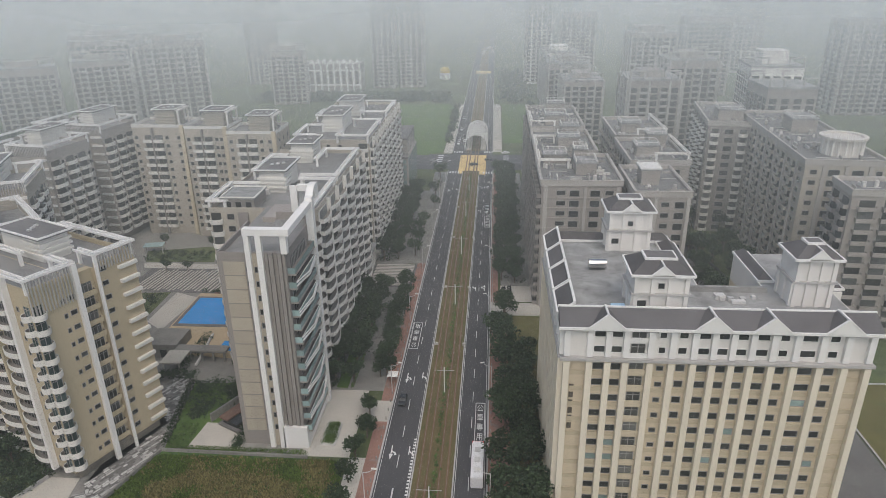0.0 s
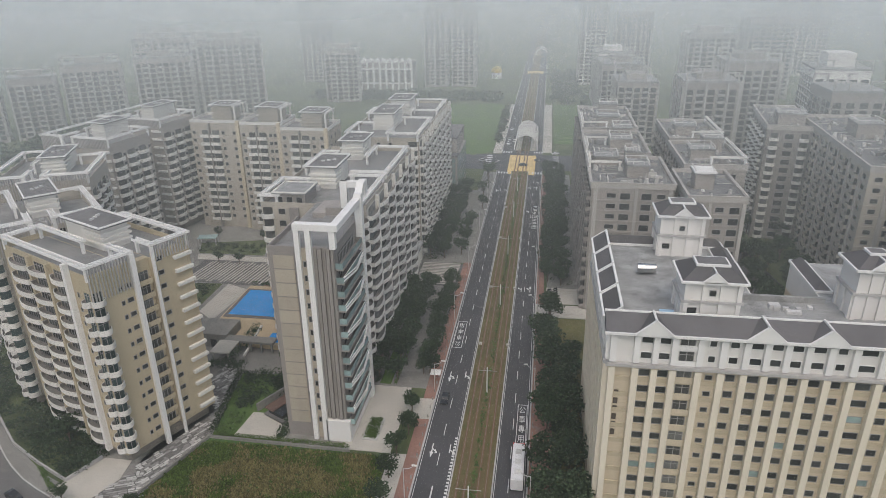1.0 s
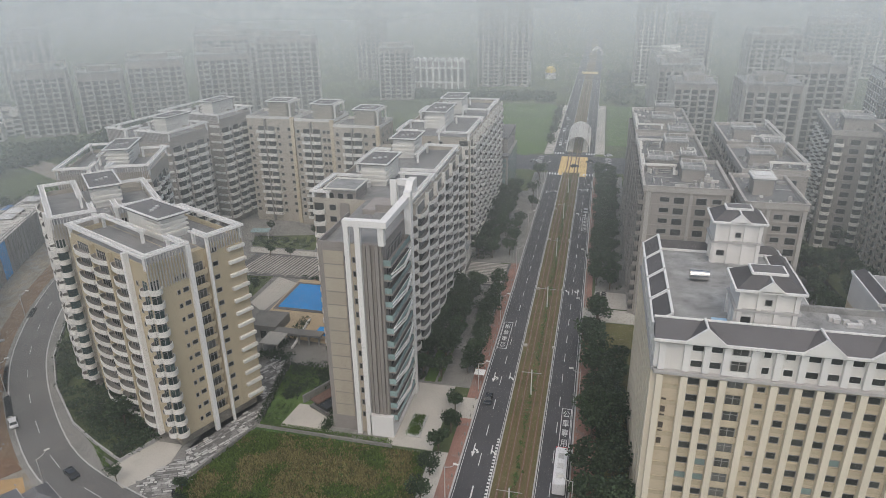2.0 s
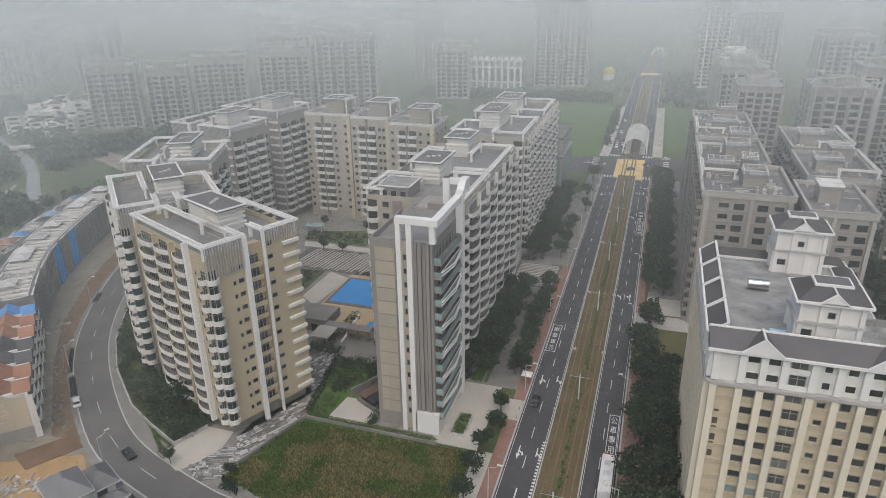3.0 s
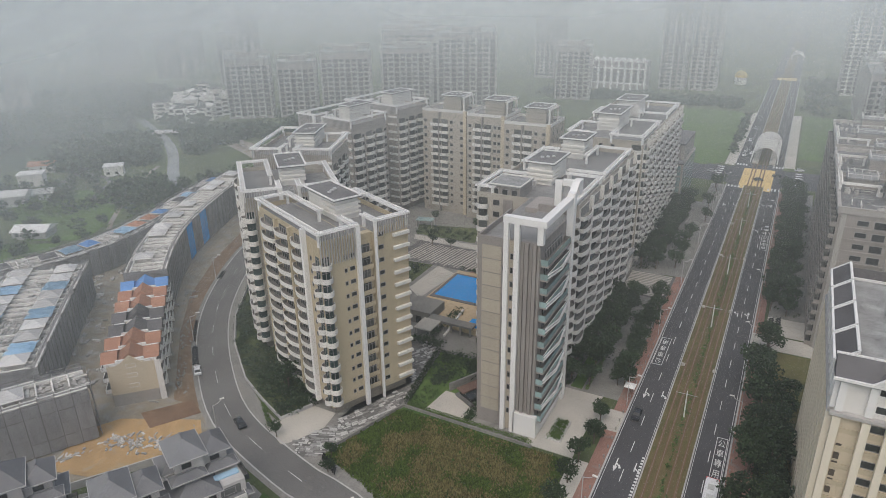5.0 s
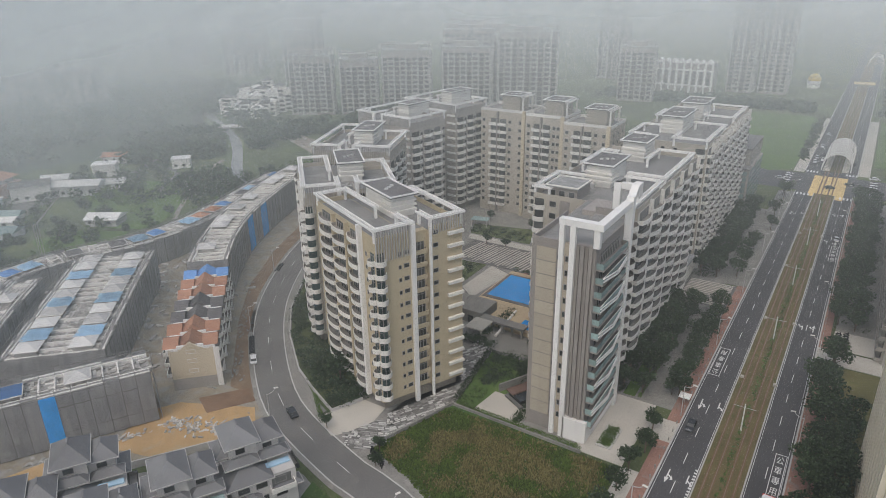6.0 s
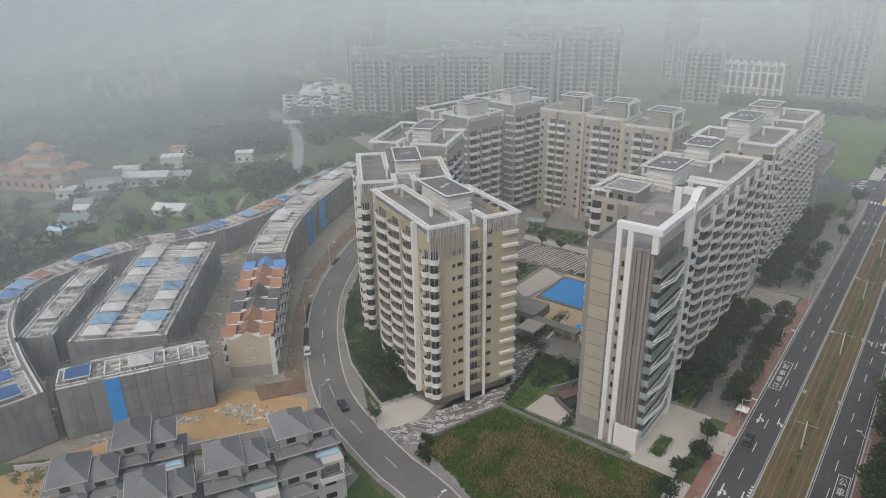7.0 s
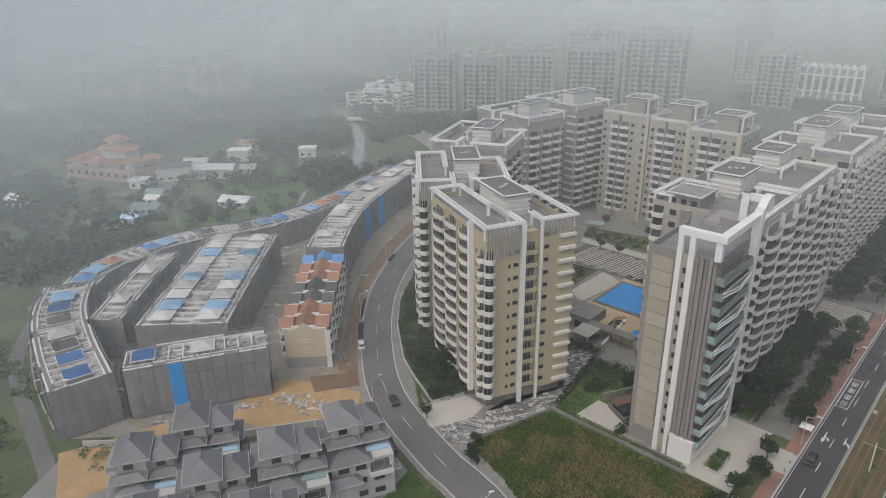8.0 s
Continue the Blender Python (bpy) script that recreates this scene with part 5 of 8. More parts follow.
    # unreadable sign down the corner wall: plain bars
    for k in range(6):
        bm = bmesh.new()
        box(bm, 1.25, -0.12, 28.6 - k * 1.6, 2.0, 0.0, 29.7 - k * 1.6)
        part("sign_bar", bm, BRONZE, b, "dark sign character")
    return b


white_top_house()


def roof_clutter(b, w, d, h, seed):
    """Low cross walls, vents, pipes and tanks on a flat roof, and the coping of its rim."""
    r = random.Random(seed)
    bm = bmesh.new()
    for k in range(int(w * d / 16)):
        x, y = r.uniform(1.5, w - 3), r.uniform(1.5, d - 3)
        kind = r.random()
        if kind < 0.25:
            ln = r.uniform(2, 5)
            if r.random() < 0.5:
                box(bm, x, y, h, min(x + ln, w - 0.6), y + 0.25, h + 0.8)
            else:
                box(bm, x, y, h, x + 0.25, min(y + ln, d - 0.6), h + 0.8)
        elif kind < 0.45:
            ln = r.uniform(2, 7)
            box(bm, x, y, h + 0.1, min(x + ln, w - 0.6), y + 0.12, h + 0.25)
        elif kind < 0.6:
            bmesh.ops.create_cone(bm, cap_ends=True, segments=10, radius1=0.6, radius2=0.5, depth=1.5, matrix=pose(x, y, h + 0.75))
        else:
            s = r.uniform(0.3, 0.9)
            box(bm, x, y, h, x + s, y + s * r.uniform(0.6, 1.6), h + r.uniform(0.4, 1.3))
    tagged(part("roof_clutter", bm, RAWCON, b, "vents, pipes and low walls on the roof"), kind="stuff")
    bm = bmesh.new()
    for a in ((-0.45, -0.45, w + 0.45, 0.1), (-0.45, d - 0.1, w + 0.45, d + 0.45), (-0.45, 0.1, 0.1, d - 0.1), (w - 0.1, 0.1, w + 0.45, d - 0.1)):
        box(bm, a[0], a[1], h + 1.0, a[2], a[3], h + 1.16)
    part("coping", bm, STONERIM, b)


def plain_block(x, y, rz, w, d, h, wall, label, south=(), west=(), east=(), floors=None, pitch=3.1, rim=STONERIM, name="apartment_house", group="", base=0.0):
    """A block with window and balcony stacks. Stacks: (place along the wall, width, kind)."""
    b = thing(name, x, y, rz, label, "apartment house", group)
    bm = bmesh.new()
    box(bm, 0, 0, 0, w, d, h)
    part("wall", bm, wall, b)
    bm = bmesh.new()
    box(bm, 0.35, 0.35, h, w - 0.35, d - 0.35, h + 0.03)
    part("flat_roof", bm, MIDDECK, b)
    bm = bmesh.new()
    for a in ((-0.3, -0.3, w + 0.3, 0.35), (-0.3, d - 0.35, w + 0.3, d + 0.3), (-0.3, 0.35, 0.35, d - 0.35), (w - 0.35, 0.35, w + 0.3, d - 0.35)):
        box(bm, a[0], a[1], h - 0.6, a[2], a[3], h + 1.0)
    part("parapet", bm, rim, b)
    roof_clutter(b, w, d, h, int(w + d))
    f = faces_of(w, d)
    n = floors or int((h - 1.5) / pitch)
    zs = [base + h - 1.2 - pitch * (n - k) for k in range(n)]
    for key, stacks in (("S", south), ("W", west), ("E", east)):
        for cx, cw, kind in stacks:
            if kind == "w":
                column(b, f[key], cx, [z + 0.9 for z in zs], "window", window_mesh(cw, 1.4))
            elif kind == "t":
                column(b, f[key], cx, [z + 0.5 for z in zs], "window", window_mesh(cw, 1.9))
            elif kind == "b":
                column(b, f[key], cx, zs, "balcony", balcony_mesh(cw, 1.3, 0.0, parapet=wall, rail=1.0))
            elif kind == "c":
                column(b, f[key], cx, zs, "balcony", balcony_mesh(cw, 1.4, 0.4, parapet=PALE))
            elif kind == "p":
                put("pier", bar_mesh("pier", cw, 0.5, h - 0.7, rim), b, f[key] @ pose(cx, 0, 0))
    if south:
        band = bar_mesh("band", w - 0.2, 0.16, 0.5, wall)
        for z in zs:
            put("band", band, b, f["S"] @ pose(w / 2, 0, z - 0.2))
    return b


def roof_extras(b, h, rooms, seed=0):
    for x0, y0, x1, y1, z in rooms:
        bm = bmesh.new()
        box(bm, x0, y0, h, x1, y1, h + z)
        r = part("roof_room", bm, TAUPE, b)
        bm = bmesh.new()
        box(bm, x0 - 0.4, y0 - 0.4, h + z, x1 + 0.4, y1 + 0.4, h + z + 0.4)
        part("roof_slab", bm, CONCRETE, r)
        bm = bmesh.new()
        zt = h + z + 0.4
        for a, c in (((x0, y0), (x1, y0)), ((x1, y0), (x1, y1)), ((x1, y1), (x0, y1)), ((x0, y1), (x0, y0))):
            beam(bm, (*a, zt + 1.0), (*c, zt + 1.0), 0.14, 0.12)
            for k in range(4):
                p = Vector((*a, 0)).lerp(Vector((*c, 0)), k / 4)
                box(bm, p.x - 0.06, p.y - 0.06, zt, p.x + 0.06, p.y + 0.06, zt + 1.0)
        part("railing", bm, PALE, r)


G = "beige terrace houses"
bays = [(1.2, 1.2, "p"), (5.6, 2.6, "w"), (9.4, 2.8, "t"), (12.4, 0.8, "p"), (15.2, 2.8, "t"), (19.2, 2.4, "w"), (21.6, 1.0, "p")]
flank = [(3.0 + k * 5.0, 3.6, "b") for k in range(7)]
b = plain_block(13.9, 184.6, 0, 22.6, 30, 39, TAUPE, "taupe apartment house with dark balcony openings", bays, flank[:6], group=G)
roof_extras(b, 39, ((10.5, 9, 16.5, 16, 3.5), (2, 22, 9, 28, 2.6), (11, 20, 15, 25, 4.8)))
roof_frame(b, [(0.2, 28), (0.2, 16), (9, 16)], 42, 1.2, PALE, True, 39)
b = plain_block(14.1, 219, 0, 20, 32, 39, TAUPE, "taupe apartment house behind its twin on the avenue", [(3, 2.4, "w"), (8, 2.4, "t"), (15, 2.4, "w")], flank[:6], group=G)
roof_extras(b, 39, ((8, 8, 15, 15, 3.5), (10, 20, 16, 27, 4.6)))
roof_frame(b, [(0.2, 2), (0.2, 14), (7, 14)], 42, 1.2, PALE, True, 39)
b = plain_block(14.3, 256, 0, 20, 44, 39, TAUPE, "long taupe apartment house towards the crossing", [(3, 2.4, "w"), (8, 2.4, "t"), (15, 2.4, "w")], flank + [(38, 3.6, "b")], group=G)
roof_extras(b, 39, ((6, 8, 14, 16, 3.5), (8, 28, 15, 35, 4.6)))
roof_frame(b, [(0.2, 22), (0.2, 2), (9, 2)], 42, 1.2, PALE, True, 39)
b = plain_block(38.4, 175, 0, 14.6, 26, 39, TAUPE, "taupe apartment house with a white lift head", [(2.5, 2.4, "t"), (5.5, 0.8, "p"), (8.0, 2.2, "w"), (11.8, 2.6, "t"), (14, 1.0, "p")], [(4 + 5 * k, 2.6, "w") for k in range(4)], group=G)
roof_extras(b, 39, ((3, 9, 8, 15, 4.2),))
bm = bmesh.new()
box(bm, 2.6, 8.6, 43.6, 8.4, 15.4, 44.0)
part("white_cap", bm, WHITE, b)
b = plain_block(43, 207, 0, 18, 30, 39, TAUPE, "taupe apartment house in the second row", [(3, 2.4, "t"), (9, 2.4, "w"), (14, 2.4, "t")], flank[:6], group=G)
roof_extras(b, 39, ((3, 8, 10, 15, 3.4), (9, 20, 15, 26, 4.4)))
roof_frame(b, [(17.8, 28), (17.8, 2), (8, 2)], 42, 1.2, PALE, True, 39)
b = plain_block(44, 242, 0, 18, 32, 39, TAUPE, "taupe apartment house at the end of the second row", [(3, 2.4, "t"), (9, 2.4, "w"), (14, 2.4, "t")], flank[:6], group=G)
roof_extras(b, 39, ((3, 8, 10, 15, 3.4),))
roof_frame(b, [(17.8, 30), (17.8, 2), (8, 2)], 42, 1.2, PALE, True, 39)

H = "brown slab houses"
b = plain_block(89.5, 194, -4.5, 22, 74, 43, SAND, "broad brown apartment slab with pale bands and roof drums",
                [(2.5, 2.0, "w"), (5.2, 1.0, "p"), (8.0, 3.2, "t"), (11.3, 1.0, "p"), (14.4, 3.2, "t"), (17.6, 1.0, "p"), (20, 1.8, "w")],
                [(3.0 + k * 5.2, 2.4 if k % 2 else 3.4, "w" if k % 2 else "b") for k in range(14)] + [(5.6 + k * 10.4, 0.9, "p") for k in range(7)], rim=STONERIM, group=H)
roof_extras(b, 43, ((8, 40, 16, 50, 4.5),))
bm = bmesh.new()
bmesh.ops.create_cone(bm, cap_ends=True, segments=28, radius1=5.6, radius2=5.6, depth=5.0, matrix=pose(13.5, 12, 45.5))
r = part("roof_drum", bm, PILASTERDIM, b)
for k in range(10):
    a = radians(190 + k * 18)
    bm = bmesh.new()
    beam(bm, (13.5 + 5.7 * math.cos(a), 12 + 5.7 * math.sin(a) - 0.25, 47.6), (13.5 + 5.7 * math.cos(a), 12 + 5.7 * math.sin(a) + 0.25, 47.6), 0.5, 4.5)
    part("drum_rib", bm, PALE, r)
bm = bmesh.new()
for k in range(28):
    a, c = (radians(360 * q / 28) for q in (k, k + 1))
    beam(bm, (13.5 + 5.9 * math.cos(a), 12 + 5.9 * math.sin(a), 48.6), (13.5 + 5.9 * math.cos(c), 12 + 5.9 * math.sin(c), 48.6), 1.3, 0.7)
part("drum_rim", bm, PILASTERDIM, r)
plain_block(91.5, 170, -3, 26, 12, 41.5, TAUPE, "brown balcony house at the edge of the garden", [(4 + 6 * k, 4.8, "b") for k in range(4)], [(3 + 6 * k, 4.6, "b") for k in range(2)], group=H)
b = plain_block(79, 252, -8, 15, 40, 42, GREIGE, "dark brown apartment tower with narrow balconies", [(2.6, 3, "c"), (7.5, 3, "t"), (12.4, 3, "c")], [(4 + 6 * k, 3.6, "c") for k in range(6)], group=H)
roof_extras(b, 42, ((4, 6, 13, 16, 4),))
# garden wall and court planting behind the white-topped house
bm = bmesh.new()
beam(bm, (92, 178, 2.4), (88.5, 215, 2.4), 0.5, 2.4)
beam(bm, (64, 262, 2.4), (84, 262, 2.4), 0.5, 2.4)
slab("garden_wall", bm, KERB, "pale garden wall between the houses", "wall")
sheet("east_lane", [(63.5, 60), (80.6, 60), (80.6, 140), (86, 150), (72, 165), (71, 262), (63.5, 262)], 0.05, OLDASPHALT, "grey lane between the houses", "road")
sheet("east_lawn", [(81.4, 60), (110, 60), (110, 146), (92, 146), (84, 138), (81.4, 128)], 0.1, OLIVE, "weedy green garden beside the lane", "lawn")
bm = bmesh.new()
for p, q in (((81.1, 60), (81.1, 128.5)), ((81.1, 128.5), (83.8, 138.6)), ((83.8, 138.6), (92, 146.4)), ((92, 146.4), (110, 146.4))):
    beam(bm, (*p, 0.3), (*q, 0.3), 0.4, 0.3)
slab("garden_kerb", bm, KERB, "pale kerb round the weedy garden", "kerb")
sheet("court_floor", [(50.5, 131), (63.3, 131), (63.3, 175), (39, 175), (39, 142)], 0.05, DARKPAVE, "dark court between the houses", "paving")


# ---- the building site west of the curved street ----
def drape(bm, x0, y0, x1, y1, z, sag, rnd):
    """A crumpled sheet of tarpaulin over a roof, hanging at the rim."""
    k = 7
    rows = []
    for i in range(k):
        row = []
        for j in range(k):
            edge = max(abs(i - 3), abs(j - 3)) / 3
            row.append(bm.verts.new((x0 + (x1 - x0) * i / (k - 1), y0 + (y1 - y0) * j / (k - 1), z + sag * (0.9 - edge ** 2 * 1.2) + rnd.uniform(-1, 1) * sag * 0.35)))
        rows.append(row)
    for p, q in zip(rows, rows[1:]):
        for j in range(k - 1):
            bm.faces.new((p[j], q[j], q[j + 1], p[j + 1]))
    bmesh.ops.solidify(bm, geom=bm.faces[:], thickness=0.06)


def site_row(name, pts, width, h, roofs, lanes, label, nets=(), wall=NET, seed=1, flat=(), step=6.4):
    """A row of shell houses behind scaffold nets: concrete decks, clutter, scaffold poles, small roofs under tarpaulins."""
    rnd = random.Random(seed)
    line = smooth_line(pts, 3.0)
    b = thing(name, 0, 0, 0, label, "house row", "shell house rows")
    hw = width / 2
    bm = bmesh.new()
    ribbon(bm, line, -hw + 0.7, hw - 0.7, 0, h - 1.2)
    part("shell", bm, RAWCON, b)
    def net(p, q, out):
        """Net panels, tier by tier, from p to q, sagging a little."""
        bm = bmesh.new()
        n = max(1, round((q - p).length / 2.6))
        net_panels(bm, p, q, out, n)
        return bm

    def net_panels(bm, p, q, out, n):
        tiers = 4
        for i in range(n):
            a, c = p.lerp(q, i / n), p.lerp(q, (i + 1) / n)
            for k in range(tiers):
                if rnd.random() < 0.03:
                    continue
                z0, z1 = 0.4 + (h - 0.4) * k / tiers, 0.4 + (h - 0.4) * (k + 1) / tiers + rnd.uniform(-0.25, 0.2)
                mid = (a + c) / 2
                rows = [[bm.verts.new(v + out * (rnd.uniform(0.0, 0.16) + (0.14 if v is mid else 0)) + Vector((0, 0, z))) for v in (a, mid, c)] for z in (z0, (z0 + z1) / 2, z1)]
                for r0, r1 in zip(rows, rows[1:]):
                    for j in (0, 1):
                        bm.faces.new((r0[j], r0[j + 1], r1[j + 1], r1[j]))
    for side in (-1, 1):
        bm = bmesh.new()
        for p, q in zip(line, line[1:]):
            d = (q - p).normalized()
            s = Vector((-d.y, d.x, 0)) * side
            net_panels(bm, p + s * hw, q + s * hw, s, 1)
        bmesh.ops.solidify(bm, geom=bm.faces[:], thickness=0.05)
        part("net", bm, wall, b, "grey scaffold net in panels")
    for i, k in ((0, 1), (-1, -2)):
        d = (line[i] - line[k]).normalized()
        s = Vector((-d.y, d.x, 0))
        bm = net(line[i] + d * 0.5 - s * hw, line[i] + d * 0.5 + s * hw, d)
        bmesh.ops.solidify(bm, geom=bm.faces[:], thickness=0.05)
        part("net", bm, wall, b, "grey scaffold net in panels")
    # parapets along both edges and cross walls on the deck
    bm = bmesh.new()
    for p, q in zip(line, line[1:]):
        d = (q - p).normalized()
        s = Vector((-d.y, d.x, 0))
        up = Vector((0, 0, h - 0.1))
        for off in (-hw + 1.7, hw - 1.7):
            if rnd.random() < 0.85:
                beam(bm, p + s * off + up, q + s * off + up, 0.35, 1.1)
        for off in (-hw + 0.5, hw - 0.5):
            if rnd.random() < 0.8:
                beam(bm, p + s * off + up, q + s * off + up, 0.5, 0.3)
        if rnd.random() < 0.75:
            beam(bm, p - s * (hw - 1.7) + up, p + s * (hw - 1.7) + up, 0.3, rnd.uniform(0.6, 1.1))
    tagged(part("parapet", bm, STUCCO, b, "pale raw parapets and cross walls"), kind="stuff")
    bm = bmesh.new()
    for side in (-1, 1):
        for i in range(len(line) - 1):
            d = (line[i + 1] - line[i]).normalized()
            s = Vector((-d.y, d.x, 0)) * side
            for off in (hw + 0.15, hw - 1.1):
                q = line[i] + s * off
                beam(bm, q + Vector((0, -0.05, h + 1.0)), q + Vector((0, 0.05, h + 1.0)), 0.1, h + 1.0 if off > hw else 2.2)
                beam(bm, q + Vector((0, 0, h + 0.8)), q + d * 3.0 + Vector((0, 0, h + 0.8)), 0.1, 0.1)
                beam(bm, q + Vector((0, 0, h - 0.3)), q + d * 3.0 + Vector((0, 0, h - 0.3)), 0.9 if off < hw else 0.1, 0.08)
    tagged(part("scaffold", bm, SCAFF, b), kind="stuff")
    bm = bmesh.new()
    total = sum((q - p).length for p, q in zip(line, line[1:]))
    for i in range(int(total * width * 1.0)):
        k = rnd.randrange(len(line) - 1)
        d = (line[k + 1] - line[k]).normalized()
        s = Vector((-d.y, d.x, 0))
        p = line[k].lerp(line[k + 1], rnd.random()) + s * rnd.uniform(-hw + 1, hw - 1) + Vector((0, 0, h - 1.2 + rnd.uniform(0.1, 0.7)))
        a = d if rnd.random() < 0.6 else s
        ln = rnd.uniform(0.5, 3.2)
        beam(bm, p, p + a * ln, rnd.uniform(0.15, 0.8), rnd.uniform(0.2, 0.9))
    tagged(part("formwork", bm, RAWCON, b, "loose formwork and low walls"), kind="stuff")
    # small roofs along the row
    n = 0
    for off in lanes:
        pos, run = 4.0, 0.0
        for p, q in zip(line, line[1:]):
            ln = (q - p).length
            while pos < run + ln and pos < total - 3:
                d = (q - p).normalized()
                s = Vector((-d.y, d.x, 0))
                c = p.lerp(q, (pos - run) / ln) + s * off
                m = Matrix(((d.x, s.x, 0, c.x), (d.y, s.y, 0, c.y), (0, 0, 1, h - 1.2), (0, 0, 0, 1)))
                mat = roofs[n % len(roofs)]
                n += 1
                if mat is not None:
                    rw = min(5.6, width * 0.5 if len(lanes) == 1 else width * 0.24)
                    rl = 2.6
                    bm = bmesh.new()
                    box(bm, -rl + 0.3, -rw / 2 + 0.4, 0, rl - 0.3, rw / 2 - 0.4, 1.5)
                    p2 = part("attic", bm, RAWCON, b, "", m)
                    # openings are flat dark boxes, the shade inside them put into the colour
                    bm = bmesh.new()
                    for sg in (-1, 1):
                        for u in (-1.2, 1.2):
                            box(bm, u - 0.7, sg * (rw / 2 - 0.4) - 0.05, 0.5, u + 0.7, sg * (rw / 2 - 0.4) + 0.05, 1.3)
                    part("opening", bm, SHADETONE, p2)
                    bm = bmesh.new()
                    box(bm, -rl - 0.12, -rw / 2 - 0.12, 1.5, rl + 0.12, rw / 2 + 0.12, 1.7)
                    part("eave", bm, STUCCO, p2)
                    bm = bmesh.new()
                    if mat in flat:
                        drape(bm, -rl, -rw / 2, rl, rw / 2, 1.75, 0.12, rnd)
                    elif mat is SKYTARP:
                        drape(bm, -rl - 0.5, -rw / 2 - 0.4, rl + 0.5, rw / 2 + 0.4, 1.8, 0.55, rnd)
                    else:
                        hip(bm, -rl, -rw / 2, 1.7, rl, rw / 2, 0.9 + 0.5 * rnd.random())
                    put("roof", mesh_of("roof", bm, mat), p2)
                pos += step * rnd.uniform(0.92, 1.12)
            run += ln
    for i0, i1, z0 in nets:
        bm = bmesh.new()
        ribbon(bm, line[i0:i1], -hw - 0.28, -hw - 0.12, z0, h - 0.2)
        part("blue_sheet", bm, BLUENET, b, "bright blue tarpaulin hung on the scaffold")
    return b


P, S_, G_, B_ = None, SKYTARP, GREYTARP, BLUEROOF
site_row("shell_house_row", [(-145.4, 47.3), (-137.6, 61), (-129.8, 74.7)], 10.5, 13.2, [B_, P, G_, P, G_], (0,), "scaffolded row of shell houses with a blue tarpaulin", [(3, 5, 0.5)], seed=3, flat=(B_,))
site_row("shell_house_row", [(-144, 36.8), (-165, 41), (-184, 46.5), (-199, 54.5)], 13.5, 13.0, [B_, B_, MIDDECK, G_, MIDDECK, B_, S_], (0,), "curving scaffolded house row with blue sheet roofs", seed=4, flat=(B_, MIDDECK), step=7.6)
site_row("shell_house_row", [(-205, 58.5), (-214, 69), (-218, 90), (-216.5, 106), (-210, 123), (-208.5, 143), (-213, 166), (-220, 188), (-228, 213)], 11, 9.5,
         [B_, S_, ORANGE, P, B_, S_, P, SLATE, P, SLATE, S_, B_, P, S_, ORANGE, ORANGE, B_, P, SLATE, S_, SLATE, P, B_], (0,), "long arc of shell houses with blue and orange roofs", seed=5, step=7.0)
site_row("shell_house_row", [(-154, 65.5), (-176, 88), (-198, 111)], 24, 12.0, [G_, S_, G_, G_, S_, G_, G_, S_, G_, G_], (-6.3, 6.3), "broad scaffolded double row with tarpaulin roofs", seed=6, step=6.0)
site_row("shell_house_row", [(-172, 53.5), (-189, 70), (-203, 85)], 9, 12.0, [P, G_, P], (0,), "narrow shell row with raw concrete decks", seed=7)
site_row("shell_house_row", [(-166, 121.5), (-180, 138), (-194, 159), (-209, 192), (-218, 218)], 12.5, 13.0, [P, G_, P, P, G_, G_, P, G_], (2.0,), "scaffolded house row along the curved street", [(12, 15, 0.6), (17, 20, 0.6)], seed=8)


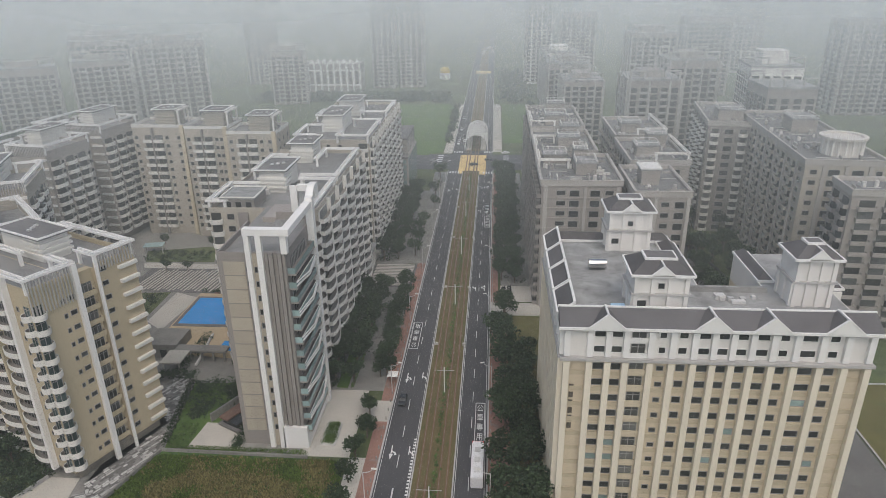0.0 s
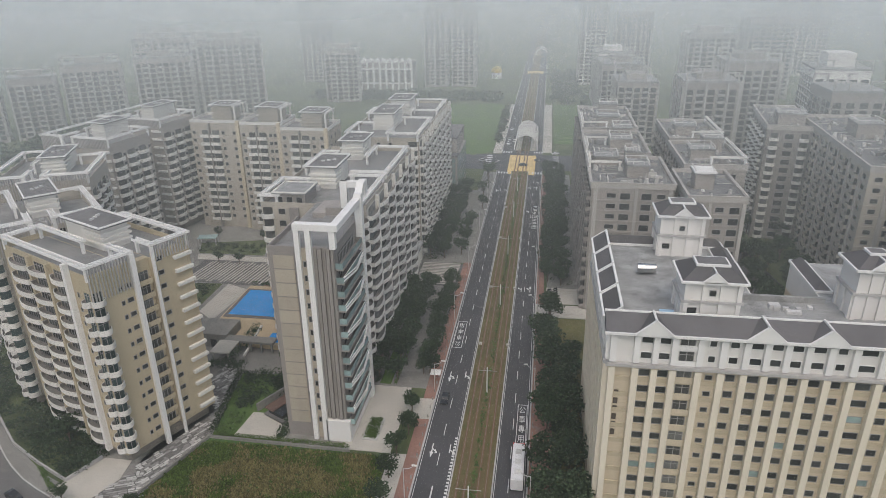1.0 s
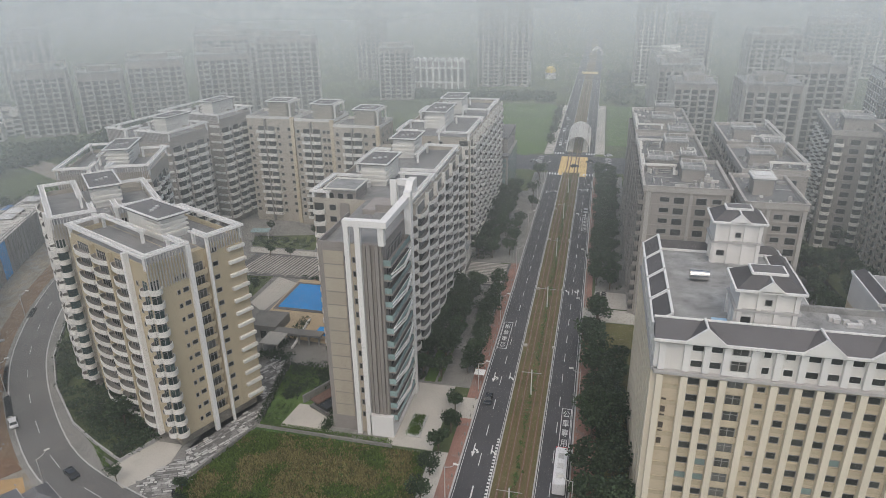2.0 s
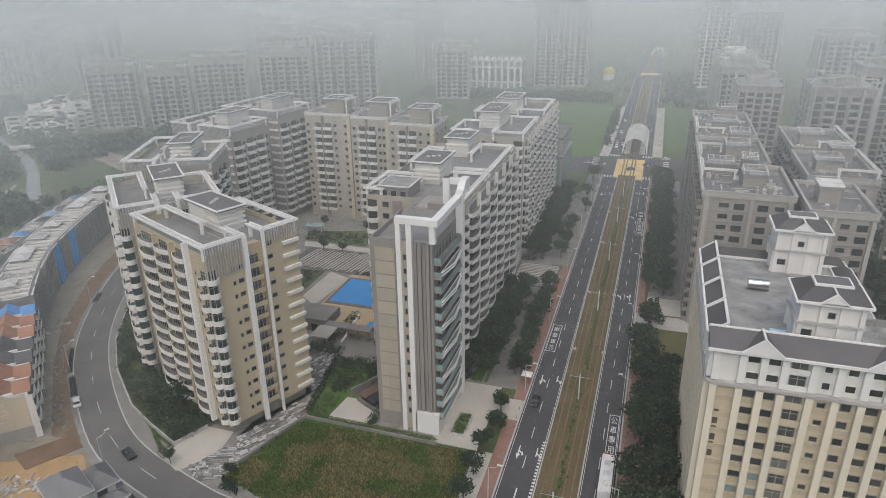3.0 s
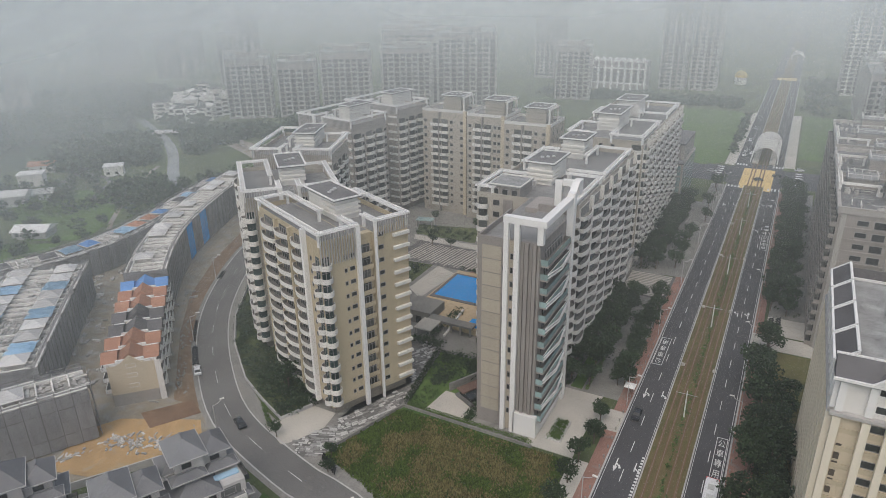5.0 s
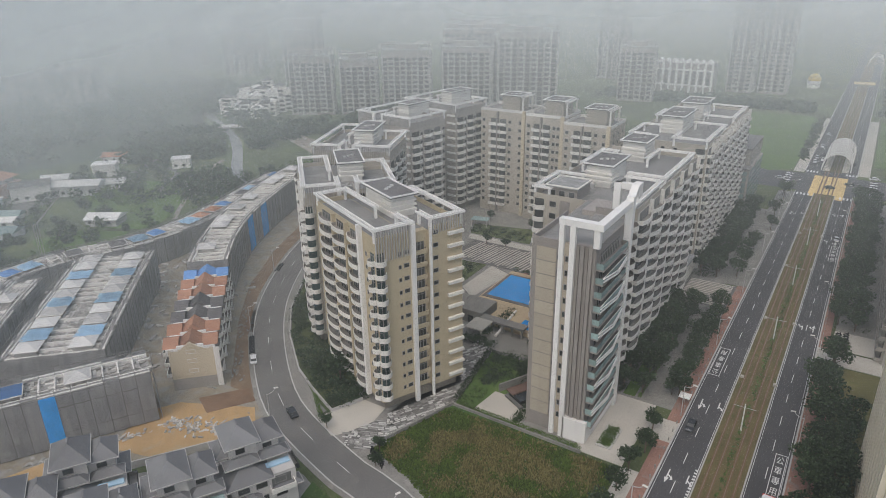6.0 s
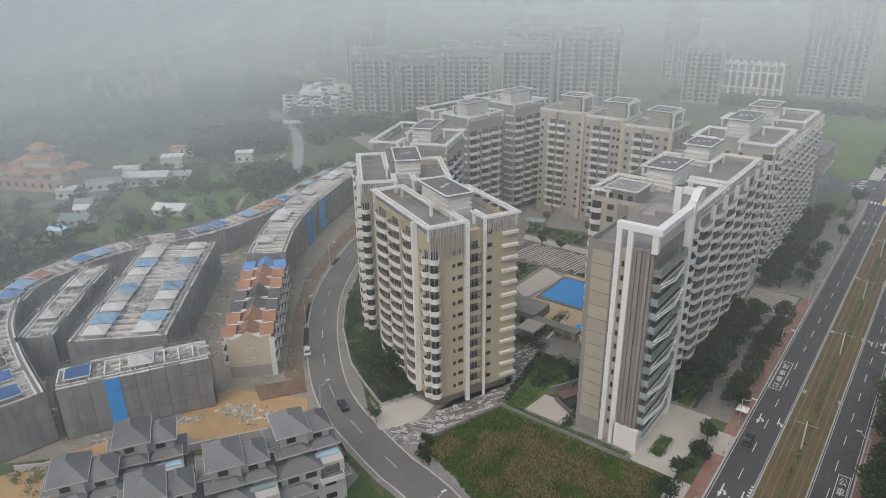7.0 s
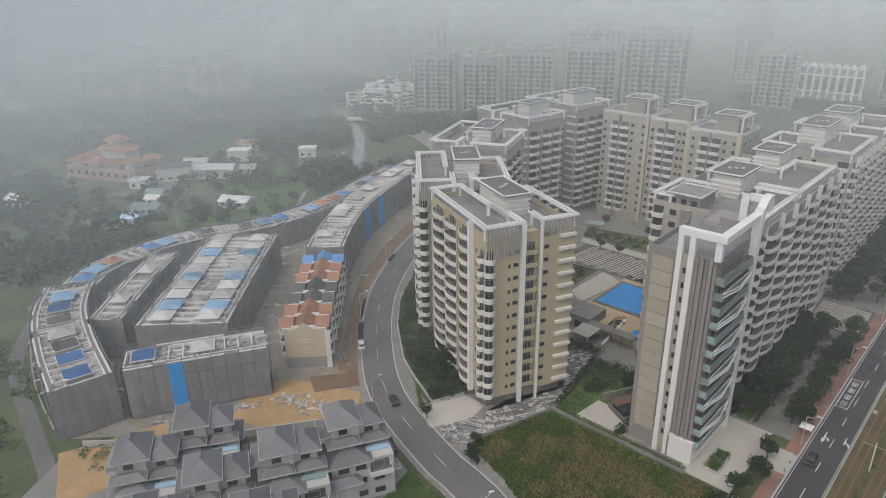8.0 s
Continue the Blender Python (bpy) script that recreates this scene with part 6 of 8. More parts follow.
def terrace_row():
    """Finished terraced houses with orange and slate roofs."""
    a = Vector((-128.5, 85.2, 0))
    d = Vector((-34.5, 33.8, 0)).normalized()
    ang = math.degrees(math.atan2(d.y, d.x))
    tops = [ORANGE, ORANGE, SLATE, SLATE, ORANGE, ORANGE, BLUEROOF]
    for i, mat in enumerate(tops):
        c = a + d * (i * 6.9)
        b = thing("terraced_house", c.x, c.y, ang, "%s-roofed terraced house with a cream end wall" % {"orange_roof_tile": "orange", "slate_roof": "slate", "blue_sheet_roof": "blue"}[mat.name], "terraced house", "terraced houses")
        bm = bmesh.new()
        box(bm, 0, -5.2, 3.2, 6.86, 5.2, 11.5)
        part("wall", bm, CREAM, b)
        bm = bmesh.new()
        box(bm, 0.01, -5.21, 0, 6.85, 5.21, 3.2)
        part("ground_floor", bm, TAUPE, b)
        bm = bmesh.new()
        gable(bm, -3.0, 3.0, 0.5, 6.3, 11.4, 2.6 if i % 2 else 2.2)
        part("main_roof", bm, mat, b, "", pose(0, 0, 0, 0, 0, -90))
        bm = bmesh.new()
        for sg in (-1, 1):
            box(bm, 0, sg * 4.3 - 1.4, 11.0, 6.88, sg * 4.3 + 1.4, 11.7)
        box(bm, -0.1, -3.1, 11.5, 0.4, 3.1, 12.3)
        part("eave", bm, WHITE, b)
        for sg in (-1, 1):
            bm = bmesh.new()
            gable(bm, 0.2, 6.6, min(sg * 2.8, sg * 6.4), max(sg * 2.8, sg * 6.4), 11.7, 1.5)
            part("side_roof", bm, mat, b)
            face = pose(6.86, 5.2, 0, 0, 0, 180) if sg > 0 else pose(0, -5.2, 0)
            for z in (3.4, 6.5, 9.4):
                put("balcony", balcony_mesh(4.6, 1.5, 0.0, parapet=WHITE, rail=0.9), b, face @ pose(3.4, 0, z))
            bm = bmesh.new()
            box(bm, -0.15, -1.3, 0, 0.15, 0, 11)
            part("party_wall", bm, STUCCO, b, "", face)
        if i == 0:
            for z in (4.6, 7.4, 10.0):
                put("niche", window_mesh(2.2, 1.1, CREAM, PALE), b, pose(0, 0, z, 0, 0, -90))
            bm = bmesh.new()
            gable(bm, -2.6, 2.6, -0.3, 0.0, 11.2, 2.2)
            part("gable_wall", bm, CREAM, b, "", pose(0, 0, 0, 0, 0, -90))


terrace_row()


def villa(x, y, rz, flip=False):
    """A stepped villa with slate hipped roofs at several heights."""
    b = thing("villa", x, y, rz, "white-grey villa with several dark slate hipped roofs", "villa", "villas")

    def wing(x0, y0, x1, y1, z1, name="wall"):
        bm = bmesh.new()
        box(bm, x0, y0, 0, x1, y1, z1)
        return part(name, bm, VILLA, b)

    def roof(x0, y0, x1, y1, z, h=2.2):
        bm = bmesh.new()
        hip(bm, x0 - 0.8, y0 - 0.8, z, x1 + 0.8, y1 + 0.8, h)
        r = part("slate_roof", bm, VILLASLATE, b)
        bm = bmesh.new()
        box(bm, x0 - 0.9, y0 - 0.9, z - 0.25, x1 + 0.9, y1 + 0.9, z)
        part("eave", bm, FIN, r)
        bm = bmesh.new()
        if x1 - x0 >= y1 - y0:
            i = (y1 - y0 + 1.6) / 2
            beam(bm, (x0 - 0.8 + i, (y0 + y1) / 2, z + h + 0.15), (x1 + 0.8 - i, (y0 + y1) / 2, z + h + 0.15), 0.3, 0.3)
        else:
            i = (x1 - x0 + 1.6) / 2
            beam(bm, ((x0 + x1) / 2, y0 - 0.8 + i, z + h + 0.15), ((x0 + x1) / 2, y1 + 0.8 - i, z + h + 0.15), 0.3, 0.3)
        part("ridge", bm, VILLASLATE, r)
    wing(-6, -5.5, 6, 5.5, 9.5)
    roof(-6, -5.5, 1.0, -1.0, 9.5, 1.8)
    roof(1.5, 0.5, 6, 5.5, 9.5, 1.6)
    wing(-4.8, -1.6, 0.2, 5.4, 15.4)
    wing(0.2, -0.4, 4.6, 5.0, 14.0)
    roof(-4.8, -1.6, 0.2, 5.4, 15.4, 2.6)
    roof(0.9, -0.4, 4.6, 5.0, 14.0, 2.2)
    roof(-5.4, -3.0, -0.6, -1.6, 12.2, 1.0)
    roof(0.8, -1.8, 5.2, -0.4, 11.2, 1.0)
    roof(-6.4, 0.6, -4.9, 5.2, 12.4, 1.1)
    roof(2.0, -5.6, 6.2, -4.2, 6.4, 0.9)
    wing(-7.6, -7.2, -1.5, -5.5, 6.2, "porch")
    roof(-7.4, -7.2, -1.5, -5.5, 6.2, 1.2)
    for org in (pose(-6, -5.5, 0), pose(-6, 5.5, 0, 0, 0, -90)):
        for cx in (2.2, 5.5, 9.0):
            column(b, org, cx, [1.0, 4.2, 7.3], "window", window_mesh(2.2, 1.4))
    for cx in (-2.8, 2.4):
        column(b, pose(0, -1.6 if cx < 0 else -0.4, 0), cx, [10.2, 13.3] if cx < 0 else [12.0], "window", window_mesh(1.8, 1.3))
    for cy in (0.6, 3.6):
        column(b, pose(-4.8, 0, 0, 0, 0, -90), -cy, [10.4, 13.2], "window", window_mesh(1.4, 1.2))
    put("balcony", balcony_mesh(4.6, 1.6, 0.0, parapet=STUCCO, rail=1.0), b, pose(3.2, -5.5, 6.4))
    put("balcony", balcony_mesh(4.6, 1.6, 0.0, parapet=GLASS, rail=0.9), b, pose(6, 0, 6.4, 0, 0, 90))
    bm = bmesh.new()
    box(bm, 1.0, -3.6, 9.6, 5.6, -2.2, 9.9)
    part("glass_canopy", bm, (TEAL if flip else SKYTARP), b, "pale glass canopy")


for x, y, rz, fl in ((-86.2, 66.6, 62, 0), (-88.8, 53.4, 60, 1), (-107.9, 46.7, 58, 0), (-92.6, 40.6, 60, 1), (-107, 34.6, 58, 0), (-91.1, 28, 60, 0), (-78, 41, 60, 1)):
    villa(x, y, rz, flip=bool(fl))
bm = bmesh.new()
for p, q in (((-106.5, 72.5), (-121, 51)), ((-121, 51), (-139, 33)), ((-106.5, 72.5), (-98, 76.5))):
    beam(bm, (*p, 1.8), (*q, 1.8), 0.3, 1.8)
slab("site_wall", bm, KERB, "low concrete wall between the villas and the site", "wall")
bm = bmesh.new()
rnd = random.Random(9)
for i in range(700):
    k = rnd.random()
    x, y = -150 - 75 * k + rnd.gauss(0, 9), 52 + 75 * k + rnd.gauss(0, 26)
    if (x + 140) * 0.42 + y > 150 or x < -224 or y < 40 or x > -126:
        continue
    a, ln, z = rnd.uniform(0, 3.14), rnd.uniform(0.4, 3.0), rnd.uniform(0.15, 0.8)
    beam(bm, (x, y, z), (x + ln * math.cos(a), y + ln * math.sin(a), z), rnd.uniform(0.1, 0.9), z)
for i in range(260):
    t, u = rnd.random(), rnd.gauss(0, 1)
    x, y = (-123 + 15 * t + u * 1.5, 76 + 4 * t - 3 + u * 2.2) if i % 2 else (-136 + 12 * t + u, 53 + 21 * t + u - 7)
    a = rnd.uniform(0, 3.14)
    ln = rnd.uniform(0.3, 1.5)
    z = rnd.uniform(0.15, 0.5)
    beam(bm, (x, y, z), (x + ln * math.cos(a), y + ln * math.sin(a), z), rnd.uniform(0.1, 0.6), z)
slab("rubble", bm, RAWCON, "heap of planks and rubble on the soil", "rubble", "stuff")
# tower crane mast behind the site
t = thing("crane_mast", -231, 104, 20, "thin lattice crane mast with a raised jib", "crane")
bm = bmesh.new()
for px, py in ((-0.5, -0.5), (0.5, -0.5), (0.5, 0.5), (-0.5, 0.5)):
    beam(bm, (px, py - 0.08, 18), (px, py + 0.08, 18), 0.16, 18)
for k in range(12):
    beam(bm, (-0.5, -0.5, 1 + k * 1.5), (0.5, -0.5, 2 + k * 1.5), 0.1, 0.1)
    beam(bm, (-0.5, 0.5, 2 + k * 1.5), (-0.5, -0.5, 1 + k * 1.5), 0.1, 0.1)
part("mast", bm, SCAFF, t)
bm = bmesh.new()
beam(bm, (0, 0, 18), (10, 6, 30), 0.5, 0.5)
part("jib", bm, SCAFF, t)


# ---- farms, temple and woods beyond ----
def shed(x, y, rz, w, d, h, wall, roof, label, low=False):
    b = thing("farm_house", x, y, rz, label, "small house")
    bm = bmesh.new()
    box(bm, 0, 0, 0, w, d, h)
    part("wall", bm, wall, b)
    bm = bmesh.new()
    if low:
        box(bm, -0.4, -0.4, h, w + 0.4, d + 0.4, h + 0.4)
    else:
        gable(bm, -0.6, d + 0.6, -0.6, w + 0.6, h, 1.8)
    part("roof", bm, roof, b, "", None if low else pose(0, d, 0, 0, 0, -90))
    for i in range(max(1, int(w / 4))):
        put("window", window_mesh(1.6, 1.3), b, pose(2 + i * 4, 0, 1.2))
    return b


for x, y, q, w2, d2, mt in ((-300, 122, 35, 8, 5, TEAL), (-292, 118, 35, 6, 4, WHITE), (-305, 172, 48, 9, 6, GREYTARP), (-338, 160, 45, 12, 7, GREYTARP), (-345, 215, 40, 10, 7, WHITE), (-352, 226, 35, 8, 6, GREYTARP), (-275, 100, 28, 7, 5, SKYTARP)):
    shed(x, y, q, w2, d2, 3.0, GREYTARP, mt, "low farm shed with a sheet roof among the fields")
shed(-322, 138, 60, 16, 9, 7, STUCCO, SLATE, "white two-storey farm house with a grey roof")
shed(-316, 152, 40, 22, 10, 5, GREYTARP, GREYTARP, "long grey farm shed")
shed(-330, 182, 45, 11, 8, 6, STUCCO, WHITE, "white flat-roofed farm house", True)
shed(-308, 213, 45, 9, 7, 5, STUCCO, WHITE, "small white house beside the river", True)
shed(-264, 138, 30, 13, 9, 3, GREYTARP, WHITE, "white barn roof in the meadow")
shed(-284, 108, 30, 12, 8, 3, GREYTARP, TEAL, "low shed with a green sheet roof")
shed(-340, 76, 20, 9, 7, 3.5, STUCCO, WHITE, "small white hut among trees")
shed(-350, 200, 40, 12, 8, 4, STUCCO, ORANGE, "small house with a red roof")
shed(-322, 124, 50, 8, 7, 4, STUCCO, WHITE, "white annex beside the temple", True)
shed(-225, 236, 60, 16, 9, 5, STUCCO, BLUEROOF, "low house with a blue roof at the river road")
t = thing("temple", -369, 113, 24, "pink temple with tiered orange tiled roofs", "temple")
bm = bmesh.new()
box(bm, 0, 0, 0, 44, 22, 6)
part("wall", bm, surf("pink_plaster", (0.50, 0.33, 0.27), 0.85, 0.15, 6, 0.5, 0.1), t)
for x0, y0, x1, y1, z, h in ((1, 1, 10, 10, 8.5, 2.6), (1, 12, 10, 21, 8.5, 2.6), (11, 1.5, 20, 10, 8, 2.6), (24, 1.5, 33, 10, 8, 2.6), (13, 9, 31, 20, 13, 3.6), (35, 1, 43, 10, 9.5, 2.8), (35, 12, 43, 21, 8.5, 2.6), (17, 11, 27, 18, 17.5, 3)):
    bm = bmesh.new()
    box(bm, x0 + 1, y0 + 1, 5, x1 - 1, y1 - 1, z)
    q = part("upper_wall", bm, STUCCO, t)
    bm = bmesh.new()
    hip(bm, x0 - 1, y0 - 1, z, x1 + 1, y1 + 1, h, ridge=0.42)
    part("tiled_roof", bm, ORANGE, q)
for i in range(9):
    put("window", window_mesh(2.0, 2.2), t, pose(3 + i * 4.8, 0, 2))
bm = bmesh.new()
beam(bm, (-372, 285, 2.4), (-342, 312, 2.4), 8, 0.8)
for k in (0.2, 0.8):
    beam(bm, (-372 + 30 * k, 285 + 27 * k, 1.6), (-370.5 + 30 * k, 286.5 + 27 * k, 1.6), 6, 1.6)
slab("river_bridge", bm, KERB, "low concrete bridge over the river", "bridge")


# ---- far houses in the fog ----
def far_tower(x, y, rz, w, d, h, wall, label, step=4.2, pitch=3.2, white=True, crown=0.0, group="far houses"):
    b = thing("far_house", x, y, rz, label, "high-rise", group)
    bm = bmesh.new()
    box(bm, 0, 0, 0, w, d, h)
    part("wall", bm, wall, b)
    f = faces_of(w, d)
    for key, ln in (("S", w), ("E", d), ("W", d)):
        n, m = max(1, int(ln / step)), int((h - 3) / pitch)
        bm = bmesh.new()
        for i in range(n):
            cx = (i + 0.5) * ln / n
            for k in range(m):
                box(bm, cx - step * 0.36, -0.12, 1.9 + k * pitch, cx + step * 0.36, 0.02, 4.3 + k * pitch)
        tagged(part("windows", bm, GLASS, b, "", f[key]), kind="stuff")
        if white:
            pier = bar_mesh("pier", 0.9, 1.1, round(h, 2), FARTRIM)
            for i in range(0, n + 1, 2):
                put("pier", pier, b, f[key] @ pose(min(max(i * ln / n, 0.5), ln - 0.5), 0, 0))
            bm = bmesh.new()
            for i in range(1, n, 2):
                cx = (i + 0.5) * ln / n
                for k in range(m):
                    box(bm, cx - step * 0.48, -1.2, 1.6 + k * pitch, cx + step * 0.48, 0.0, 2.5 + k * pitch)
            tagged(part("balconies", bm, FARTRIM, b, "", f[key]), kind="stuff")
    bm = bmesh.new()
    box(bm, -0.4, -0.4, h, w + 0.4, d + 0.4, h + 0.8)
    part("flat_roof", bm, CONCRETE, b)
    if crown:
        bm = bmesh.new()
        box(bm, w * 0.25, d * 0.25, h + 0.8, w * 0.75, d * 0.75, h + crown)
        part("roof_house", bm, wall, b)
    bm = bmesh.new()
    for cx in (0.5, w * 0.3, w * 0.7, w - 0.5):
        for cy in (0.5, d - 0.5):
            box(bm, cx - 0.35, cy - 0.35, h + 0.8, cx + 0.35, cy + 0.35, h + 4.2)
    for cy in (0.5, d - 0.5):
        for x0, x1 in ((0.2, w * 0.3 + 0.3), (w * 0.7 - 0.3, w - 0.2)):
            box(bm, x0, cy - 0.4, h + 4.2, x1, cy + 0.4, h + 4.8)
    part("roof_frame", bm, FARTRIM, b)
    return b


far_tower(-107, 600, 0, 19, 24, 118, GREIGE, "tall residential tower that fades into the fog", crown=5)
far_tower(-83, 604, 0, 20, 24, 118, TAUPE, "tall residential tower that fades into the fog", crown=5)
far_tower(-228, 625, 0, 24, 22, 84, GREIGE, "slim residential tower far in the fog")
far_tower(28, 622, 0, 22, 22, 92, PALE, "pale residential tower far in the fog")
far_tower(60, 640, 0, 30, 22, 60, TAUPE, "grey high-rise far in the fog")
far_tower(98, 512, 0, 32, 24, 52, GREIGE, "brown high-rise far in the fog", crown=5)
far_tower(150, 560, 0, 34, 24, 60, TAUPE, "grey high-rise far in the fog")
far_tower(215, 690, 0, 40, 24, 70, PALE, "pale high-rise far in the fog")
far_tower(232, 480, 0, 36, 26, 62, GREIGE, "brown high-rise far in the fog")
far_tower(262, 380, 0, 40, 30, 56, TAUPE, "brown high-rise far in the fog", crown=4)
far_tower(64, 330, 0, 24, 26, 46, GREIGE, "grey apartment tower in the fog with stacked balconies", crown=4)
far_tower(92, 372, 0, 26, 26, 50, GREIGE, "grey apartment tower in the fog with stacked balconies", crown=4)
far_tower(124, 318, 0, 22, 26, 44, GREIGE, "brown apartment house in the fog", 4.6, white=False)
far_tower(125, 345, -6, 24, 28, 50, STUCCO, "white apartment tower in the fog with a stepped top", 4.6, white=False, crown=7)
far_tower(160, 250, -10, 30, 40, 46, GREIGE, "dark slab house deep in the fog", crown=4)
far_tower(40, 395, 0, 22, 30, 36, TAUPE, "brown house beyond the crossing", crown=4)
far_tower(34, 440, 0, 26, 40, 40, GREIGE, "brown house beyond the crossing", crown=4)
far_tower(36, 520, 0, 26, 40, 38, PALE, "pale house beyond the crossing", crown=4)
for x, y, rz, w, h, lab in ((-356, 352, 32, 30, 41, GREIGE), (-326, 372, 32, 26, 38, GREIGE), (-300, 388, 30, 34, 44, TAUPE), (-262, 408, 28, 34, 46, TAUPE), (-224, 420, 25, 40, 56, GREIGE), (-250, 460, 20, 34, 50, TAUPE), (-300, 470, 25, 40, 52, TAUPE),
                            (-172, 520, 10, 26, 40, TAUPE), (-330, 520, 20, 50, 52, TAUPE)):
    far_tower(x, y, rz, w, 16, h, lab, "grey-brown residential slab in the fog", crown=4)
for k in range(6):
    far_tower(-598 + k * 11, 208 + k * 19, 60, 19.5, 14, 24 + (k % 3) * 1.6, GREIGE, "pale row of apartments far behind the woods", crown=3)
for k in range(5):
    far_tower(-640 + k * 9, 60 + k * 22, 70, 20, 14, 44 + (k % 2) * 6, PALE, "pale apartments far behind the woods", crown=3)
for k in range(8):
    far_tower(-480 - k * 28, 470 + (k % 3) * 40, 35, 24, 16, 46 + (k * 7) % 20, TAUPE, "dim high-rise at the edge of sight")

# the white arcaded house beyond the sports field
t = thing("arcaded_house", -183, 580, 0, "white arcaded apartment house beyond the field", "apartment house")
bm = bmesh.new()
box(bm, 0, 1, 0, 69, 18, 24)
part("wall", bm, GREIGE, t)
for i in range(13):
    put("pier", bar_mesh("pier", 1.5, 0.9, 25.0, WHITE), t, pose(0.8 + i * 5.6, 1, 0))
for z in (5.5, 17.5, 23.5):
    put("cornice", bar_mesh("cornice", 69.5, 1.2, 1.1, WHITE), t, pose(34.5, 1, z))
for i in range(12):
    bm = bmesh.new()
    gable(bm, 1.6 + i * 5.6, 5.6 + i * 5.6, 0.2, 6, 24.6, 2.4)
    part("dormer", bm, WHITE, t)
    bm = bmesh.new()
    for k in range(4):
        box(bm, 2.4 + i * 5.6, 0.86, 6.6 + k * 2.9, 4.8 + i * 5.6, 0.98, 8.8 + k * 2.9)
    part("glazing", bm, GLASS, t)
# white terraced villas on the slope
rnd = random.Random(12)
for i in range(26):
    x, y = -404 + (i % 5) * 8 + rnd.uniform(-3.5, 3.5), 326 + (i // 5) * 8.5 + rnd.uniform(-3.5, 3.5)
    b = thing("hill_villa", x, y, 40 + rnd.uniform(-14, 14), "white villa of a dense estate in the fog", "villa", "hill villas")
    h = rnd.choice((8, 10, 11, 13)) + (i // 5) * 1.2
    bm = bmesh.new()
    box(bm, 0, 0, 0, 8, 8, h)
    part("wall", bm, rnd.choice((STUCCO, PALE, PILASTERDIM)), b)
    bm = bmesh.new()
    if i % 3:
        hip(bm, -0.4, -0.4, h, 8.4, 8.4, 2.0)
    else:
        gable(bm, -0.4, 4.4, -0.4, 8.4, h, 1.8)
        box(bm, 4.2, 1.0, h, 7.6, 6.0, h + 2.6)
    part("roof", bm, SLATE if i % 2 else STUCCO, b)
    put("balcony", balcony_mesh(5.0, 1.6, 0.0, parapet=STUCCO, rail=1.0), b, pose(4.0, 0, 3.4))
    put("balcony", balcony_mesh(5.0, 1.6, 0.0, parapet=STUCCO, rail=1.0), b, pose(4.0, 0, 6.6))
    for k in range(int(h / 3)):
        put("window", window_mesh(5.6, 1.6), b, pose(4.0, 0, 1 + k * 3))
# golden dome pavilion
t = thing("domed_pavilion", -47, 655, 0, "small pavilion with a golden dome", "pavilion")
bm = bmesh.new()
bmesh.ops.create_cone(bm, cap_ends=True, segments=24, radius1=5, radius2=5, depth=6, matrix=pose(0, 0, 3))
part("drum", bm, PALE, t)
bm = bmesh.new()
bmesh.ops.create_uvsphere(bm, u_segments=24, v_segments=12, radius=5.2, matrix=pose(0, 0, 6.5))
bmesh.ops.bisect_plane(bm, geom=bm.verts[:] + bm.edges[:] + bm.faces[:], plane_co=(0, 0, 6), plane_no=(0, 0, -1), clear_outer=True)
part("dome", bm, GOLD, t)

# ---- tram stop and crossing ----
t = thing("tram_stop", -9.9, 377, 0, "white ribbed arch canopy over the tram stop", "tram stop")
bm = bmesh.new()
box(bm, -5.6, 0, 0.1, -2.6, 44, 1.0)
part("platform", bm, PAVE, t)
bm = bmesh.new()
box(bm, 2.6, 0, 0.1, 5.6, 44, 1.0)
part("platform", bm, PAVE, t)


def arch(bm, y, r, w, rise):
    pts = [Vector((r * math.cos(a), y, rise * math.sin(a) + 2.6)) for a in [math.pi * k / 14 for k in range(15)]]
    pts = [Vector((r, y, 0.2))] + pts + [Vector((-r, y, 0.2))]
    for p, q in zip(pts, pts[1:]):
        beam(bm, p - Vector((0, w / 2, 0)), q - Vector((0, w / 2, 0)), w, w)


for k in range(9):
    bm = bmesh.new()
    for p, q in zip([math.pi * j / 14 for j in range(14)], [math.pi * (j + 1) / 14 for j in range(14)]):
        a, c = (Vector((6.4 * math.cos(v), 2 + k * 5.0, 6.2 * math.sin(v) + 2.6)) for v in (p, q))
        for sgn in (-0.3, 0.3):
            v = [bm.verts.new(a + Vector((0, sgn, 0))), bm.verts.new(c + Vector((0, sgn, 0))), bm.verts.new(c * 0.95 + Vector((0, sgn + (2 + k * 5.0) * 0.05, 0.1))), bm.verts.new(a * 0.95 + Vector((0, sgn + (2 + k * 5.0) * 0.05, 0.1)))]
            bm.faces.new(v)
        v = [bm.verts.new(p2) for p2 in (a + Vector((0, -0.3, 0)), a + Vector((0, 0.3, 0)), c + Vector((0, 0.3, 0)), c + Vector((0, -0.3, 0)))]
        bm.faces.new(v)
    for sx in (-6.4, 6.4):
        box(bm, sx - 0.25, 1.7 + k * 5.0, 0.1, sx + 0.25, 2.3 + k * 5.0, 2.7)
    part("rib", bm, WHITE, t)
for j in range(1, 8):
    a = math.pi * j / 8
    bm = bmesh.new()
    beam(bm, (6.3 * math.cos(a), 1, 6.1 * math.sin(a) + 2.7), (6.3 * math.cos(a), 43, 6.1 * math.sin(a) + 2.7), 0.3, 0.3)
    part("purlin", bm, WHITE, t)
bm = bmesh.new()
for j in range(3, 11):
    a, c = math.pi * j / 14, math.pi * (j + 1) / 14
    v = [bm.verts.new((6.0 * math.cos(q), y, 5.8 * math.sin(q) + 2.6)) for q, y in ((a, 2), (c, 2), (c, 42), (a, 42))]
    bm.faces.new(v)
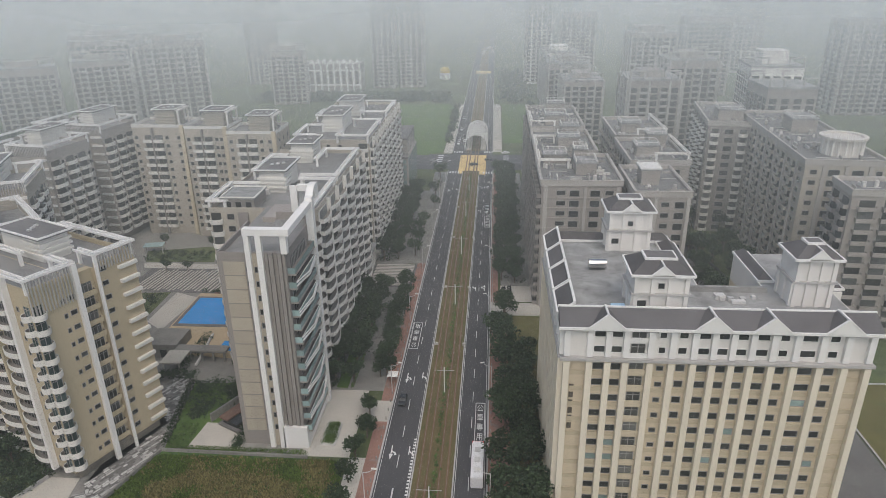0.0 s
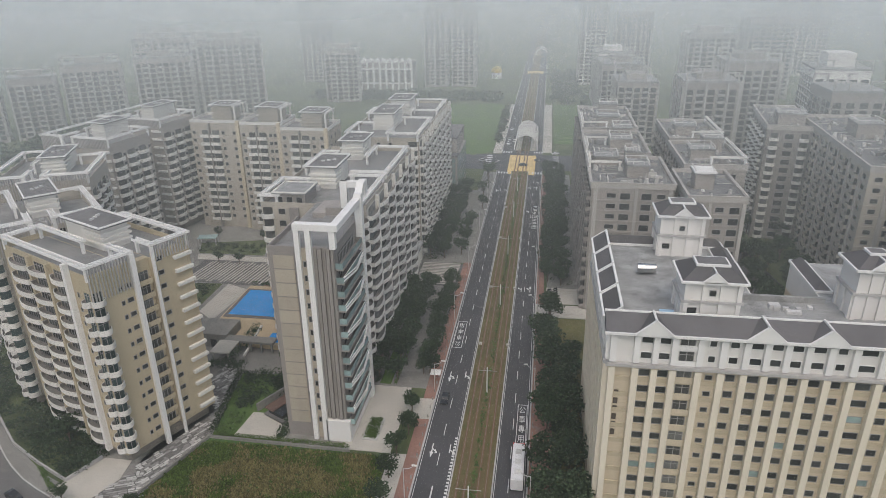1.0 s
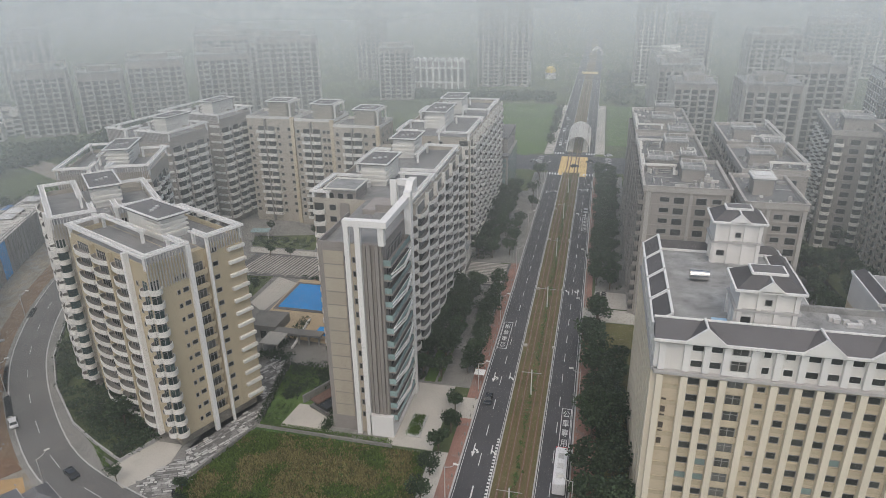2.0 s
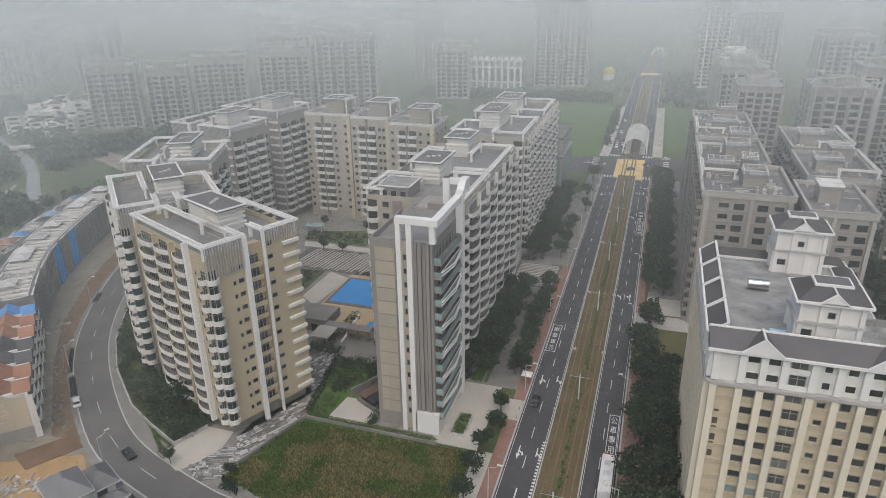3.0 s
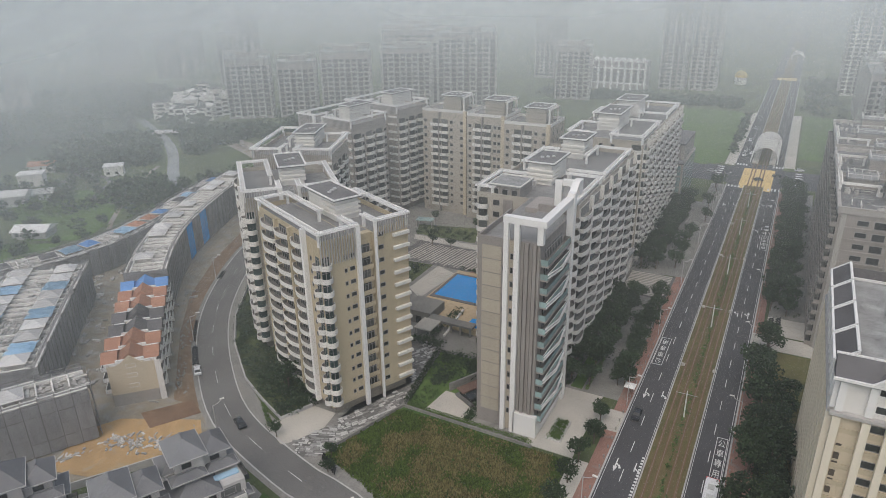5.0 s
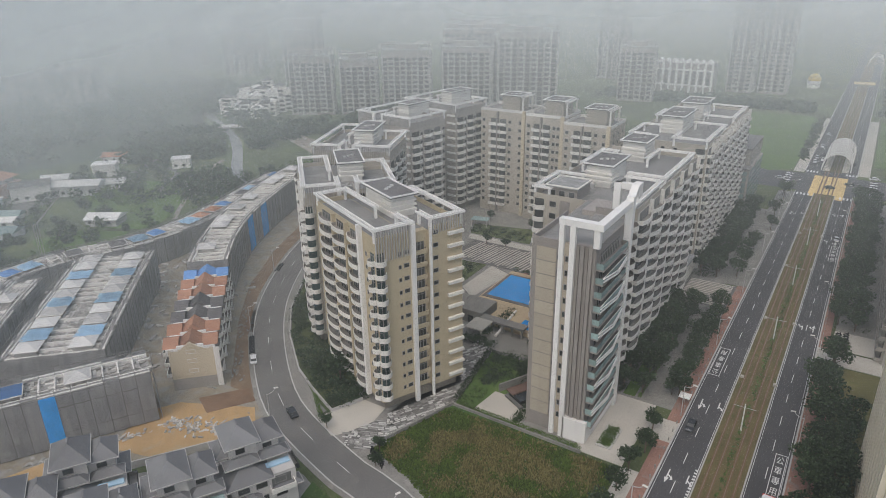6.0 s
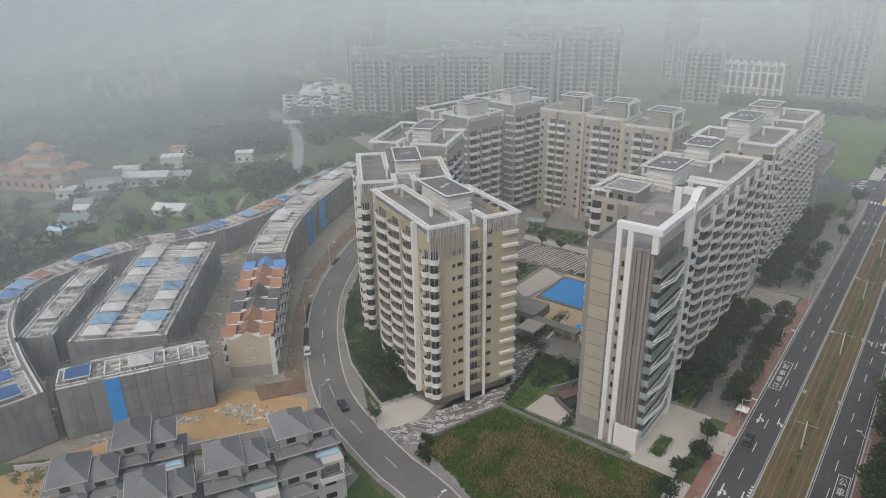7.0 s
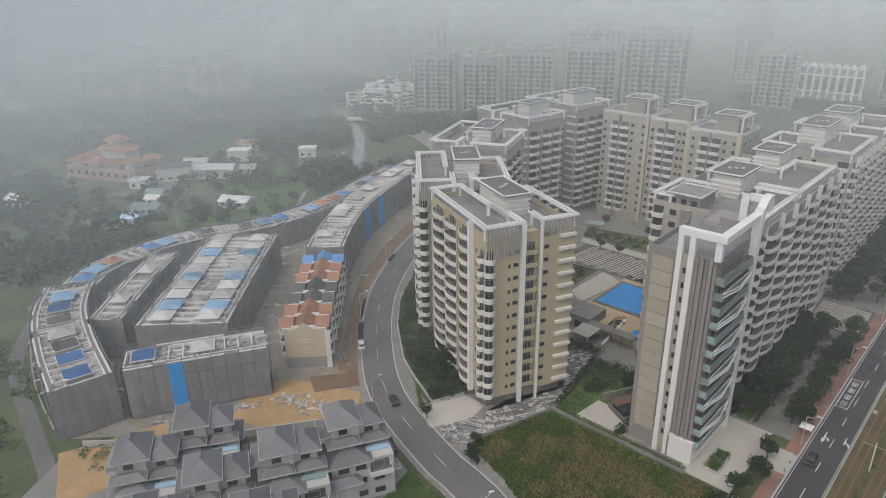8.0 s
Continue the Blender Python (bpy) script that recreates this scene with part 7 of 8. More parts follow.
bmesh.ops.solidify(bm, geom=bm.faces[:], thickness=0.1)
part("canopy", bm, STUCCO, t)
t = thing("tram_stop", -7, 850, 0, "far tram stop with a pale arch in the fog", "tram stop")
bm = bmesh.new()
for k in range(6):
    arch(bm, k * 6, 6, 0.8, 5)
part("canopy", bm, WHITE, t)
sheet("yellow_box", [(-19, 690), (-3, 690), (-3, 706), (-19, 706)], 0.26, YELLOWPAINT, "yellow crossing box far along the avenue", "marking", 0.04)


# ---- trees and planting ----
def leaf_cloud(bm, c, r, n, size, rnd, flat=0.75):
    """Leaf sprays scattered through a lumpy crown lobe, thickest near its skin."""
    for i in range(n):
        u, v = rnd.uniform(-1, 1), rnd.uniform(0, 6.283)
        k = math.sqrt(1 - u * u)
        d = Vector((k * math.cos(v), k * math.sin(v), u * flat)) * r * rnd.uniform(0.55, 1.08)
        p = Vector(c) + d
        a = Vector((rnd.gauss(0, 1), rnd.gauss(0, 1), rnd.gauss(0, 0.6))).normalized()
        b = a.cross(Vector((rnd.gauss(0, 1), rnd.gauss(0, 1), rnd.gauss(0, 1)))).normalized()
        s = size * rnd.uniform(0.6, 1.3)
        q = [bm.verts.new(p + a * s * x + b * s * y * 0.7) for x, y in ((-1, 0), (0, -0.8), (1, 0), (0, 0.8))]
        bm.faces.new(q)


def tree_meshes(seed, height, spread, lobes, leaves, size):
    rnd = random.Random(seed)
    tr = bmesh.new()
    pts = [Vector((0, 0, 0)), Vector((rnd.uniform(-0.1, 0.1), rnd.uniform(-0.1, 0.1), height * 0.25)), Vector((rnd.uniform(-0.2, 0.2), rnd.uniform(-0.2, 0.2), height * 0.5))]
    cr = bmesh.new()

    def limb(a, b, r0, r1):
        d = (b - a).normalized()
        s = d.orthogonal().normalized()
        u = d.cross(s)
        rows = [[tr.verts.new(p + (s * math.cos(k * 1.047) + u * math.sin(k * 1.047)) * r) for k in range(6)] for p, r in ((a, r0), (b, r1))]
        for k in range(6):
            tr.faces.new((rows[0][k], rows[0][(k + 1) % 6], rows[1][(k + 1) % 6], rows[1][k]))
        tr.faces.new(rows[1])
        tr.faces.new(rows[0][::-1])
    limb(pts[0], pts[1], 0.22, 0.17)
    limb(pts[1], pts[2], 0.17, 0.12)
    for i in range(lobes):
        a = 6.283 * i / lobes + rnd.uniform(-0.4, 0.4)
        rr = spread * rnd.uniform(0.25, 0.62) * (0.35 if i == 0 else 1)
        c = Vector((rr * math.cos(a), rr * math.sin(a), height * rnd.uniform(0.55, 0.86)))
        limb(pts[1 + (i % 2)], c, 0.09, 0.03)
        leaf_cloud(cr, c, spread * rnd.uniform(0.36, 0.58), leaves // lobes, size, rnd)
    return mesh_of("trunk", tr, BARK), cr


TREES = []
for sd in range(5):
    tm, cr = tree_meshes(40 + sd, 6.4 + 0.5 * sd, 3.1 + 0.2 * sd, 8, 950, 0.34)
    TREES.append((tm, mesh_of("crown", cr, LEAF)))
count = [0]


def tree(x, y, s=1.0, label="dark evergreen street tree with a dense crown", group="street trees"):
    rnd = random.Random(count[0])
    tm, cm = TREES[count[0] % 5]
    count[0] += 1
    b = thing("tree", x, y, rnd.uniform(0, 360), label, "tree", group)
    b.scale = (s, s, s * rnd.uniform(0.9, 1.12))
    put("trunk", tm, b)
    put("crown", cm, b)


rnd = random.Random(77)
for x, y, s in ((-27.6, 127.4, 0.8), (-26.8, 119.3, 0.85), (-27.9, 111.8, 0.8), (-28.1, 105, 0.75), (-28, 97, 0.8), (-26.1, 144, 0.95), (-26.5, 150, 0.95), (-26.2, 157, 0.9), (-26.6, 164, 0.9), (-26.4, 172, 1.0),
                (-26.8, 179, 1.0), (-26.5, 186, 0.95), (-27, 194, 0.9), (-27.5, 222, 0.9), (-27, 229, 1.0), (-28.1, 246.6, 0.95), (-27.4, 252, 1.0), (-24.8, 274, 0.8), (-26, 292, 0.95), (-25.9, 318, 1.0), (-27, 324, 1.0)):
    tree(x, y, s)
for y in range(141, 194, 5):
    for x in (-39.0, -34.2):
        tree(x + rnd.uniform(-0.8, 0.8), y + rnd.uniform(-1.5, 1.5), rnd.uniform(0.85, 1.1), "dark evergreen garden tree beside the apartments", "garden trees")
for y in range(143, 195, 5):
    tree(-28.0 + rnd.uniform(-0.5, 0.5), y + rnd.uniform(-1, 1), rnd.uniform(0.6, 0.75))
for y in range(218, 300, 6):
    for x in (-38.2, -33.6):
        tree(x + rnd.uniform(-0.8, 0.8), y + rnd.uniform(-1.5, 1.5), rnd.uniform(0.85, 1.1), "dark evergreen garden tree beside the apartments", "garden trees")
for y in range(84, 180, 5):
    for x in (3.2, 8.2):
        if not (150 < y < 182 and x > 5) and not (112 < y < 122 and x < 5):
            tree(x + rnd.uniform(-1, 1), y + rnd.uniform(-2, 2), rnd.uniform(0.95, 1.3))
for y in range(201, 330, 6):
    for x in (3.4, 7.6):
        tree(x + rnd.uniform(-0.8, 0.8), y + rnd.uniform(-1.5, 1.5), rnd.uniform(0.9, 1.15))
for i in range(60):
    t = rnd.random() ** 0.85
    tree(-99 - 58 * t + rnd.uniform(-2, 5), 104 + 76 * t + rnd.uniform(-3, 4), rnd.uniform(0.55, 1.0), "dark tree on the bank beside the curved street", "bank trees")
for i in range(64):
    tree(rnd.uniform(65, 88) if i % 4 else rnd.uniform(52, 62), rnd.uniform(178, 256) if i % 4 else rnd.uniform(134, 172), rnd.uniform(0.8, 1.2), "dark tree in the court between the houses", "court trees")
for x, y in ((-112.3, 204.2), (-104.9, 204.6), (-104, 226), (-125, 230), (-99, 158), (-96, 130), (-70, 158), (-64, 143), (-62, 132)):
    tree(x, y, 0.6, "small court tree in a planter", "court trees")
for x, y in ((-94, 97), (-75, 90), (-73, 86), (-90, 90)):
    tree(x, y, 0.5, "small bushy tree beside the ramp", "court trees")


def scatter(name, areas, n, size, mat, label, lift=(0.3, 1.0), radius=1.0, leaves=12, seed=5, category="plants", clear=None):
    """Uneven leaf clumps over plan rectangles, as one mass."""
    r = random.Random(seed)
    bm = bmesh.new()
    for x0, y0, x1, y1, part_of in areas:
        for i in range(int(n * part_of)):
            c = (r.uniform(x0, x1), r.uniform(y0, y1), r.uniform(*lift))
            if clear and clear(c):
                continue
            leaf_cloud(bm, c, radius * r.uniform(0.6, 1.5), leaves, size, r)
    return tagged(new(name, mesh_of(name, bm, mat)), label, category, kind="stuff")


def row_of_shrubs(name, p, q, n, r, mat, label, h=0.8, size=0.16, seed=1):
    rr = random.Random(seed)
    bm = bmesh.new()
    for i in range(n):
        t = (i + 0.5) / n
        leaf_cloud(bm, (p[0] + (q[0] - p[0]) * t, p[1] + (q[1] - p[1]) * t, h * 0.55 + rr.uniform(-0.08, 0.08)), r * rr.uniform(0.85, 1.15), 46, size, rr, 0.9)
    return tagged(new(name, mesh_of(name, bm, mat)), label, "hedge", kind="stuff")


row_of_shrubs("hedge", (-69.5, 113.0), (-38.8, 112.7), 56, 0.62, SHRUB, "row of clipped shrubs along the meadow wall", 1.5, seed=2)
row_of_shrubs("hedge", (-70.6, 114), (-74.5, 138), 34, 1.0, LEAF, "dark hedge beside the garden lawn", 1.4, 0.22, seed=3)
row_of_shrubs("hedge", (-33.9, 138), (-33.9, 172), 46, 0.5, SHRUB, "bright low hedge along the garden path", 0.7, seed=4)
row_of_shrubs("hedge", (-91, 152), (-72, 151), 30, 0.7, LEAF, "hedge along the pool terrace", 3.9, seed=5)
row_of_shrubs("hedge", (-94, 92.5), (-101, 98), 16, 0.7, SHRUB, "bright hedge at the ramp", 0.9, seed=6)
bm = bmesh.new()
beam(bm, (-70.4, 112.35, 0.8), (-38.3, 111.8, 0.8), 0.35, 0.8)
beam(bm, (-76.4, 94.0, 0.8), (-70.6, 112.3, 0.8), 0.35, 0.8)
slab("meadow_wall", bm, GREYPAVE, "low concrete wall round the meadow", "wall")
sheet("planter", [(-36.6, 116), (-33.2, 116), (-33.2, 124), (-36.6, 124)], 0.4, KERB, "square stone planter in the forecourt", "planter")
scatter("planter_shrubs", [(-36.2, 116.4, -33.6, 123.6, 1)], 110, 0.13, SHRUB, "bright shrubs in the stone planter", (0.45, 0.6), 0.5, 40, 21)
scatter("garden_bed", [(-73, 128, -60, 139, 0.7), (-69, 123.5, -66, 128, 0.2), (-55.5, 114, -53.8, 121, 0.15)], 200, 0.22, LEAF, "dark planting round the garden lawn", (0.3, 1.3), 0.9, 26, 27)
scatter("garden_shrubs", [(-70, 113.8, -66, 122, 0.4), (-73, 124, -67, 137, 0.6)], 160, 0.2, SHRUB, "bright garden shrubs on the lawn", (0.2, 0.5), 0.6, 16, 22)


def meadow_grass(n, mat, seed, hmin, hmax, spot):
    r = random.Random(seed)
    bm = bmesh.new()
    while n:
        x, y = r.uniform(-77, -30), r.uniform(64, 111)
        top_edge = 93.5 + (x + 76) * 3.3 if x < -70.4 else 111.4
        low = 89 - (x + 74) * 0.3 if x < -64 else 86 - (x + 64) * 0.5
        if y > top_edge - 0.4 or y < low:
            continue
        core = 0.45 - math.hypot((x + 50) / 19, (y - 98) / 12) * 0.55
        if (noise.noise(Vector((x * 0.16, y * 0.16, 3.0))) + core) * spot < r.uniform(-0.25, 0.12):
            continue
        n -= 1
        for k in range(3):
            a, s = r.uniform(0, 6.28), r.uniform(0.16, 0.34)
            h = r.uniform(hmin, hmax)
            ox, oy = r.uniform(-0.3, 0.3), r.uniform(-0.3, 0.3)
            v = [bm.verts.new((x + ox + s * math.cos(a), y + oy + s * math.sin(a), 0.05)), bm.verts.new((x + ox - s * math.cos(a), y + oy - s * math.sin(a), 0.05)), bm.verts.new((x + ox + r.uniform(-0.25, 0.25), y + oy + r.uniform(-0.25, 0.25), h))]
            bm.faces.new(v)
    return tagged(new("meadow_grass", mesh_of("meadow_grass", bm, mat)), "%s in the meadow" % ("tall dry brown grass" if mat == DRYGRASS else "lush green grass tufts"), "grass", kind="stuff")


meadow_grass(6500, DRYGRASS, 31, 0.4, 0.9, 1.0)
meadow_grass(15000, GRASSBLADE, 32, 0.25, 0.7, -1.0)

# woods: large uneven masses far off, with glades, kept clear of the river, the farms and the villas
STREAM = smooth_line([(-240, 206), (-275, 228), (-312, 261), (-345, 285), (-400, 316)], 6.0)


def glade(c):
    p = Vector((c[0], c[1], 0))
    if min((p - Vector((q.x, q.y, 0))).length for q in STREAM) < 8.5:
        return True
    if -340 < c[0] < -240 and 95 < c[1] < 200 and c[0] > -300:
        return noise.noise(p * 0.05) < 0.02
    if -375 < c[0] < -300 and 100 < c[1] < 165:
        return True
    if -410 < c[0] < -362 and 320 < c[1] < 372:
        return True
    return noise.noise(p * 0.022 + Vector((4, 1, 0))) < -0.12


scatter("woods", [(-560, 120, -380, 420, 0.30), (-380, 225, -300, 330, 0.14), (-420, 40, -345, 110, 0.06), (-330, 40, -240, 100, 0.03), (-300, 190, -250, 225, 0.04), (-480, -40, -300, 60, 0.12), (-360, 190, -320, 260, 0.06), (-300, 310, -200, 400, 0.08), (-560, 300, -420, 420, 0.06)],
        6400, 1.45, LEAF, "dark woods that fade into the fog", (1.5, 6.0), 4.4, 26, 6, "woods", glade)
scatter("woods", [(-190, 300, -60, 330, 0.3), (-190, 530, -36, 560, 0.7), (-27.6, 385, -26.6, 505, 0.05), (5, 520, 30, 700, 0.2)], 620, 1.2, LEAF, "dark trees round the sports field", (1.0, 3.6), 2.4, 20, 7, "woods")
scatter("verge_grass", [(-222, 18, -186, 33, 0.5), (-186, 8, -150, 24, 0.45), (-150, 0, -124, 17, 0.4)], 900, 0.4, GRASSBLADE, "lush green verge beside the farm lane", (0.1, 0.6), 1.1, 16, 25)
scatter("scrub", [(-330, 70, -240, 190, 0.6), (-232, 100, -226, 215, 0.08), (-235, 30, -150, 34, 0.05), (-260, 215, -215, 260, 0.14), (-330, 160, -262, 180, 0.13)], 620, 0.7, SHRUB, "scattered bushes on the rough land", (0.4, 1.6), 1.6, 18, 8, "plants", glade)
scatter("field_trees", [(-335, 95, -238, 205, 0.5), (-305, 50, -235, 105, 0.3), (-262, 205, -240, 240, 0.1), (-345, 165, -300, 215, 0.1)], 170, 0.75, LEAF, "dark bushy trees scattered among the fields", (1.2, 2.8), 2.6, 90, 14)
scatter("court_shrubs", [(-126, 214, -102, 222, 0.6), (-112, 173, -105, 187, 0.3)], 170, 0.25, LEAF, "dark low planting on the court lawn", (0.2, 0.6), 0.8, 22, 33)
scatter("pool_shrubs", [(-80.5, 140, -77.5, 161, 0.45), (-84, 138, -74, 141, 0.35), (-92, 186, -70, 188, 0.2)], 150, 0.22, LEAF, "dark shrubs in the beds round the pool terrace", (1.3, 1.9), 0.75, 26, 15)
bm = bmesh.new()
for k in range(4):
    beam(bm, (-76.2 - k * 0.5, 144 + k * 4.2, 1.75), (-76.5 - k * 0.5, 147.6 + k * 4.2, 1.75), 0.5, 0.55)
slab("planter_wall", bm, PALE, "pale stepped planter walls on the pool terrace", "wall")
r = random.Random(19)
bm = bmesh.new()
for i in range(400):
    k = r.randrange(len(BANKWALL) - 2) + 1
    p, q = Vector((*BANKWALL[k], 0)), Vector((*BANKWALL[k + 1], 0))
    d = (q - p).normalized()
    c = p.lerp(q, r.random()) + Vector((d.y, -d.x, 0)) * r.uniform(0.8, 9.0)
    leaf_cloud(bm, (c.x, c.y, r.uniform(0.3, 1.9)), r.uniform(0.7, 1.7), 34, 0.3, r)
tagged(new("bank_scrub", mesh_of("bank_scrub", bm, LEAF)), "dark shrubs on the planted bank", "plants", kind="stuff")
scatter("villa_shrubs", [(-140, 30, -128, 38, 0.3), (-101, 70, -97, 78, 0.2), (-78, 60, -66, 74, 0.5)], 130, 0.22, SHRUB, "green shrubs round the villas", (0.3, 1.0), 0.9, 20, 10)
scatter("side_shrubs", [(3.2, 84, 12, 150, 0.7), (4, 200, 12, 325, 0.3), (-40.2, 138, -37.8, 195, 0.6), (-40, 216, -34, 300, 0.8)], 260, 0.26, LEAF, "dark undergrowth beneath the street trees", (0.3, 0.9), 0.9, 18, 11)


# ---- vehicles ----
def car(x, y, rz, paint, label, s=1.0):
    b = thing("car", x, y, rz, label, "car", "cars", 0.13 if x < -60 else 0.05)
    prof = [(-2.1, 0.35), (-2.15, 0.8), (-1.75, 0.95), (-1.15, 1.42), (0.55, 1.45), (1.15, 0.98), (2.0, 0.85), (2.15, 0.6), (2.12, 0.35)]
    bm = bmesh.new()
    rows = [[bm.verts.new((px, sg * (0.86 if pz < 1.1 else 0.70), pz)) for px, pz in prof] for sg in (-1, 1)]
    bm.faces.new(rows[0])
    bm.faces.new(rows[1][::-1])
    for i in range(len(prof)):
        k = (i + 1) % len(prof)
        bm.faces.new((rows[0][k], rows[0][i], rows[1][i], rows[1][k]))
    bmesh.ops.recalc_face_normals(bm, faces=bm.faces)
    part("body", bm, paint, b)
    for pts in ([(0.58, 1.44), (1.14, 1.0)], [(-1.18, 1.42), (-1.72, 0.98)]):
        bm = bmesh.new()
        (xa, za), (xb, zb) = pts
        o = 0.02 if xa > 0 else -0.02
        v = [bm.verts.new(q) for q in ((xa + o, -0.64, za), (xa + o, 0.64, za), (xb + o, 0.78, zb + 0.02), (xb + o, -0.78, zb + 0.02))]
        bm.faces.new(v)
        bmesh.ops.solidify(bm, geom=bm.faces[:], thickness=0.02)
        part("windscreen", bm, GLASS, b)
    for sg in (-1, 1):
        bm = bmesh.new()
        v = [bm.verts.new((px, sg * (0.875 if pz < 1.1 else 0.73), pz)) for px, pz in ((-1.55, 1.0), (0.95, 1.0), (0.5, 1.38), (-1.1, 1.36))]
        bm.faces.new(v)
        bmesh.ops.solidify(bm, geom=bm.faces[:], thickness=0.02)
        part("side_window", bm, GLASS, b)
    for wx in (-1.35, 1.35):
        for sg in (-1, 1):
            bm = bmesh.new()
            bmesh.ops.create_cone(bm, cap_ends=True, segments=14, radius1=0.32, radius2=0.32, depth=0.22, matrix=pose(wx, sg * 0.78, 0.32, 90))
            part("wheel", bm, RUBBER, b)
    for sg in (-1, 1):
        bm = bmesh.new()
        box(bm, 2.08, sg * 0.6 - 0.18, 0.6, 2.17, sg * 0.6 + 0.18, 0.74)
        part("headlight", bm, CHROME, b)
    return b


car(-20.6, 133, -90, CARDARK, "dark car driving on the avenue")
car(-100.3, 89.6, 153, CARDARK, "dark car on the curved street")
car(-125.8, 101.3, 140, CARWHITE, "white car parked at the kerb of the curved street")
for x, y, rz, m in ((-20.5, 392, -90, CARWHITE), (-17.3, 398, -90, CARWHITE), (-20.5, 402, -90, CARSILVER), (-17.3, 410, -90, CARDARK), (-20.4, 430, -90, CARWHITE), (-20.2, 466, -90, CARSILVER), (-3.0, 395, 90, CARDARK), (7, 370, 20, CARWHITE), (-32, 352, 0, CARSILVER), (-2.2, 275, 90, CARSILVER),
                    (-10, 345, 15, CARDARK), (-2.5, 355, 175, CARDARK)):
    car(x, y, rz, m, "%s car waiting at the tram crossing" % {CARWHITE.name: "white", CARSILVER.name: "silver", CARDARK.name: "dark", CARRED.name: "red"}[m.name])
t = thing("bus", -2.25, 110, 90, "white city bus with a red stern on the avenue", "bus", z=0.05)
bm = bmesh.new()
box(bm, -5.6, -1.24, 0.35, 5.6, 1.24, 3.1)
bmesh.ops.bevel(bm, geom=bm.edges[:], offset=0.15, segments=2, affect="EDGES")
part("body", bm, CARWHITE, t)
bm = bmesh.new()
box(bm, 5.2, -1.26, 2.2, 5.64, 1.26, 3.05)
part("stern", bm, CARRED, t, "red roof end")
for k in range(3):
    bm = bmesh.new()
    box(bm, -4 + k * 3, -0.6, 3.1, -2.6 + k * 3, 0.6, 3.3)
    part("roof_hatch", bm, GREYTARP, t)
for sg in (-1, 1):
    bm = bmesh.new()
    box(bm, -5.2, sg * 1.25 - 0.02, 1.4, 4.9, sg * 1.25 + 0.02, 2.5)
    part("side_window", bm, GLASS, t)
    for wx in (-3.4, 3.4):
        bm = bmesh.new()
        bmesh.ops.create_cone(bm, cap_ends=True, segments=16, radius1=0.45, radius2=0.45, depth=0.3, matrix=pose(wx, sg * 1.1, 0.45, 90))
        part("wheel", bm, RUBBER, t)


def scooter_mesh():
    bm = bmesh.new()
    box(bm, -0.5, -0.12, 0.35, 0.3, 0.12, 0.75)
    box(bm, 0.3, -0.1, 0.3, 0.5, 0.1, 1.05)
    box(bm, 0.35, -0.33, 1.0, 0.45, 0.33, 1.06)
    return mesh_of("body", bm, CARDARK)


def scooter_wheel(x):
    bm = bmesh.new()
    bmesh.ops.create_cone(bm, cap_ends=True, segments=10, radius1=0.25, radius2=0.25, depth=0.12, matrix=pose(x, 0, 0.25, 90))
    return mesh_of("wheel", bm, RUBBER)


SC = scooter_mesh(), scooter_wheel(-0.55), scooter_wheel(0.55)
spots = [(-129.0 - k * 0.72, 103.6 + k * 0.66, 50) for k in range(10)] + [(-76.5 + k * 0.62, 89.0 - k * 0.32, 110) for k in range(9)] + [(4.0 + (k % 2) * 1.8, 187.5 + k * 0.7, 0) for k in range(14)] + [(-163 - k * 0.5, 146.5 + k * 0.9, 40) for k in range(6)]
for x, y, rz in spots:
    b = thing("scooter", x, y, rz, "dark parked motor scooter at the kerb", "scooter", "parked scooters", 0.1)
    put("body", SC[0], b)
    put("wheel", SC[1], b)
    put("wheel", SC[2], b)


# ---- street furniture ----
def street_lamp(x, y, rz):
    b = thing("street_lamp", x, y, rz, "slim grey street lamp with a curved arm", "street lamp", "street lamps", 0.1)
    put("pole", cached("lamp_pole", lambda: mesh_of("pole", beam(bmesh.new(), (0, -0.08, 8), (0, 0.08, 8), 0.16, 8), FIN)), b)

    def arm():
        bm = bmesh.new()
        pts = [Vector((1.9 * math.sin(k * 0.26), 0, 8 + 0.55 * (1 - math.cos(k * 0.39)))) for k in range(7)]
        for p, q in zip(pts, pts[1:]):
            beam(bm, p, q, 0.12, 0.12)
        return mesh_of("arm", bm, FIN)
    put("arm", cached("lamp_arm", arm), b)
    put("lamp_head", cached("lamp_head", lambda: mesh_of("lamp_head", beam(bmesh.new(), (1.7, 0, 9.1), (2.7, 0, 9.0), 0.35, 0.16), PALE)), b)


for y in range(99, 330, 37):
    street_lamp(-23.6, y, 0)
    street_lamp(0.4, y + 1, 180)
for i in range(8, len(CURVE) - 4, 9):
    d = (CURVE[i + 1] - CURVE[i]).normalized()
    s = Vector((-d.y, d.x, 0))
    p = CURVE[i] + s * 4.9
    street_lamp(p.x, p.y, math.degrees(math.atan2(-s.y, -s.x)))
for y in (97, 137.4, 184, 224, 264, 300):
    b = thing("catenary_pole", -10.95, y, 0, "white pole between the tram tracks with short arms", "pole", "tram poles", 0.16)
    bm = bmesh.new()
    bmesh.ops.create_cone(bm, cap_ends=True, segments=10, radius1=0.17, radius2=0.12, depth=7, matrix=pose(0, 0, 3.5))
    part("shaft", bm, WHITE, b)
    bm = bmesh.new()
    beam(bm, (-2.4, 0, 6.2), (2.4, 0, 6.2), 0.08, 0.08)
    part("arm", bm, FIN, b)
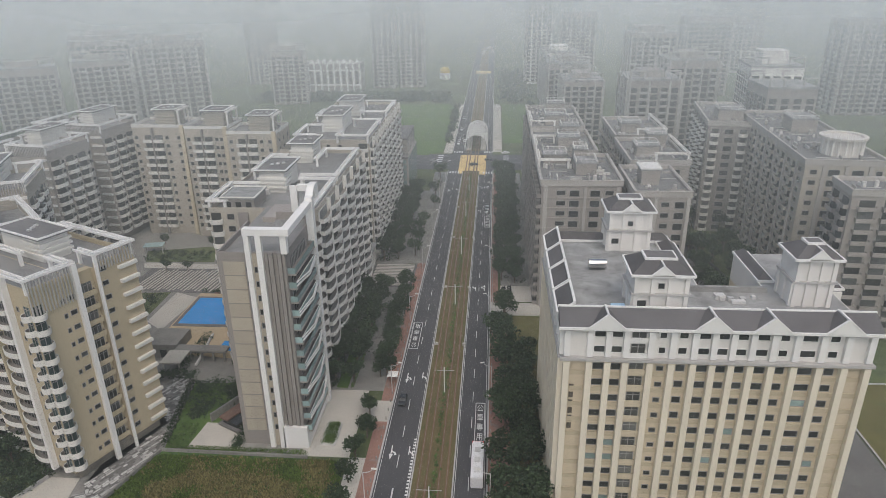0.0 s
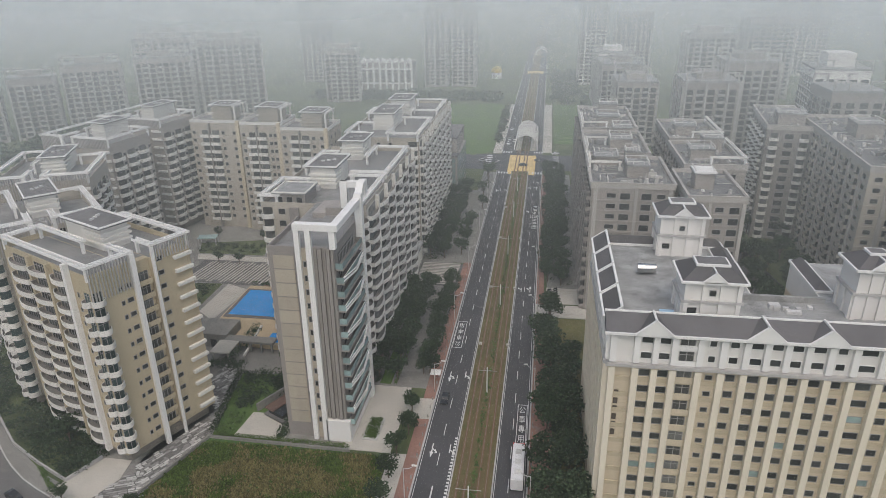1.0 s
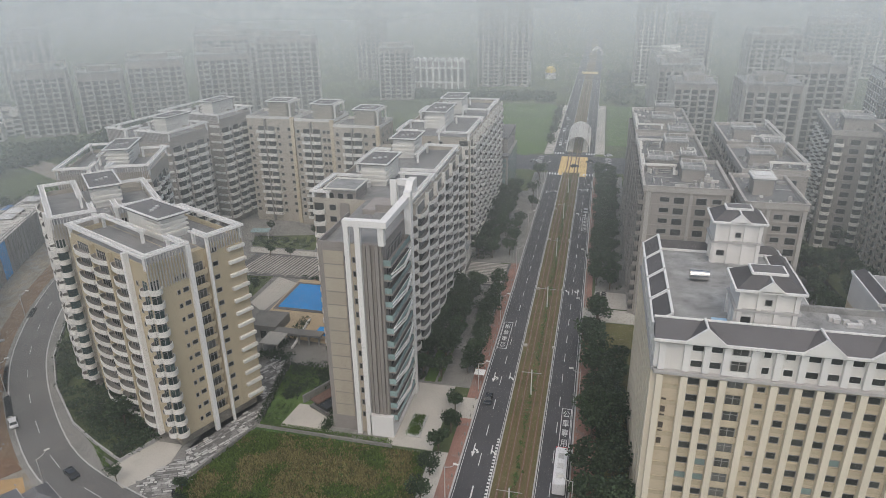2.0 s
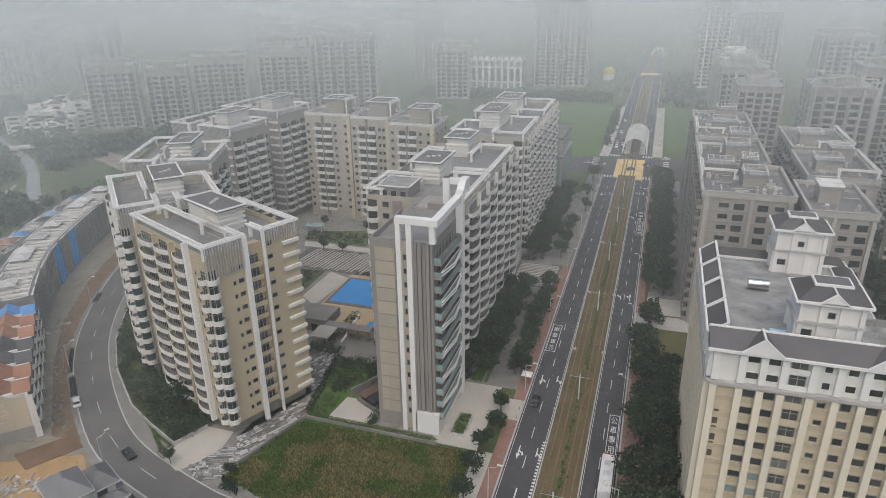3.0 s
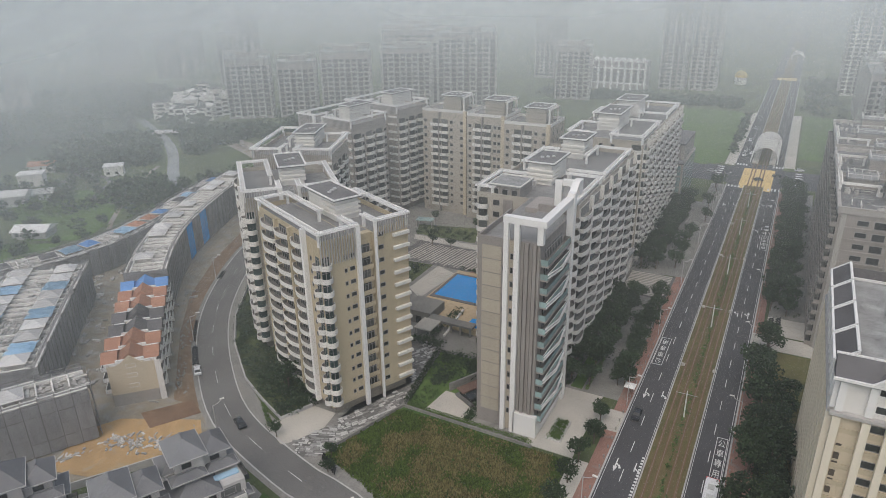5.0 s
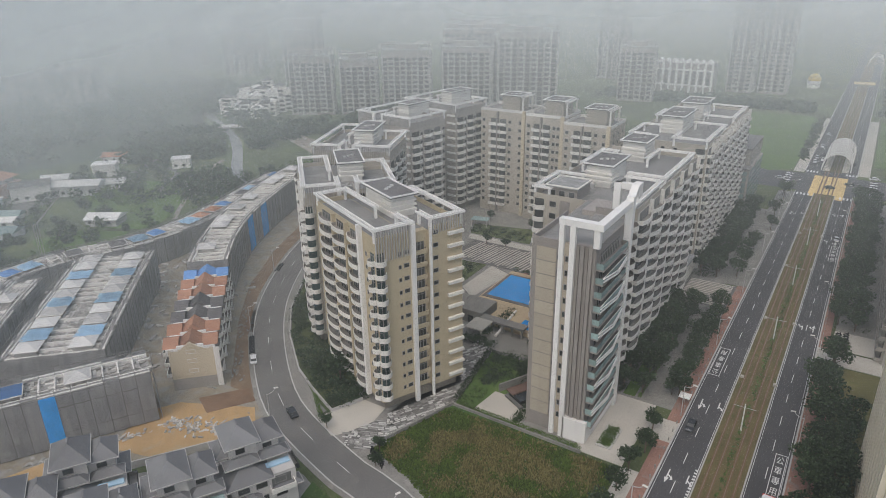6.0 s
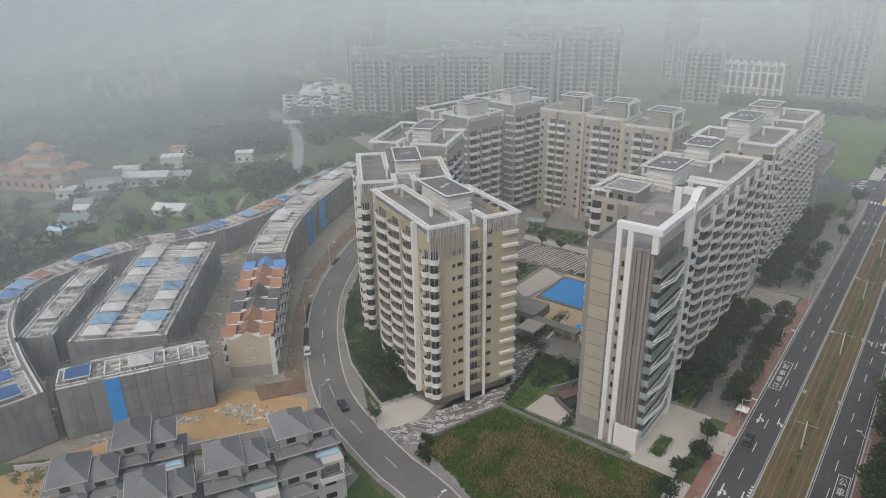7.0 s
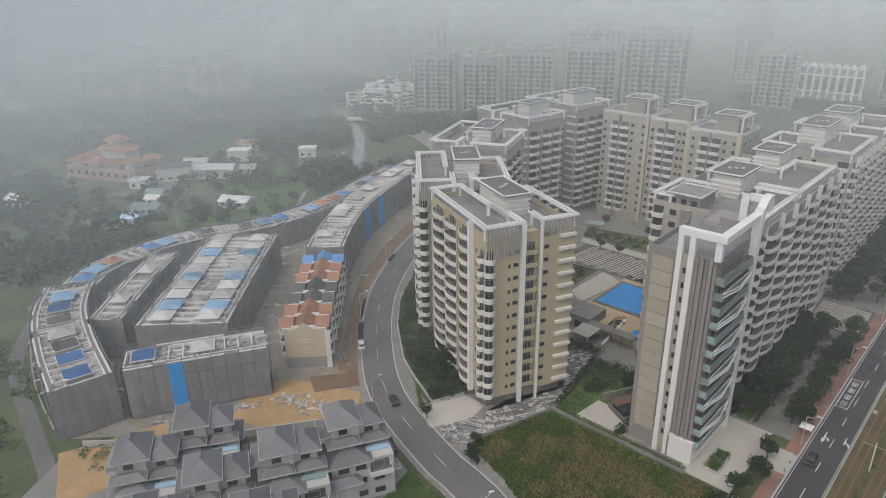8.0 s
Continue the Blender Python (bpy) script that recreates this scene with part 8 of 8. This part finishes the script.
for x in (-14.7, -7.2):
    for y in (160, 196, 240, 276):
        b = thing("track_box", x, y, 0, "pale cable box beside the rails", "cable box", "cable boxes", 0.16)
        bm = bmesh.new()
        box(bm, -0.4, -0.4, 0, 0.4, 0.4, 0.5)
        part("case", bm, PAVE, b)
for k in range(60):
    for x in (KL - 0.8, KR + 0.8):
        b = new("bollard", cached("bollard", lambda: mesh_of("bollard", beam(bmesh.new(), (0, -0.12, 0.8), (0, 0.12, 0.8), 0.24, 0.8), GREIGE)))
        b.matrix_basis = pose(x, 85 + k * 3.4, 0.16)
        tagged(b, "short dark kerb post", "bollard", "kerb posts")
t = thing("market_umbrella", -24.2, 141.5, 0, "white square umbrella on the pavement", "umbrella")
bm = bmesh.new()
hip(bm, -1.3, -1.3, 2.2, 1.3, 1.3, 0.7)
part("canopy", bm, WHITE, t)
bm = bmesh.new()
box(bm, -0.04, -0.04, 0.1, 0.04, 0.04, 2.4)
part("pole", bm, FIN, t)
b = thing("garden_umbrella", -69.5, 158.5, 20, "white umbrella beside the paddling pool", "umbrella", z=1.2)
bm = bmesh.new()
hip(bm, -1.6, -1.6, 2.2, 1.6, 1.6, 0.8)
part("canopy", bm, WHITE, b)
bm = bmesh.new()
box(bm, -0.04, -0.04, 0, 0.04, 0.04, 2.4)
part("pole", bm, FIN, b)

# broken stone paving round the front block: flat slabs laid in courses over dark joints
def inside(x, y, poly):
    hit = False
    for (ax, ay), (bx, by) in zip(poly, poly[1:] + poly[:1]):
        if (ay > y) != (by > y) and x < (bx - ax) * (y - ay) / (by - ay) + ax:
            hit = not hit
    return hit


MOSAIC = [(-85.4, 90.8), (-82, 86.4), (-75.8, 90.5), (-75.6, 94.5), (-79, 101), (-82.4, 97.6)]
COURT = [(-81.5, 101), (-75.6, 95), (-71.4, 112.5), (-75.2, 138), (-81, 143), (-80, 130), (-73.6, 121.5)]
sheet("slab_bed", MOSAIC, 0.13, DARKPAVE, "dark bed under the stone slabs", "paving")
sheet("slab_bed", COURT, 0.13, DARKPAVE, "dark bed under the stone slabs", "paving")
r = random.Random(91)
bm = bmesh.new()
for poly, ang, gap in ((MOSAIC, 22, 0.3), (COURT, 62, 0.4)):
    ca, sa = math.cos(radians(ang)), math.sin(radians(ang))
    for row in range(-90, 90):
        u = -40.0
        while u < 40:
            ln = r.uniform(0.4, 1.9)
            wd = r.uniform(0.28, 0.6)
            cx, cy = poly[0][0] + (u + ln / 2) * ca - row * 0.62 * sa, poly[0][1] + (u + ln / 2) * sa + row * 0.62 * ca
            if r.random() > gap * 0.6 and inside(cx, cy, poly):
                z = r.uniform(0.17, 0.23)
                beam(bm, (cx - ln / 2 * ca, cy - ln / 2 * sa, z), (cx + ln / 2 * ca, cy + ln / 2 * sa, z), wd, 0.12)
            u += ln + r.uniform(0.05, gap)
slab("stone_slabs", bm, surf("pale_stone_slab", (0.38, 0.375, 0.355), 0.85, 0.35, 3, 0.4, 0.1, island=1.2), "pale and grey stone slabs laid in a broken pattern", "paving", "stuff")
